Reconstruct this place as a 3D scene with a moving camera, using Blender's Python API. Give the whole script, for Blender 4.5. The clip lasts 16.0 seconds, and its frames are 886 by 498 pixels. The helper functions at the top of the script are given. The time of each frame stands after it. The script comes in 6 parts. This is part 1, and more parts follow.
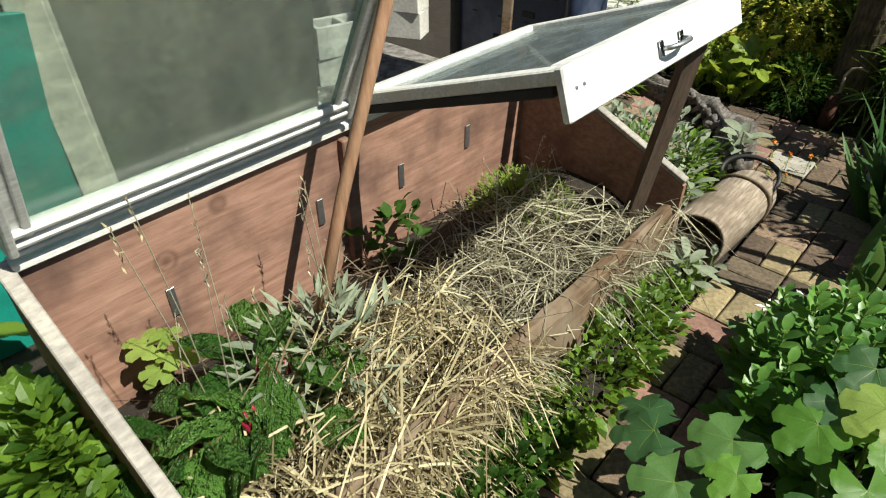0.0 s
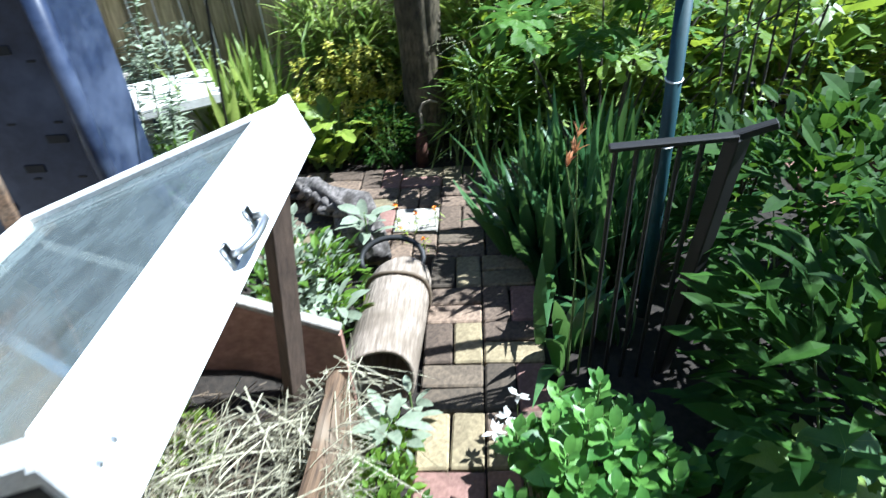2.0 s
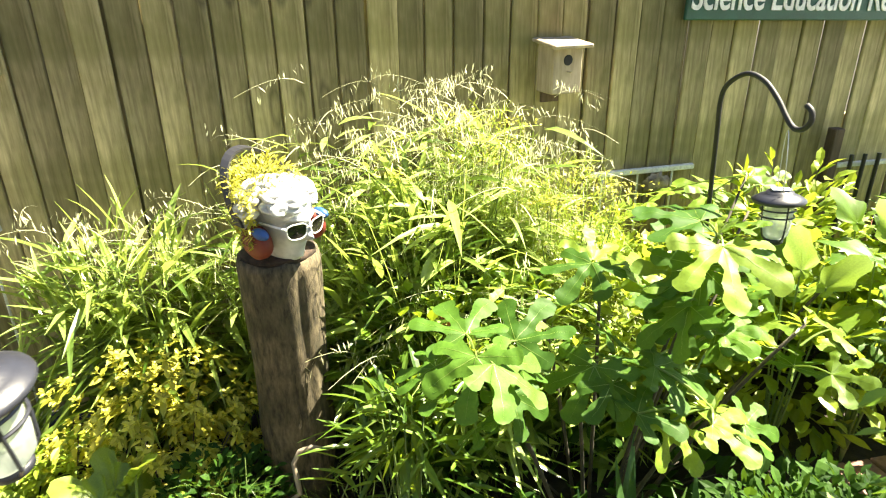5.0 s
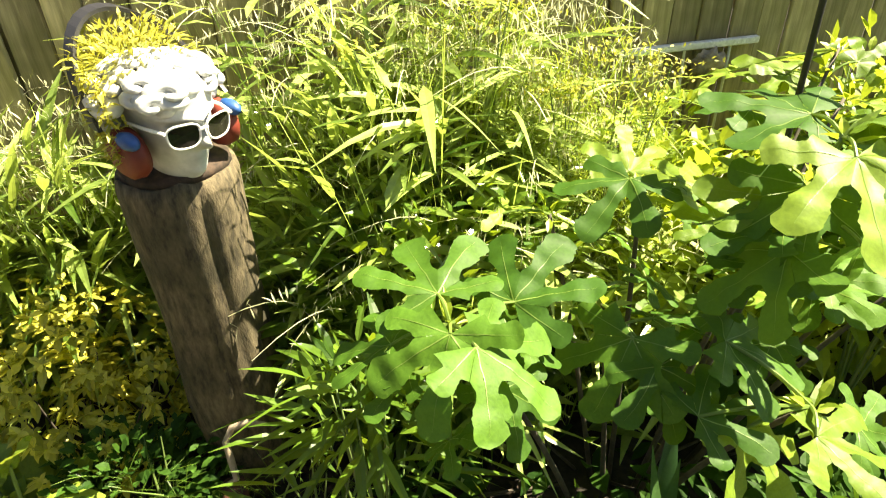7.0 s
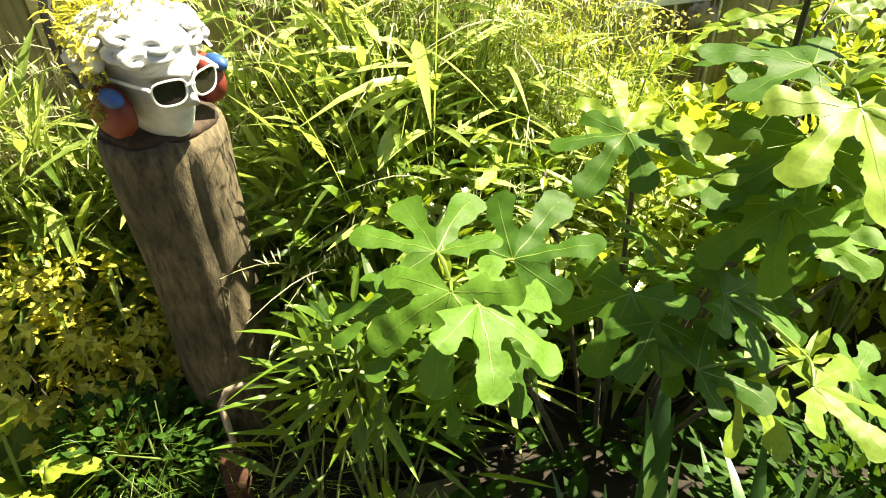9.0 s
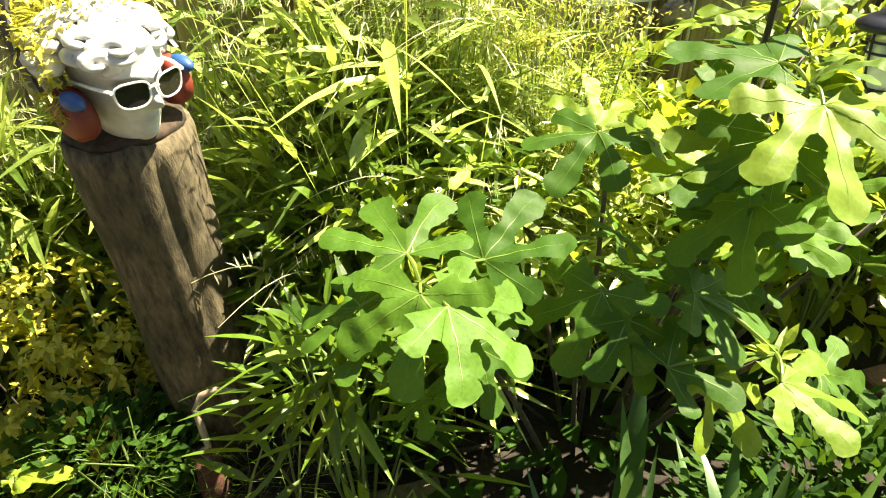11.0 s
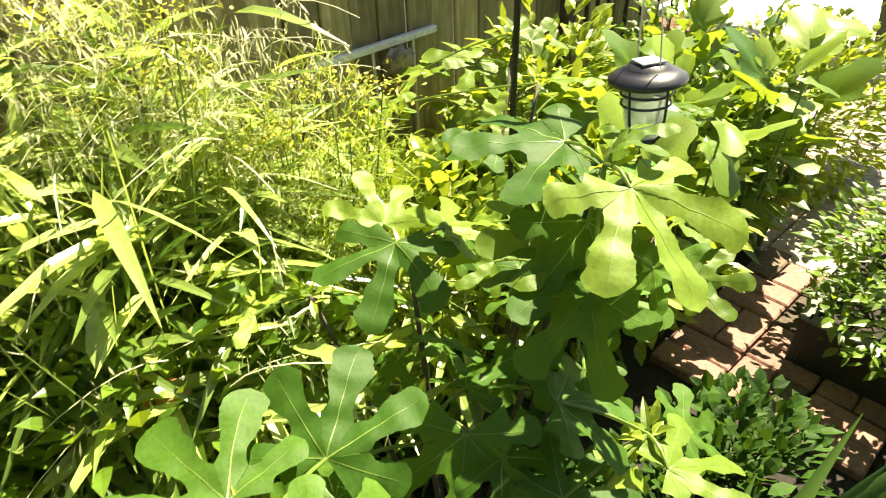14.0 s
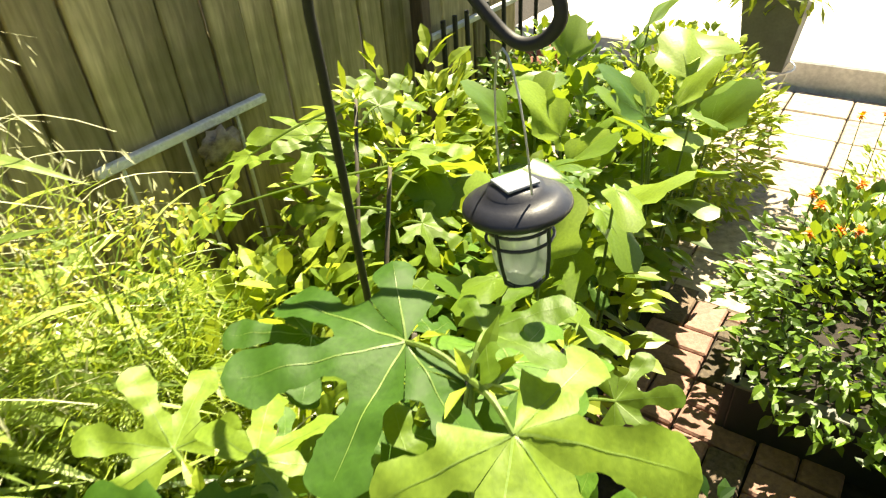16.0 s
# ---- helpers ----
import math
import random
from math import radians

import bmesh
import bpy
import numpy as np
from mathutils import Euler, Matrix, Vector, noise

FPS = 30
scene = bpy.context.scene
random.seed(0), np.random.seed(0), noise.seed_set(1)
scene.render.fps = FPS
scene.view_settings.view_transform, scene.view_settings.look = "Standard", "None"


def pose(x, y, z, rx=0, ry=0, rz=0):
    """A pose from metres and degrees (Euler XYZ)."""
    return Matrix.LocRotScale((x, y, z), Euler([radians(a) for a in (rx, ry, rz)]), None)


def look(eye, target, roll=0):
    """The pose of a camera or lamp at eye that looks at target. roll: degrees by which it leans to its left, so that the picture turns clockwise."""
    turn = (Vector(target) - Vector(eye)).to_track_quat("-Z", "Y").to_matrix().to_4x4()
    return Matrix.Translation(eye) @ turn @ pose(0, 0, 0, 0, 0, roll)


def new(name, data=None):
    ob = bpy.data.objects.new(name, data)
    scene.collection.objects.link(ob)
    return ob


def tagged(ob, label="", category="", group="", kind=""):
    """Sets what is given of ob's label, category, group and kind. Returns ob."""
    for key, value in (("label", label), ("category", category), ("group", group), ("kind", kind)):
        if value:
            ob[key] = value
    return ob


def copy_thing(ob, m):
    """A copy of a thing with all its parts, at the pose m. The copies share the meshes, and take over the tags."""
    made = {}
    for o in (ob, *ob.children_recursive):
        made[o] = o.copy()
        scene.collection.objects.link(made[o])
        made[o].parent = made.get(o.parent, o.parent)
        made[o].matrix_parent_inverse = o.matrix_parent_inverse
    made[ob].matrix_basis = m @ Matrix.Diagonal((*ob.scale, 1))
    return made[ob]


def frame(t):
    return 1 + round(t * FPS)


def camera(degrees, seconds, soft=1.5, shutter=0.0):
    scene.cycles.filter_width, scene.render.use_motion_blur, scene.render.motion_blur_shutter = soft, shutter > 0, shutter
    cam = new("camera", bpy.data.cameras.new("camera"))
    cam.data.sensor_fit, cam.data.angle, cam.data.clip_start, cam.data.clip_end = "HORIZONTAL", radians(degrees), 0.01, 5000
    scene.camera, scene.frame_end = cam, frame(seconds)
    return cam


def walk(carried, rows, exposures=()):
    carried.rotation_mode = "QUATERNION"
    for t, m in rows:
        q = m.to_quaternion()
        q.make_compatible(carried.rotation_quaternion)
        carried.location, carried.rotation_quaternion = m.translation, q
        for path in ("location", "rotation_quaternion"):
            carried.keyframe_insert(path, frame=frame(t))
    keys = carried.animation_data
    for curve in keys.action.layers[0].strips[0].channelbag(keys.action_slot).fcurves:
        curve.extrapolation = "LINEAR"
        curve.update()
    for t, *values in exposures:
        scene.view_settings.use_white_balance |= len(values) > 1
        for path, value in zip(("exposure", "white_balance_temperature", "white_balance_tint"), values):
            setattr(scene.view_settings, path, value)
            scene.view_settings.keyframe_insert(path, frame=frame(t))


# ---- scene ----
cam = camera(70.9, 16.0, soft=1.1, shutter=0.25)
PATH = [
    (0, (1.091, 1.403, 1.467), (0.016, 2.6, 0.279), 0.0),
    (0.5, (0.989, 1.406, 1.476), (0.033, 2.699, 0.286), -0.4),
    (1, (0.945, 1.563, 1.463), (0.153, 2.966, 0.278), -2.4),
    (1.5, (0.936, 1.832, 1.475), (0.411, 3.375, 0.316), -6.1),
    (2, (0.86, 2.138, 1.465), (0.719, 3.786, 0.341), -5.1),
    (2.5, (0.791, 2.399, 1.467), (0.881, 4.124, 0.459), -4.3),
    (3, (0.709, 2.689, 1.518), (0.96, 4.446, 0.597), -2.7),
    (3.5, (0.712, 2.98, 1.553), (1.013, 4.766, 0.705), -2.0),
    (4, (0.63, 3.259, 1.585), (1.011, 5.05, 0.794), -0.9),
    (4.2, (0.615, 3.353, 1.6), (1.03, 5.144, 0.819), -0.5),
    (6.3, (0.831, 4.085, 1.393), (1.169, 5.874, 0.563), -1.2),
    (6.5, (0.846, 4.12, 1.384), (1.18, 5.862, 0.46), -1.4),
    (7, (0.855, 4.157, 1.363), (1.174, 5.809, 0.282), -1.7),
    (7.5, (0.835, 4.152, 1.351), (1.16, 5.758, 0.205), -1.7),
    (8, (0.824, 4.153, 1.347), (1.163, 5.744, 0.183), -1.5),
    (8.5, (0.825, 4.161, 1.348), (1.175, 5.738, 0.169), -1.3),
    (9, (0.832, 4.169, 1.349), (1.189, 5.744, 0.169), -1.4),
    (11.5, (0.86, 4.174, 1.351), (1.296, 5.718, 0.158), -1.1),
    (12, (0.873, 4.182, 1.36), (1.365, 5.709, 0.165), -1.1),
    (12.5, (0.932, 4.192, 1.368), (1.457, 5.711, 0.177), -1.4),
    (13, (0.965, 4.234, 1.378), (1.616, 5.714, 0.201), -1.8),
    (13.5, (0.93, 4.354, 1.402), (1.797, 5.729, 0.236), -1.8),
    (14, (0.91, 4.445, 1.41), (1.988, 5.66, 0.243), -2.1),
    (14.5, (0.984, 4.486, 1.428), (2.154, 5.649, 0.299), -2.7),
    (15, (1.076, 4.515, 1.421), (2.273, 5.668, 0.309), -3.2),
    (15.5, (1.169, 4.561, 1.41), (2.391, 5.677, 0.288), -4.7),
    (16, (1.273, 4.641, 1.404), (2.568, 5.647, 0.259), -4.3),
]
EXPOSURE = [(0, 0.72, 6300, 4), (1.1, 0.95, 6000, 5), (1.7, 1.4, 5200, 6), (2.1, 1.85, 5000, 7), (2.7, 2.45, 6700, 4), (4, 3.1, 6900, 5), (6.5, 2.55, 7900, 3), (12, 2.4, 7900, 4), (16, 2.2, 7900, 3)]
walk(cam, [(t, look(eye, target, roll)) for t, eye, target, roll in PATH], EXPOSURE)

# ---- daylight ----
SUN_TO = Vector((0.68, 0.1, 1.0)).normalized()
world = bpy.data.worlds.new("sky")
scene.world = world
world.use_nodes = True
wn = world.node_tree.nodes
sky = wn.new("ShaderNodeTexSky")
sky.sky_type, sky.sun_disc = "NISHITA", False
sky.air_density, sky.dust_density = 0.7, 0.4
sky.sun_elevation = math.asin(SUN_TO.z)
sky.sun_rotation = math.atan2(SUN_TO.x, SUN_TO.y)
world.node_tree.links.new(sky.outputs[0], wn["Background"].inputs[0])
wn["Background"].inputs[1].default_value = 0.05
sun = new("sun", bpy.data.lights.new("sun", "SUN"))
sun.data.energy, sun.data.angle, sun.data.color = 5.0, radians(0.55), (1.0, 0.93, 0.8)
sun.matrix_world = look(SUN_TO * 20, (0, 0, 0))

rng = np.random.default_rng(7)
UP = Vector((0, 0, 1))


# ---- materials ----
def nodes_of(name):
    m = bpy.data.materials.new(name)
    m.use_nodes = True
    t = m.node_tree
    return m, t, t.nodes["Principled BSDF"], t.nodes.new, t.links.new


def grain_coords(t, stretch):
    c = t.nodes.new("ShaderNodeTexCoord")
    mp = t.nodes.new("ShaderNodeMapping")
    mp.inputs["Scale"].default_value = stretch
    t.links.new(c.outputs["Object"], mp.inputs[0])
    return mp.outputs[0]


def ramp(t, source, stops):
    r = t.nodes.new("ShaderNodeValToRGB")
    el = r.color_ramp.elements
    while len(el) < len(stops):
        el.new(0.5)
    for e, (pos, col) in zip(el, stops):
        e.position, e.color = pos, (*col, 1)
    t.links.new(source, r.inputs[0])
    return r.outputs[0]


def mix(t, fac, a, b, mode="MIX"):
    n = t.nodes.new("ShaderNodeMix")
    n.data_type, n.blend_type = "RGBA", mode
    for sock, val in ((n.inputs[0], fac), (n.inputs[6], a), (n.inputs[7], b)):
        if isinstance(val, bpy.types.NodeSocket):
            t.links.new(val, sock)
        elif isinstance(val, (int, float)):
            sock.default_value = val
        else:
            sock.default_value = (*val, 1)
    return n.outputs[2]


def noise_of(t, coords, scale, detail=5, rough=0.6):
    n = t.nodes.new("ShaderNodeTexNoise")
    n.inputs["Scale"].default_value, n.inputs["Detail"].default_value = scale, detail
    n.inputs["Roughness"].default_value = rough
    if coords is not None:
        t.links.new(coords, n.inputs[0])
    return n.outputs[0]


def bump(t, bsdf, height, strength, dist=0.01):
    b = t.nodes.new("ShaderNodeBump")
    b.inputs["Strength"].default_value, b.inputs["Distance"].default_value = strength, dist
    t.links.new(height, b.inputs["Height"])
    t.links.new(b.outputs[0], bsdf.inputs["Normal"])


def surface(name, dark, light, rough=0.7, stretch=(1, 1, 1), fine=40, coarse=4, stain=None, relief=0.3, metal=0.0, vary=0.0):
    """A surface with fine grain, coarse blotches and, with vary, a tone of its own for each object."""
    m, t, b, nn, ln = nodes_of(name)
    co = grain_coords(t, stretch)
    f = noise_of(t, co, fine, 6, 0.65)
    col = ramp(t, f, [(0.3, dark), (0.7, light)])
    g = noise_of(t, grain_coords(t, (1, 1, 1)), coarse, 4)
    if stain:
        k = ramp(t, g, [(0.45, (0, 0, 0)), (0.68, (1, 1, 1))])
        col = mix(t, k, col, stain)
    else:
        k = ramp(t, g, [(0.3, (0.75, 0.75, 0.75)), (0.7, (1.15, 1.15, 1.15))])
        col = mix(t, 1.0, col, k, "MULTIPLY")
    if vary:
        o = nn("ShaderNodeObjectInfo")
        k = ramp(t, o.outputs["Random"], [(0, (1 - vary,) * 3), (1, (1 + vary,) * 3)])
        col = mix(t, 1.0, col, k, "MULTIPLY")
    ln(col, b.inputs["Base Color"])
    b.inputs["Roughness"].default_value, b.inputs["Metallic"].default_value = rough, metal
    if relief:
        bump(t, b, f, relief, 0.004)
    return m


def knots(m, size, colour):
    """Adds scattered dark knots with soft rings to a board's colour."""
    t = m.node_tree
    b = t.nodes["Principled BSDF"]
    v = t.nodes.new("ShaderNodeTexVoronoi")
    v.inputs["Scale"].default_value = 1.0
    w = t.nodes.new("ShaderNodeVectorMath")
    w.operation = "ADD"
    o = t.nodes.new("ShaderNodeObjectInfo")
    t.links.new(grain_coords(t, size), w.inputs[0])
    t.links.new(o.outputs["Location"], w.inputs[1])
    t.links.new(w.outputs[0], v.inputs["Vector"])
    k = ramp(t, v.outputs["Distance"], [(0.05, (1, 1, 1)), (0.1, (0.15, 0.15, 0.15)), (0.13, (0.5, 0.5, 0.5)), (0.17, (0, 0, 0))])
    col = b.inputs["Base Color"].links[0].from_socket
    t.links.new(mix(t, k, col, colour), b.inputs["Base Color"])


def leaf_mat(name, dark, light, glow, trans=0.42, rough=0.42, per_object=False, scale=60, spec=0.45, relief=(0.15, 0.003)):
    """A thin leaf: gloss on its face, and light that comes through it."""
    m, t, b, nn, ln = nodes_of(name)
    if per_object:
        src = nn("ShaderNodeObjectInfo").outputs["Random"]
    else:
        src = nn("ShaderNodeNewGeometry").outputs["Random Per Island"]
    co = grain_coords(t, (1, 1, 1))
    col = ramp(t, src, [(0.0, dark), (0.85, light), (1.0, tuple(min(1, c * 1.25) for c in light))])
    f = noise_of(t, co, scale, 3)
    col = mix(t, 1.0, col, ramp(t, f, [(0.3, (0.78, 0.8, 0.75)), (0.7, (1.2, 1.15, 1.1))]), "MULTIPLY")
    ln(col, b.inputs["Base Color"])
    b.inputs["Roughness"].default_value = rough
    b.inputs["Specular IOR Level"].default_value = spec
    bump(t, b, f, *relief)
    tr = nn("ShaderNodeBsdfTranslucent")
    ln(mix(t, 0.6, col, glow), tr.inputs[0])
    ms = nn("ShaderNodeMixShader")
    ms.inputs[0].default_value = trans
    ln(b.outputs[0], ms.inputs[1])
    ln(tr.outputs[0], ms.inputs[2])
    ln(ms.outputs[0], t.nodes["Material Output"].inputs[0])
    return m


def plain(name, col, rough=0.5, metal=0.0, wear=0.12):
    lo = tuple(c * (1 - wear) for c in col)
    hi = tuple(min(1, c * (1 + wear)) for c in col)
    return surface(name, lo, hi, rough, fine=90, coarse=7, relief=0.08, metal=metal)


def glass_mat(name, haze=0.25, gloss=0.07, tint=(0.9, 0.97, 0.95), dust=(0.55, 0.6, 0.56)):
    """Dusty old window glass: clear in part, with a film of dirt and runs."""
    m, t, b, nn, ln = nodes_of(name)
    g = nn("ShaderNodeBsdfGlossy")
    g.inputs["Roughness"].default_value = 0.06
    tr = nn("ShaderNodeBsdfTransparent")
    tr.inputs[0].default_value = (*tint, 1)
    clear = nn("ShaderNodeMixShader")
    clear.inputs[0].default_value = gloss
    ln(tr.outputs[0], clear.inputs[1])
    ln(g.outputs[0], clear.inputs[2])
    f = noise_of(t, grain_coords(t, (6, 3, 1.2)), 2.2, 6, 0.65)
    k = ramp(t, f, [(0.3, (haze * 0.45,) * 3), (0.72, (min(1, haze * 2.0),) * 3)])
    b.inputs["Base Color"].default_value = (*dust, 1)
    b.inputs["Roughness"].default_value = 0.5
    film = nn("ShaderNodeMixShader")
    film.inputs[0].default_value = 0.5
    lit = nn("ShaderNodeBsdfTranslucent")
    lit.inputs[0].default_value = (*dust, 1)
    ln(b.outputs[0], film.inputs[1])
    ln(lit.outputs[0], film.inputs[2])
    out = nn("ShaderNodeMixShader")
    ln(k, out.inputs[0])
    ln(clear.outputs[0], out.inputs[1])
    ln(film.outputs[0], out.inputs[2])
    ln(out.outputs[0], t.nodes["Material Output"].inputs[0])
    return m


SOIL = surface("soil", (0.008, 0.006, 0.004), (0.032, 0.024, 0.017), 0.95, fine=45, coarse=5, relief=1.0)
BRICK = surface("paving_brick", (0.06, 0.04, 0.028), (0.24, 0.17, 0.115), 0.88, fine=55, coarse=9, relief=0.8, vary=0.5)
BRICK_PINK = surface("pink_brick", (0.16, 0.085, 0.065), (0.3, 0.17, 0.135), 0.88, fine=55, coarse=9, relief=0.6, vary=0.15)
BRICK_PALE = surface("pale_paver", (0.25, 0.23, 0.2), (0.45, 0.42, 0.36), 0.85, fine=60, coarse=6, relief=0.4, vary=0.12)
PATIO = surface("patio_stone", (0.2, 0.16, 0.12), (0.46, 0.38, 0.3), 0.85, fine=30, coarse=4, relief=0.4, vary=0.12)
CONCRETE = surface("concrete", (0.5, 0.49, 0.46), (0.72, 0.7, 0.66), 0.85, fine=40, coarse=4, relief=0.35)
FENCE = surface("weathered_fence", (0.1, 0.078, 0.032), (0.54, 0.45, 0.25), 0.88, stretch=(7, 7, 0.5), fine=6, coarse=2.5, stain=(0.15, 0.138, 0.045), relief=0.6, vary=0.4)
knots(FENCE, (5.5, 5.5, 1.5), (0.022, 0.018, 0.009))
PLYWOOD = surface("red_plywood", (0.19, 0.098, 0.068), (0.35, 0.205, 0.15), 0.8, stretch=(6, 0.9, 9), fine=6, coarse=3.5, stain=(0.11, 0.06, 0.045), relief=0.4, vary=0.12)
knots(PLYWOOD, (4, 4, 4), (0.06, 0.026, 0.016))
RAWWOOD = surface("raw_timber", (0.045, 0.028, 0.017), (0.2, 0.125, 0.07), 0.8, stretch=(9, 0.6, 9), fine=9, coarse=4, stain=(0.22, 0.17, 0.12), relief=0.5)
STICKWOOD = surface("stick_wood", (0.27, 0.145, 0.085), (0.42, 0.25, 0.15), 0.7, stretch=(9, 9, 0.8), fine=8, coarse=6, relief=0.4)
DARKWOOD = surface("dark_timber", (0.05, 0.032, 0.022), (0.12, 0.08, 0.055), 0.85, stretch=(9, 9, 0.7), fine=9, coarse=5, relief=0.5)
BARK = surface("old_post_wood", (0.012, 0.009, 0.005), (0.17, 0.135, 0.08), 0.92, stretch=(5, 5, 1.6), fine=12, coarse=5, stain=(0.02, 0.019, 0.007), relief=1.0)
LOGWOOD = surface("bare_log_wood", (0.1, 0.075, 0.052), (0.46, 0.38, 0.3), 0.85, stretch=(9, 0.9, 9), fine=9, coarse=4, stain=(0.16, 0.125, 0.09), relief=1.0)
GREYLOG = surface("grey_driftwood", (0.014, 0.012, 0.011), (0.26, 0.23, 0.21), 0.9, stretch=(5, 3, 5), fine=13, coarse=9, stain=(0.035, 0.028, 0.022), relief=1.0)
WHITEPAINT = surface("white_paint", (0.68, 0.68, 0.66), (0.84, 0.84, 0.82), 0.5, stretch=(5, 0.8, 5), fine=30, coarse=12, relief=0.15)
OLDPAINT = surface("worn_white_paint", (0.5, 0.5, 0.47), (0.82, 0.82, 0.8), 0.55, stretch=(4, 1, 4), fine=25, coarse=14, stain=(0.62, 0.6, 0.55), relief=0.4)
GREYPAINT = surface("grey_paint", (0.22, 0.2, 0.18), (0.42, 0.39, 0.34), 0.7, stretch=(3, 1, 3), fine=25, coarse=8, relief=0.3)
SEAL = plain("black_seal", (0.02, 0.02, 0.02), 0.8)
GLASS = glass_mat("dusty_glass", 0.2, 0.07, (0.85, 0.92, 0.88), (0.46, 0.5, 0.45))
GLASS_LID = glass_mat("hazy_glass", 0.3, 0.38, (0.7, 0.76, 0.77), (0.3, 0.35, 0.36))
LANTERN_GLASS = glass_mat("seeded_glass", 0.4, 0.06, (0.93, 0.97, 0.93), (0.75, 0.8, 0.75))
STEEL = plain("dull_steel", (0.42, 0.43, 0.44), 0.4, 0.9)
IRON = plain("black_iron", (0.012, 0.011, 0.011), 0.6, 0.0)
LANTERN_METAL = plain("lantern_plastic", (0.022, 0.023, 0.032), 0.38)
SOLAR = plain("solar_panel", (0.3, 0.32, 0.37), 0.2)
NAVY = surface("navy_plastic", (0.014, 0.02, 0.045), (0.035, 0.048, 0.09), 0.33, fine=20, coarse=3, stain=(0.09, 0.11, 0.17), relief=0.1)
TEAL = plain("teal_paint", (0.012, 0.24, 0.19), 0.6)
CREAM = plain("cream_paint", (0.76, 0.72, 0.6), 0.6)
BLUEPOLE = plain("teal_pole", (0.008, 0.042, 0.055), 0.6)
WIRE = plain("wire", (0.55, 0.55, 0.55), 0.4, 0.6)
PLASTER = surface("white_plaster", (0.46, 0.47, 0.47), (0.62, 0.62, 0.61), 0.6, fine=30, coarse=14, relief=0.15)
LENS = plain("dark_lens", (0.012, 0.01, 0.01), 0.12)
WHITEPLASTIC = plain("white_plastic", (0.78, 0.78, 0.76), 0.35)
HAIRBAND = plain("black_plastic", (0.025, 0.025, 0.03), 0.4)
RED = plain("rust_red", (0.17, 0.022, 0.012), 0.6)
RUST = surface("rusted_iron", (0.03, 0.014, 0.009), (0.11, 0.04, 0.022), 0.85, fine=40, coarse=9, relief=0.6)
BLUE = plain("bright_blue", (0.014, 0.07, 0.24), 0.5)
SIGNGREEN = plain("sign_green", (0.012, 0.075, 0.05), 0.5)
SIGNWHITE = plain("sign_letter", (0.8, 0.8, 0.78), 0.6)
BIRDWOOD = surface("birdhouse_wood", (0.28, 0.22, 0.15), (0.46, 0.38, 0.28), 0.85, stretch=(8, 8, 0.8), fine=8, coarse=5, relief=0.4)
TERRA = surface("terracotta", (0.2, 0.07, 0.045), (0.32, 0.13, 0.08), 0.85, fine=30, coarse=5, relief=0.3)
POTGREY = plain("grey_pot", (0.13, 0.13, 0.115), 0.7)
BLACKPOT = plain("black_planter", (0.02, 0.02, 0.02), 0.6)
GRIT = surface("gritty_ground", (0.03, 0.028, 0.026), (0.3, 0.28, 0.26), 0.9, fine=14, coarse=5, relief=0.8)
BOARDGREY = surface("grey_green_board", (0.03, 0.035, 0.03), (0.2, 0.19, 0.15), 0.7, stretch=(1, 1.5, 0.5), fine=3, coarse=2, relief=0.1)
SHELL = surface("bleached_shell", (0.06, 0.035, 0.02), (0.45, 0.38, 0.26), 0.6, fine=25, coarse=30, relief=0.4)

STRAW = leaf_mat("straw", (0.1, 0.075, 0.04), (0.55, 0.49, 0.31), (0.62, 0.53, 0.3), 0.25, 0.55)
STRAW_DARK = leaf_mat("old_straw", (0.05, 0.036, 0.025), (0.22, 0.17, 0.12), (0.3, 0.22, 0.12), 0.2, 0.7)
STRAW_GREEN = leaf_mat("green_straw", (0.08, 0.075, 0.05), (0.48, 0.46, 0.34), (0.5, 0.48, 0.32), 0.25, 0.6)
FIG = leaf_mat("fig_leaf", (0.03, 0.085, 0.009), (0.065, 0.145, 0.017), (0.34, 0.53, 0.03), 0.27, 0.58, True, 25, 0.22)
# lighter copy of FIG: young leaves, and sunlit ones with the light painted in
FIG_YOUNG_LIT = leaf_mat("young_lit_fig_leaf", (0.065, 0.13, 0.012), (0.17, 0.26, 0.035), (0.55, 0.66, 0.05), 0.36, 0.5, True, 25, 0.3)
FIGVEIN = leaf_mat("fig_vein", (0.13, 0.21, 0.045), (0.17, 0.26, 0.06), (0.5, 0.6, 0.1), 0.35)
FIGSTEM = surface("fig_bark", (0.035, 0.03, 0.02), (0.09, 0.075, 0.055), 0.8, fine=40, coarse=8)
GRASS = leaf_mat("meadow_grass", (0.028, 0.072, 0.009), (0.38, 0.49, 0.15), (0.64, 0.78, 0.14), 0.36, 0.24, spec=0.65)
SEEDHEAD = leaf_mat("grass_seed", (0.4, 0.41, 0.25), (0.7, 0.7, 0.5), (0.8, 0.8, 0.5), 0.4, 0.5)
# shade under and between plants is put into this darker, less translucent leaf
SHADELEAF = leaf_mat("shaded_green_leaf", (0.01, 0.032, 0.005), (0.036, 0.085, 0.013), (0.2, 0.38, 0.03), 0.2, 0.6, spec=0.12)
MIDLEAF = leaf_mat("mid_green_leaf", (0.024, 0.065, 0.008), (0.11, 0.2, 0.022), (0.45, 0.58, 0.035), 0.34, 0.42)
LIMELEAF = leaf_mat("lime_leaf", (0.06, 0.125, 0.01), (0.27, 0.35, 0.045), (0.64, 0.74, 0.06), 0.36, 0.45)
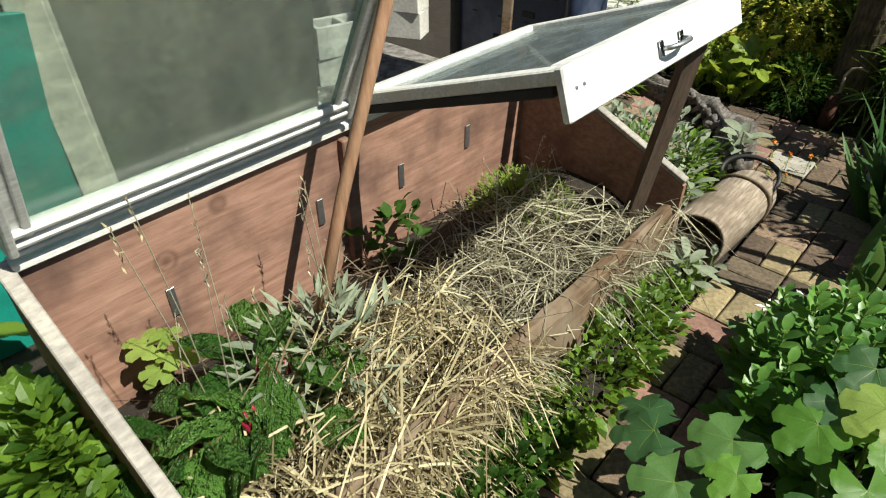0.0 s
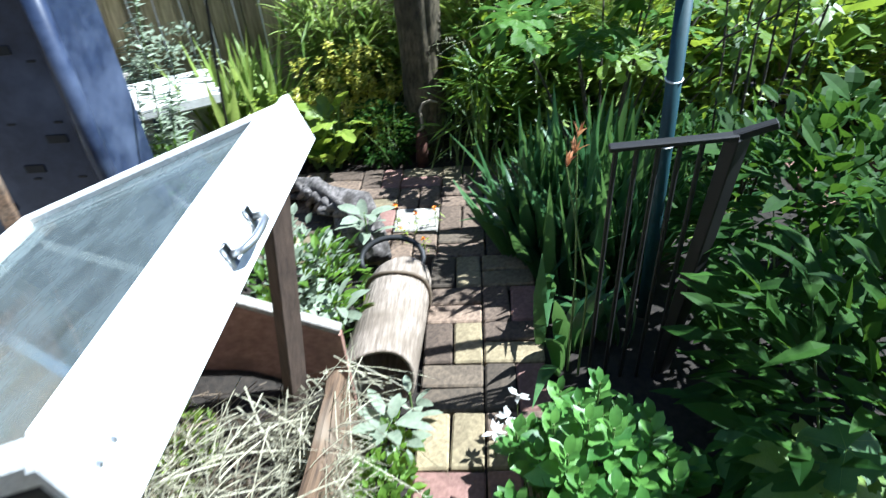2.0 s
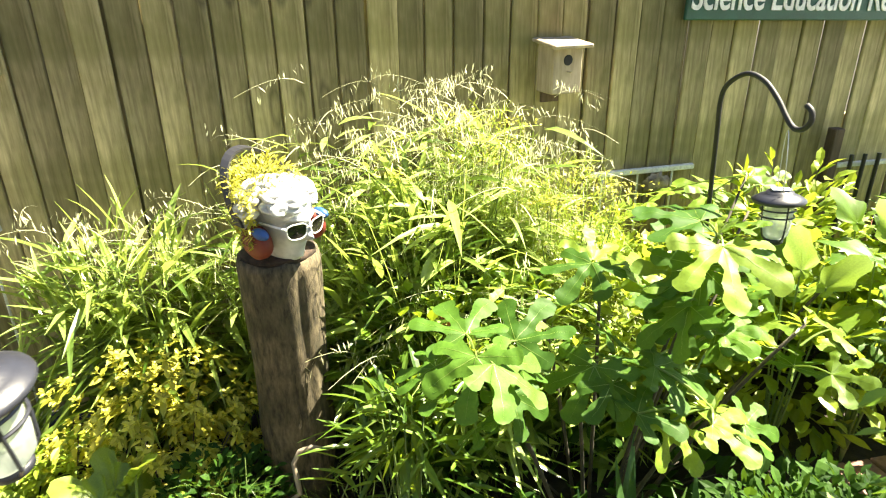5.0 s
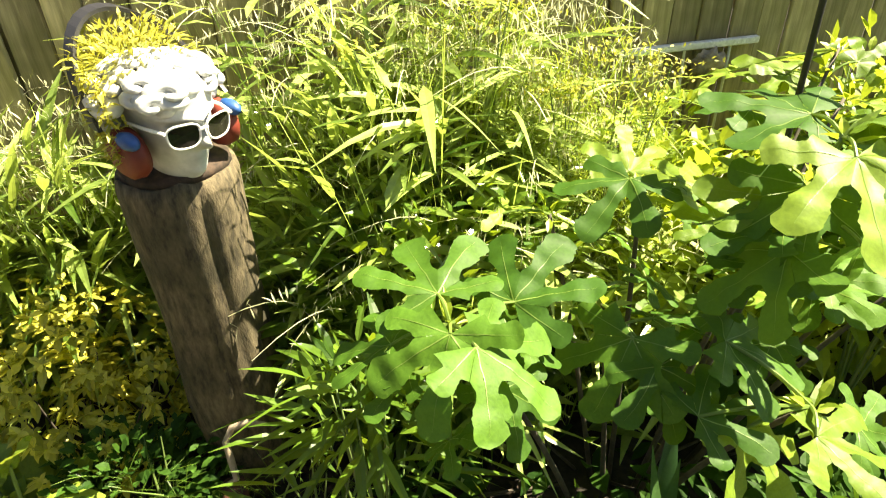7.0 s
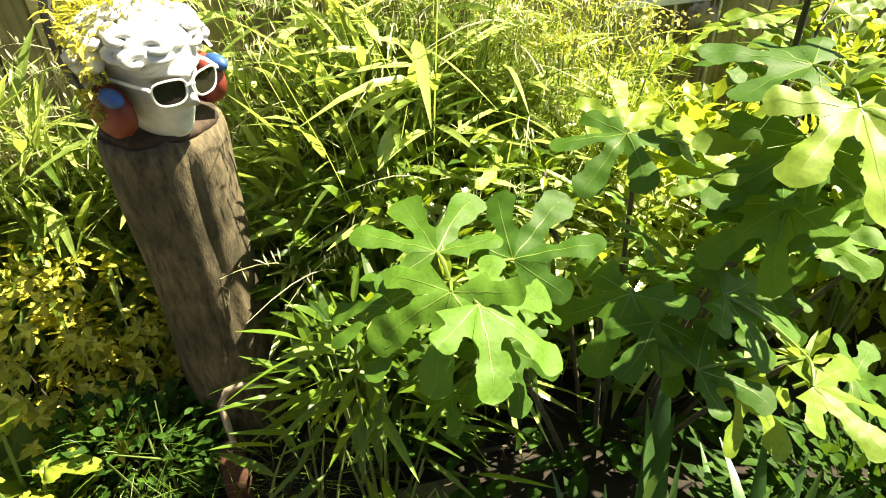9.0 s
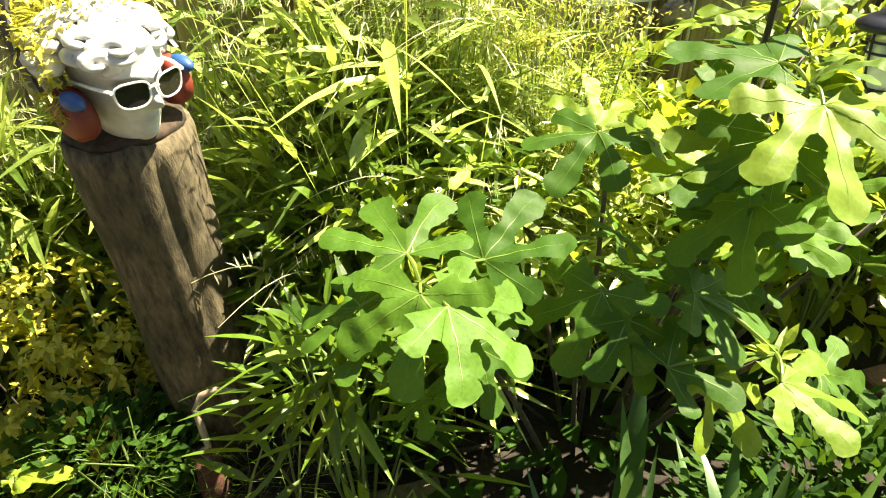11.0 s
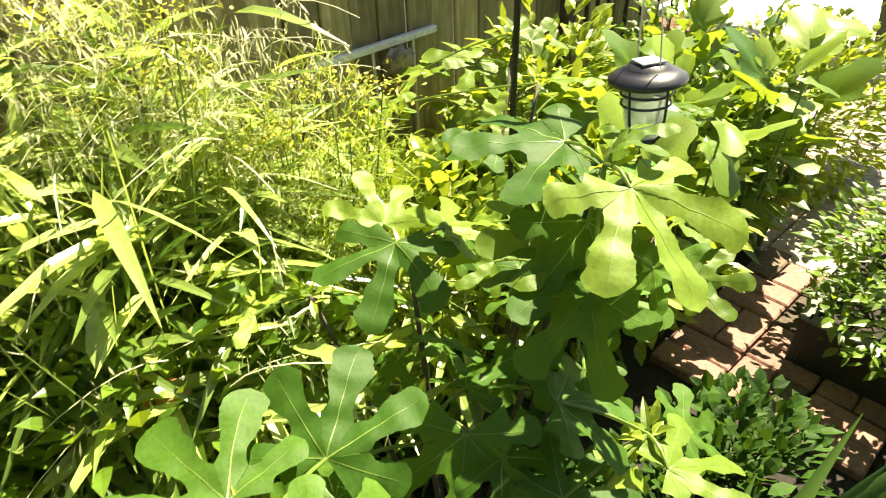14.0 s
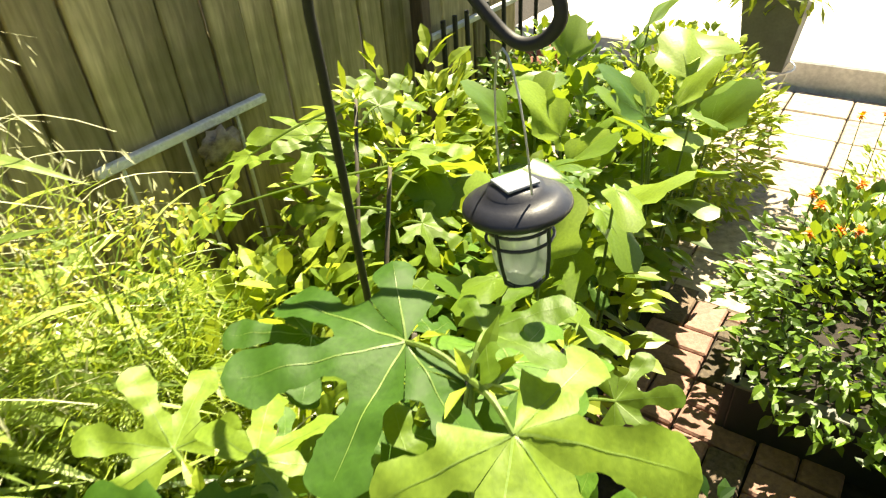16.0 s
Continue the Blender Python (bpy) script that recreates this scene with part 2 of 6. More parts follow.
YELLOWLEAF = leaf_mat("golden_leaf", (0.14, 0.165, 0.016), (0.6, 0.56, 0.1), (0.85, 0.82, 0.12), 0.34, 0.45)
IRISLEAF = leaf_mat("iris_leaf", (0.022, 0.066, 0.025), (0.07, 0.15, 0.05), (0.24, 0.42, 0.09), 0.25, 0.36, True)
GREYLEAF = leaf_mat("grey_green_leaf", (0.16, 0.2, 0.14), (0.3, 0.35, 0.26), (0.4, 0.48, 0.3), 0.28, 0.7)
SEDUMLEAF = leaf_mat("sedum_leaf", (0.04, 0.12, 0.022), (0.12, 0.26, 0.05), (0.35, 0.55, 0.08), 0.28, 0.4)
SQUASHLEAF = leaf_mat("squash_leaf", (0.03, 0.085, 0.03), (0.08, 0.17, 0.045), (0.3, 0.5, 0.06), 0.3, 0.55, True, 30)
LIMESQUASH = leaf_mat("bright_squash_leaf", (0.07, 0.18, 0.02), (0.12, 0.26, 0.035), (0.45, 0.65, 0.08), 0.35, 0.5, True, 30)
LIMEBIG = leaf_mat("young_squash_leaf", (0.14, 0.24, 0.04), (0.3, 0.4, 0.1), (0.6, 0.7, 0.16), 0.4, 0.5, True, 30)
DOCKLEAF = leaf_mat("dock_leaf", (0.08, 0.15, 0.015), (0.26, 0.35, 0.05), (0.62, 0.72, 0.08), 0.34, 0.45, True, 30)
CHARDLEAF = leaf_mat("chard_leaf", (0.035, 0.11, 0.018), (0.085, 0.19, 0.035), (0.3, 0.5, 0.05), 0.3, 0.3, True, 11, 0.5, (1.0, 0.06))
CHARDVEIN = plain("chard_vein", (0.1, 0.05, 0.02), 0.4)
CHARDSTEM = plain("chard_stem", (0.22, 0.012, 0.03), 0.4)
ROUNDLEAF = leaf_mat("round_leaf", (0.045, 0.11, 0.012), (0.18, 0.27, 0.035), (0.48, 0.62, 0.045), 0.34, 0.4, True, 25)
BRANCH = surface("shrub_bark", (0.025, 0.02, 0.014), (0.075, 0.06, 0.045), 0.85, fine=40, coarse=8)
GREENSTEM = plain("green_stem", (0.12, 0.18, 0.05), 0.5)
MOSS = leaf_mat("moss", (0.09, 0.15, 0.02), (0.2, 0.28, 0.04), (0.4, 0.5, 0.06), 0.3, 0.6)
ORANGE = leaf_mat("orange_petal", (0.6, 0.14, 0.01), (0.8, 0.32, 0.02), (0.9, 0.4, 0.03), 0.3, 0.5)
WHITEPETAL = leaf_mat("white_petal", (0.6, 0.6, 0.56), (0.8, 0.8, 0.78), (0.8, 0.8, 0.75), 0.3, 0.5)
RUSTPETAL = leaf_mat("withered_petal", (0.4, 0.16, 0.07), (0.55, 0.28, 0.14), (0.6, 0.3, 0.12), 0.3, 0.5)
MULCH = surface("leaf_mulch", (0.012, 0.008, 0.005), (0.07, 0.042, 0.027), 0.9, fine=50, coarse=10, relief=0.6)


# ---- mesh tools ----
class Geo:
    """Collects vertices and faces, and becomes one mesh."""

    def __init__(self):
        self.v, self.f, self.m, self.n = [], [], [], 0

    def add(self, verts, faces, mi=0):
        verts = np.asarray(verts, float).reshape(-1, 3)
        self.v.append(verts)
        faces = (np.asarray(faces, int) + self.n).tolist()
        self.f += faces
        self.m += [mi] * len(faces)
        self.n += len(verts)
        return self

    def moved(self, other, matrix, mi=0):
        """Takes over other, moved by matrix."""
        V = np.vstack(other.v)
        A = np.array(matrix)
        base = self.n
        self.v.append(V @ A[:3, :3].T + A[:3, 3])
        self.f += [[i + base for i in fc] for fc in other.f]
        self.m += [k + mi for k in other.m]
        self.n += len(V)
        return self

    def box(self, centre, size, turn=None, bevel=0.004, mi=0):
        """A box with bevelled edges."""
        h = np.array(size, float) / 2
        b = min(bevel, 0.45 * h.min())
        V, idx = [], {}
        for sx in (-1, 1):
            for sy in (-1, 1):
                for sz in (-1, 1):
                    s = np.array((sx, sy, sz))
                    for ax in range(3):
                        p = s * (h - b)
                        p[ax] = s[ax] * h[ax]
                        idx[(sx, sy, sz, ax)] = len(V)
                        V.append(p)
        F = []
        for ax in range(3):
            a, c = (ax + 1) % 3, (ax + 2) % 3
            for s in (-1, 1):
                ring = []
                for u, w in ((-1, -1), (1, -1), (1, 1), (-1, 1)):
                    k = [0, 0, 0]
                    k[ax], k[a], k[c] = s, u, w
                    ring.append(idx[(*k, ax)])
                F.append(ring if s > 0 else ring[::-1])
            for u in (-1, 1):
                for w in (-1, 1):
                    k0, k1 = [0, 0, 0], [0, 0, 0]
                    k0[ax], k1[ax] = -1, 1
                    k0[a] = k1[a] = u
                    k0[c] = k1[c] = w
                    q = [idx[(*k0, a)], idx[(*k1, a)], idx[(*k1, c)], idx[(*k0, c)]]
                    F.append(q if u * w > 0 else q[::-1])
        for sx in (-1, 1):
            for sy in (-1, 1):
                for sz in (-1, 1):
                    q = [idx[(sx, sy, sz, i)] for i in range(3)]
                    F.append(q if sx * sy * sz > 0 else q[::-1])
        V = np.array(V)
        if turn is not None:
            V = V @ np.array(turn.to_3x3() if len(turn) == 4 else turn).T
        base = self.n
        self.v.append(V + np.array(centre, float))
        self.f += [[i + base for i in q] for q in F]
        self.m += [mi] * len(F)
        self.n += len(V)
        return self

    def beam(self, a, b, wide, thick, bevel=0.003, mi=0, up=(0, 0, 1)):
        """A bar of rectangular section from a to b."""
        a, b = Vector(a), Vector(b)
        z = (b - a).normalized()
        x = Vector(up).cross(z)
        x = x.normalized() if x.length > 1e-4 else Vector((1, 0, 0))
        y = z.cross(x)
        turn = Matrix((x, y, z)).transposed()
        return self.box((a + b) / 2, (wide, thick, (b - a).length), turn, bevel, mi)

    def tube(self, pts, radii, n=8, mi=0, cap=True, wobble=0.0):
        pts = [Vector(p) for p in pts]
        if isinstance(radii, (int, float)):
            radii = [radii] * len(pts)
        V, F = [], []
        side = None
        for i, p in enumerate(pts):
            d = (pts[min(i + 1, len(pts) - 1)] - pts[max(i - 1, 0)]).normalized()
            if side is None:
                side = d.orthogonal().normalized()
            side = (side - d * side.dot(d)).normalized()
            oth = d.cross(side)
            for k in range(n):
                a = 2 * math.pi * k / n
                r = radii[i] * (1 + wobble * noise.noise((math.cos(a) * 1.5, math.sin(a) * 1.5, i * 0.35 + radii[0] * 50)))
                V.append(p + side * (r * math.cos(a)) + oth * (r * math.sin(a)))
        for i in range(len(pts) - 1):
            for k in range(n):
                F.append([i * n + k, i * n + (k + 1) % n, (i + 1) * n + (k + 1) % n, (i + 1) * n + k])
        base = self.n
        self.add(V, F, mi)
        if cap:
            self.f += [[base + k for k in range(n)][::-1], [base + (len(pts) - 1) * n + k for k in range(n)]]
            self.m += [mi, mi]
        return self

    def lathe(self, profile, n=24, centre=(0, 0, 0), mi=0):
        """A solid of revolution from (radius, height) pairs."""
        c = np.array(centre, float)
        V = [c + (r * math.cos(2 * math.pi * k / n), r * math.sin(2 * math.pi * k / n), z) for r, z in profile for k in range(n)]
        F = [[i * n + k, i * n + (k + 1) % n, (i + 1) * n + (k + 1) % n, (i + 1) * n + k] for i in range(len(profile) - 1) for k in range(n)]
        return self.add(V, F, mi)

    def blob(self, centre, radii, n=12, rough=0.12, seed=0, mi=0):
        """A rounded lump with an uneven skin."""
        V, F = [], []
        for i in range(n + 1):
            th = math.pi * i / n
            for k in range(2 * n):
                ph = math.pi * k / n
                d = Vector((math.sin(th) * math.cos(ph), math.sin(th) * math.sin(ph), math.cos(th)))
                s = 1 + rough * noise.noise(d * 2.2 + Vector((seed, seed * 1.7, 0)))
                V.append([centre[j] + radii[j] * d[j] * s for j in range(3)])
        for i in range(n):
            for k in range(2 * n):
                F.append([i * 2 * n + k, (i + 1) * 2 * n + k, (i + 1) * 2 * n + (k + 1) % (2 * n), i * 2 * n + (k + 1) % (2 * n)])
        return self.add(V, F, mi)

    def blades(self, P, D, L, W, droop=0.3, shape="lance", S=4, fold=0.0, twist=None, mi=0):
        """Many thin leaves at once: base points P, directions D, lengths L, widths W."""
        P, D = np.asarray(P, float).reshape(-1, 3), np.asarray(D, float).reshape(-1, 3)
        n = len(P)
        if n == 0:
            return self
        D = D / np.maximum(np.linalg.norm(D, axis=1, keepdims=True), 1e-6)
        L, W = np.broadcast_to(L, n).astype(float), np.broadcast_to(W, n).astype(float)
        droop = np.broadcast_to(droop, n).astype(float)
        s = np.linspace(0, 1, S)
        if shape == "lance":
            w = np.sin(np.pi * np.clip(s, 0, 1) ** 0.75) * 0.97 + 0.03
        elif shape == "oval":
            w = np.sqrt(np.clip(1 - (2 * s - 1) ** 2, 0, 1)) * 0.95 + 0.05
        elif shape == "spoon":
            w = 0.12 + 0.88 * np.clip(np.sin(np.pi * s ** 1.6), 0, 1)
        elif shape == "blade":
            w = np.minimum(1, (1.02 - s) * 2.2) * (0.7 + 0.3 * np.minimum(1, s * 3))
        else:
            w = np.ones(S)
            w[-1] = 0.6
        up = np.tile(np.array((0.0, 0, 1)), (n, 1))
        steep = np.abs(D[:, 2]) > 0.97
        up[steep] = (1, 0, 0)
        side = np.cross(D, up)
        side /= np.maximum(np.linalg.norm(side, axis=1, keepdims=True), 1e-6)
        nor = np.cross(side, D)
        if twist is None:
            twist = rng.uniform(-0.5, 0.5, n)
        elif isinstance(twist, (int, float)):
            twist = rng.uniform(-twist, twist, n)
        c, q = np.cos(twist)[:, None], np.sin(twist)[:, None]
        side, nor = side * c + nor * q, nor * c - side * q
        flat = D.copy()
        flat[:, 2] = 0
        fl = np.linalg.norm(flat, axis=1, keepdims=True)
        flat = np.where(fl > 0.02, flat / np.maximum(fl, 1e-6), rng.normal(size=(n, 3)) * (1, 1, 0))
        C = P[:, None] + D[:, None] * (L[:, None] * s)[..., None]
        bend = (droop * L)[:, None] * s ** 2
        C = C + flat[:, None] * (bend * 0.55)[..., None]
        C[..., 2] -= bend * 0.8
        half = (W / 2)[:, None, None] * w[None, :, None] * side[:, None]
        if fold:
            lift = (W * fold)[:, None, None] * w[None, :, None] * nor[:, None]
            V = np.stack((C - half + lift, C, C + half + lift), 2)
            k = 3
        else:
            V = np.stack((C - half, C + half), 2)
            k = 2
        i = np.arange(S - 1)
        quads = []
        for j in range(k - 1):
            quads.append(np.stack((i * k + j, i * k + j + 1, (i + 1) * k + j + 1, (i + 1) * k + j), 1))
        F = np.concatenate(quads)[None] + (np.arange(n) * S * k)[:, None, None]
        return self.add(V.reshape(-1, 3), F.reshape(-1, 4), mi)

    def mesh(self, name, mats, smooth=True):
        me = bpy.data.meshes.new(name)
        me.from_pydata(np.vstack(self.v).tolist(), [], self.f)
        for m in mats if isinstance(mats, (list, tuple)) else [mats]:
            me.materials.append(m)
        me.polygons.foreach_set("material_index", self.m)
        me.polygons.foreach_set("use_smooth", [smooth] * len(self.f))
        me.update()
        return me


def part(name, geo, mats, parent, label="", smooth=False, at=None, kind=""):
    ob = new(name, geo if isinstance(geo, bpy.types.Mesh) else geo.mesh(name, mats, smooth))
    ob.parent = parent
    if at is not None:
        ob.matrix_basis = at
    return tagged(ob, label, kind=kind)


def thing(name, label, category, at=None, group="", kind=""):
    ob = new(name)
    ob.empty_display_size = 0.05
    if at is not None:
        ob.matrix_basis = at
    return tagged(ob, label, category, group, kind)


def solid(name, geo, mats, label, category, group="", kind="", smooth=False, at=None):
    ob = new(name, geo.mesh(name, mats, smooth))
    if at is not None:
        ob.matrix_basis = at
    return tagged(ob, label, category, group, kind)


def ball(n, centre, radii, low=0.0):
    """n random points in an ellipsoid, and their directions from its centre."""
    d = rng.normal(size=(n, 3))
    d /= np.linalg.norm(d, axis=1, keepdims=True)
    r = rng.uniform(low, 1, (n, 1)) ** (1 / 2.2)
    return np.array(centre) + d * r * np.array(radii), d


def gappy(P, D, size, keep=0.5, seed=0.0):
    """Thins points out in clumps, so that crowns have gaps."""
    k = np.array([noise.noise(Vector(p) / size + Vector((seed, 0, seed))) for p in P])
    ok = k > np.quantile(k, 1 - keep)
    return P[ok], D[ok]


def tilt(D, up=0.5, jitter=0.4):
    D = D + np.array((0, 0, up)) + rng.normal(size=D.shape) * jitter
    return D / np.linalg.norm(D, axis=1, keepdims=True)


# ---- ground and paving bed ----
def ground_height(x, y):
    return -0.03 + 0.008 * noise.noise((x * 3, y * 3, 0))


g = Geo()
xs = np.concatenate(([-200, -40, -12, -6], np.arange(-4, 7.01, 0.25), [9, 15, 40, 200]))
ys = np.concatenate(([-200, -40, -10, -4], np.arange(-1, 8.01, 0.25), [11, 16, 40, 200]))
V = [(x, y, ground_height(x, y)) for y in ys for x in xs]
nx = len(xs)
F = [[j * nx + i, j * nx + i + 1, (j + 1) * nx + i + 1, (j + 1) * nx + i] for j in range(len(ys) - 1) for i in range(nx - 1)]
ground = solid("ground", g.add(V, F), SOIL, "dark garden soil under the beds and paths", "soil", kind="structure", smooth=True)

# mulch crumbs and fallen leaves on the soil by the post
g = Geo()
P = np.column_stack((rng.uniform(-0.6, 1.3, 900), rng.uniform(5.08, 5.5, 900), rng.uniform(-0.028, 0.0, 900)))
g.blades(P, tilt(rng.normal(size=P.shape) * (1, 1, 0.1), 0.1, 0.2), rng.uniform(0.02, 0.05, 900), rng.uniform(0.01, 0.03, 900), 0.2, "oval", 3, 0.15)
solid("leaf_litter", g, MULCH, "brown fallen leaves and bark on the bed", "leaf litter", kind="stuff")


# ---- wooden fence ----
FENCE_Y = 6.0
fence = thing("fence", "tall weathered wooden board fence with narrow gaps", "fence", kind="structure")
x = -4.2
k = 0
while x < 3.6:
    w = 0.094 + 0.012 * ((k * 37 % 11) / 11)
    b = Geo().box((0, 0, 0.9 + 0.01), (w, 0.019, 1.8 + 0.02 * (k % 3)), None, 0.005)
    part("board", b, FENCE, fence, at=pose(x + w / 2, FENCE_Y + 0.006 * ((k * 7) % 3 - 1), 0, 0.3 * ((k * 5) % 3 - 1), 0.06 * ((k * 11) % 5 - 2)))
    gap = 0.004 + 0.004 * (k % 4 == 0)
    tall = 1.56 if k % 7 == 0 else 1.74 + 0.02 * (k % 4)
    # strip added behind the joint to stop light, so the gap looks dark
    part("batten", Geo().box((x + w + gap / 2, FENCE_Y + 0.026, tall / 2), (0.034, 0.014, tall)), FENCE, fence)
    x += w + gap
    k += 1
for z in (0.3, 0.95, 1.6):
    part("rail", Geo().box((-0.3, FENCE_Y + 0.053, z), (7.8, 0.038, 0.085)), FENCE, fence)
part("end_post", Geo().box((2.925, FENCE_Y - 0.055, 0.46), (0.05, 0.05, 0.98)), DARKWOOD, fence, "dark end post")

# low iron rails before the fence's far end
iron = thing("iron_railing", "low black iron railing standing before the fence boards", "railing")
part("rail", Geo().box((3.34, FENCE_Y - 0.05, 0.78), (0.74, 0.02, 0.022)), OLDPAINT, iron, "white top rail")
part("rail", Geo().box((3.34, FENCE_Y - 0.05, 0.2), (0.74, 0.02, 0.022)), IRON, iron)
for x in (3.02, 3.09, 3.165, 3.3, 3.42, 3.55, 3.68):
    part("bar", Geo().tube([(x, FENCE_Y - 0.075, -0.03), (x, FENCE_Y - 0.075, 0.83)], 0.009, 8), IRON, iron)

# plain boards added behind and beside the walker, tall to hold back sky light
for nm, mid, size in (("wall_west", (-4.25, 2.0, 1.17), (0.03, 7.8, 2.4)), ("wall_south", (1.15, -1.6, 2.1), (10.7, 0.12, 4.3))):
    solid(nm, Geo().box(mid, size), FENCE, "plain board wall added to close the garden and cut sky light", "wall", kind="structure")


# ---- cold frame ----
frame_box = thing("cold_frame", "reddish plywood cold frame with two hinged glazed lids", "cold frame")
BX, FX, Y0, Y1 = -0.27, 0.45, 1.56, 3.4
part("back_board", Geo().box((BX - 0.012, (Y0 + Y1) / 2, 0.315), (0.024, Y1 - Y0, 0.67), None, 0.003), PLYWOOD, frame_box)
V, SEG = [], 70
for i in range(SEG + 1):
    y = Y0 + (Y1 - Y0 - 0.1) * i / SEG
    wob = 0.008 * noise.noise((0, y * 2.5, 1)) + 0.004 * noise.noise((0, y * 11, 2))
    top = 0.3 + 0.02 * noise.noise((3, y * 3, 0)) + 0.008 * noise.noise((5, y * 17, 0))
    for x, z in ((-0.02, -0.03), (0.03, -0.03), (0.034 + wob, 0.12), (0.028 + wob, top - 0.03), (0.014 + wob, top), (-0.008, top - 0.006 + wob), (-0.022, top - 0.04)):
        V.append((FX + x + 0.004 * noise.noise((x * 40, y * 9, z * 12)) + 0.07 * (0.14 - z), y, z))
F = [[i * 7 + k, i * 7 + (k + 1) % 7, (i + 1) * 7 + (k + 1) % 7, (i + 1) * 7 + k] for i in range(SEG) for k in range(7)]
plank = Geo().add(V, F)
plank.f += [list(range(7)), [SEG * 7 + k for k in range(7)][::-1]]
plank.m += [0, 0]
part("front_board", plank, RAWWOOD, frame_box, "split weathered front plank")
for nm, y in (("side_board", Y0 - 0.012), ("side_board", Y1 + 0.012)):
    V = [(BX - 0.02, y - 0.012, -0.03), (FX, y - 0.012, -0.03), (FX, y - 0.012, 0.33), (BX - 0.02, y - 0.012, 0.65)]
    V += [(a, b + 0.024, c) for a, b, c in V]
    part(nm, Geo().add(V, [[0, 1, 2, 3], [7, 6, 5, 4], [0, 4, 5, 1], [1, 5, 6, 2], [2, 6, 7, 3], [3, 7, 4, 0]]), PLYWOOD, frame_box)
    part("side_cap", Geo().beam((BX - 0.02, y, 0.665), (FX, y, 0.345), 0.034, 0.02), GREYPAINT, frame_box, "worn grey-white painted strip")
part("divider", Geo().box((BX + 0.012, 2.47, 0.32), (0.03, 0.05, 0.62)), PLYWOOD, frame_box)
part("hinge_rail", Geo().box((BX - 0.005, (Y0 + Y1) / 2, 0.663), (0.05, Y1 - Y0, 0.022)), OLDPAINT, frame_box, "peeling white hinge rail")
for y, z in ((1.85, 0.38), (2.35, 0.42), (2.7, 0.4), (3.05, 0.42)):
    part("bracket", Geo().box((BX + 0.005, y, z), (0.006, 0.022, 0.09), None, 0.002), STEEL, frame_box, "small dull steel strap")


def sash(label, at, fascia, glass):
    """A glazed lid, hinged along its back edge at the origin and opened by angle."""
    wide, deep = 0.91, 0.745
    s = part("lid", Geo().box((deep - 0.026, 0, 0), (0.052, wide - 0.09, 0.036)), WHITEPAINT if fascia else OLDPAINT, frame_box, label, at=at)
    for y in (-wide / 2 + 0.022, wide / 2 - 0.022):
        part("stile", Geo().box((deep / 2, y, 0), (deep, 0.044, 0.034)), OLDPAINT, s)
        part("bead", Geo().box((deep / 2, y * 0.935, -0.021), (deep - 0.1, 0.016, 0.012)), OLDPAINT, s)
        part("side_channel", Geo().box((deep / 2, y + math.copysign(0.012, y), -0.03), (deep - 0.04, 0.018, 0.026)), SEAL if fascia else OLDPAINT, s)
    part("back_rail", Geo().box((0.028, 0, 0), (0.056, wide - 0.09, 0.036)), OLDPAINT, s)
    for i in range(3):
        part("rail_strip", Geo().box((0.012 + i * 0.03, 0, -0.024 - 0.004 * (i % 2)), (0.014, wide - 0.02, 0.018)), OLDPAINT, s)
    pane = part("pane", Geo().box((deep / 2, 0, 0.0), (deep - 0.1, wide - 0.09, 0.004), None, 0.0005), glass, s)
    pane.visible_shadow = False
    for y in (-0.36, 0.36):
        part("hinge", Geo().tube([(-0.004, y - 0.03, -0.014), (-0.004, y + 0.03, -0.014)], 0.007, 8), STEEL, s)
    if fascia:
        part("fascia", Geo().box((deep + 0.011, 0, -0.037), (0.022, wide + 0.03, 0.119)), WHITEPAINT, s, "smooth white fascia board")
        h = Geo()
        for y in (-0.055, 0.055):
            h.box((deep + 0.026, y, -0.043), (0.006, 0.022, 0.04))
        h.tube([(deep + 0.026, -0.055, -0.043), (deep + 0.05, -0.052, -0.043), (deep + 0.062, -0.03, -0.043), (deep + 0.064, 0, -0.043), (deep + 0.062, 0.03, -0.043), (deep + 0.05, 0.052, -0.043), (deep + 0.026, 0.055, -0.043)], 0.0065, 10)
        part("handle", h, STEEL, s, "grey metal pull handle", smooth=True)
        for y in (-0.40, -0.43):
            part("screw", Geo().lathe([(0.0, 0.003), (0.004, 0.002), (0.005, 0)], 10), STEEL, s, at=pose(deep + 0.022, y, -0.03, 0, 90, 0))
    return s


sash("white-framed glazed lid, propped steeply open by a stick", pose(BX + 0.005, 2.015, 0.705, 0, -63, 0), False, GLASS)
sash("white-framed glazed lid, propped half open over the bed", pose(BX + 0.005, 2.945, 0.735, 0, -19.8, 0), True, GLASS_LID)

prop = Geo().tube([(-0.03, 2.07, 0.1), (-0.01, 2.24, 0.62), (0.02, 2.42, 1.12), (0.035, 2.5, 1.38)], [0.018, 0.0175, 0.017, 0.017], 10, wobble=0.06)
solid("prop_stick", prop, STICKWOOD, "long peeled brown stick propping a lid open", "stick", smooth=True)
prop = Geo().beam((0.3, 3.34, 0.12), (0.428, 3.265, 0.925), 0.062, 0.035)
solid("prop_board", prop, DARKWOOD, "dark brown wooden strut holding up the lid", "strut")

# soil in the frame
g = Geo()
NXB, NYB = 14, 34


def bed_height(u, v):
    return 0.14 + 0.08 * math.sin(math.pi * min(1, u * 1.15)) + 0.03 * noise.noise((u * 4, v * 9, 3)) + (0.05 * u if v < 0.75 else 0)


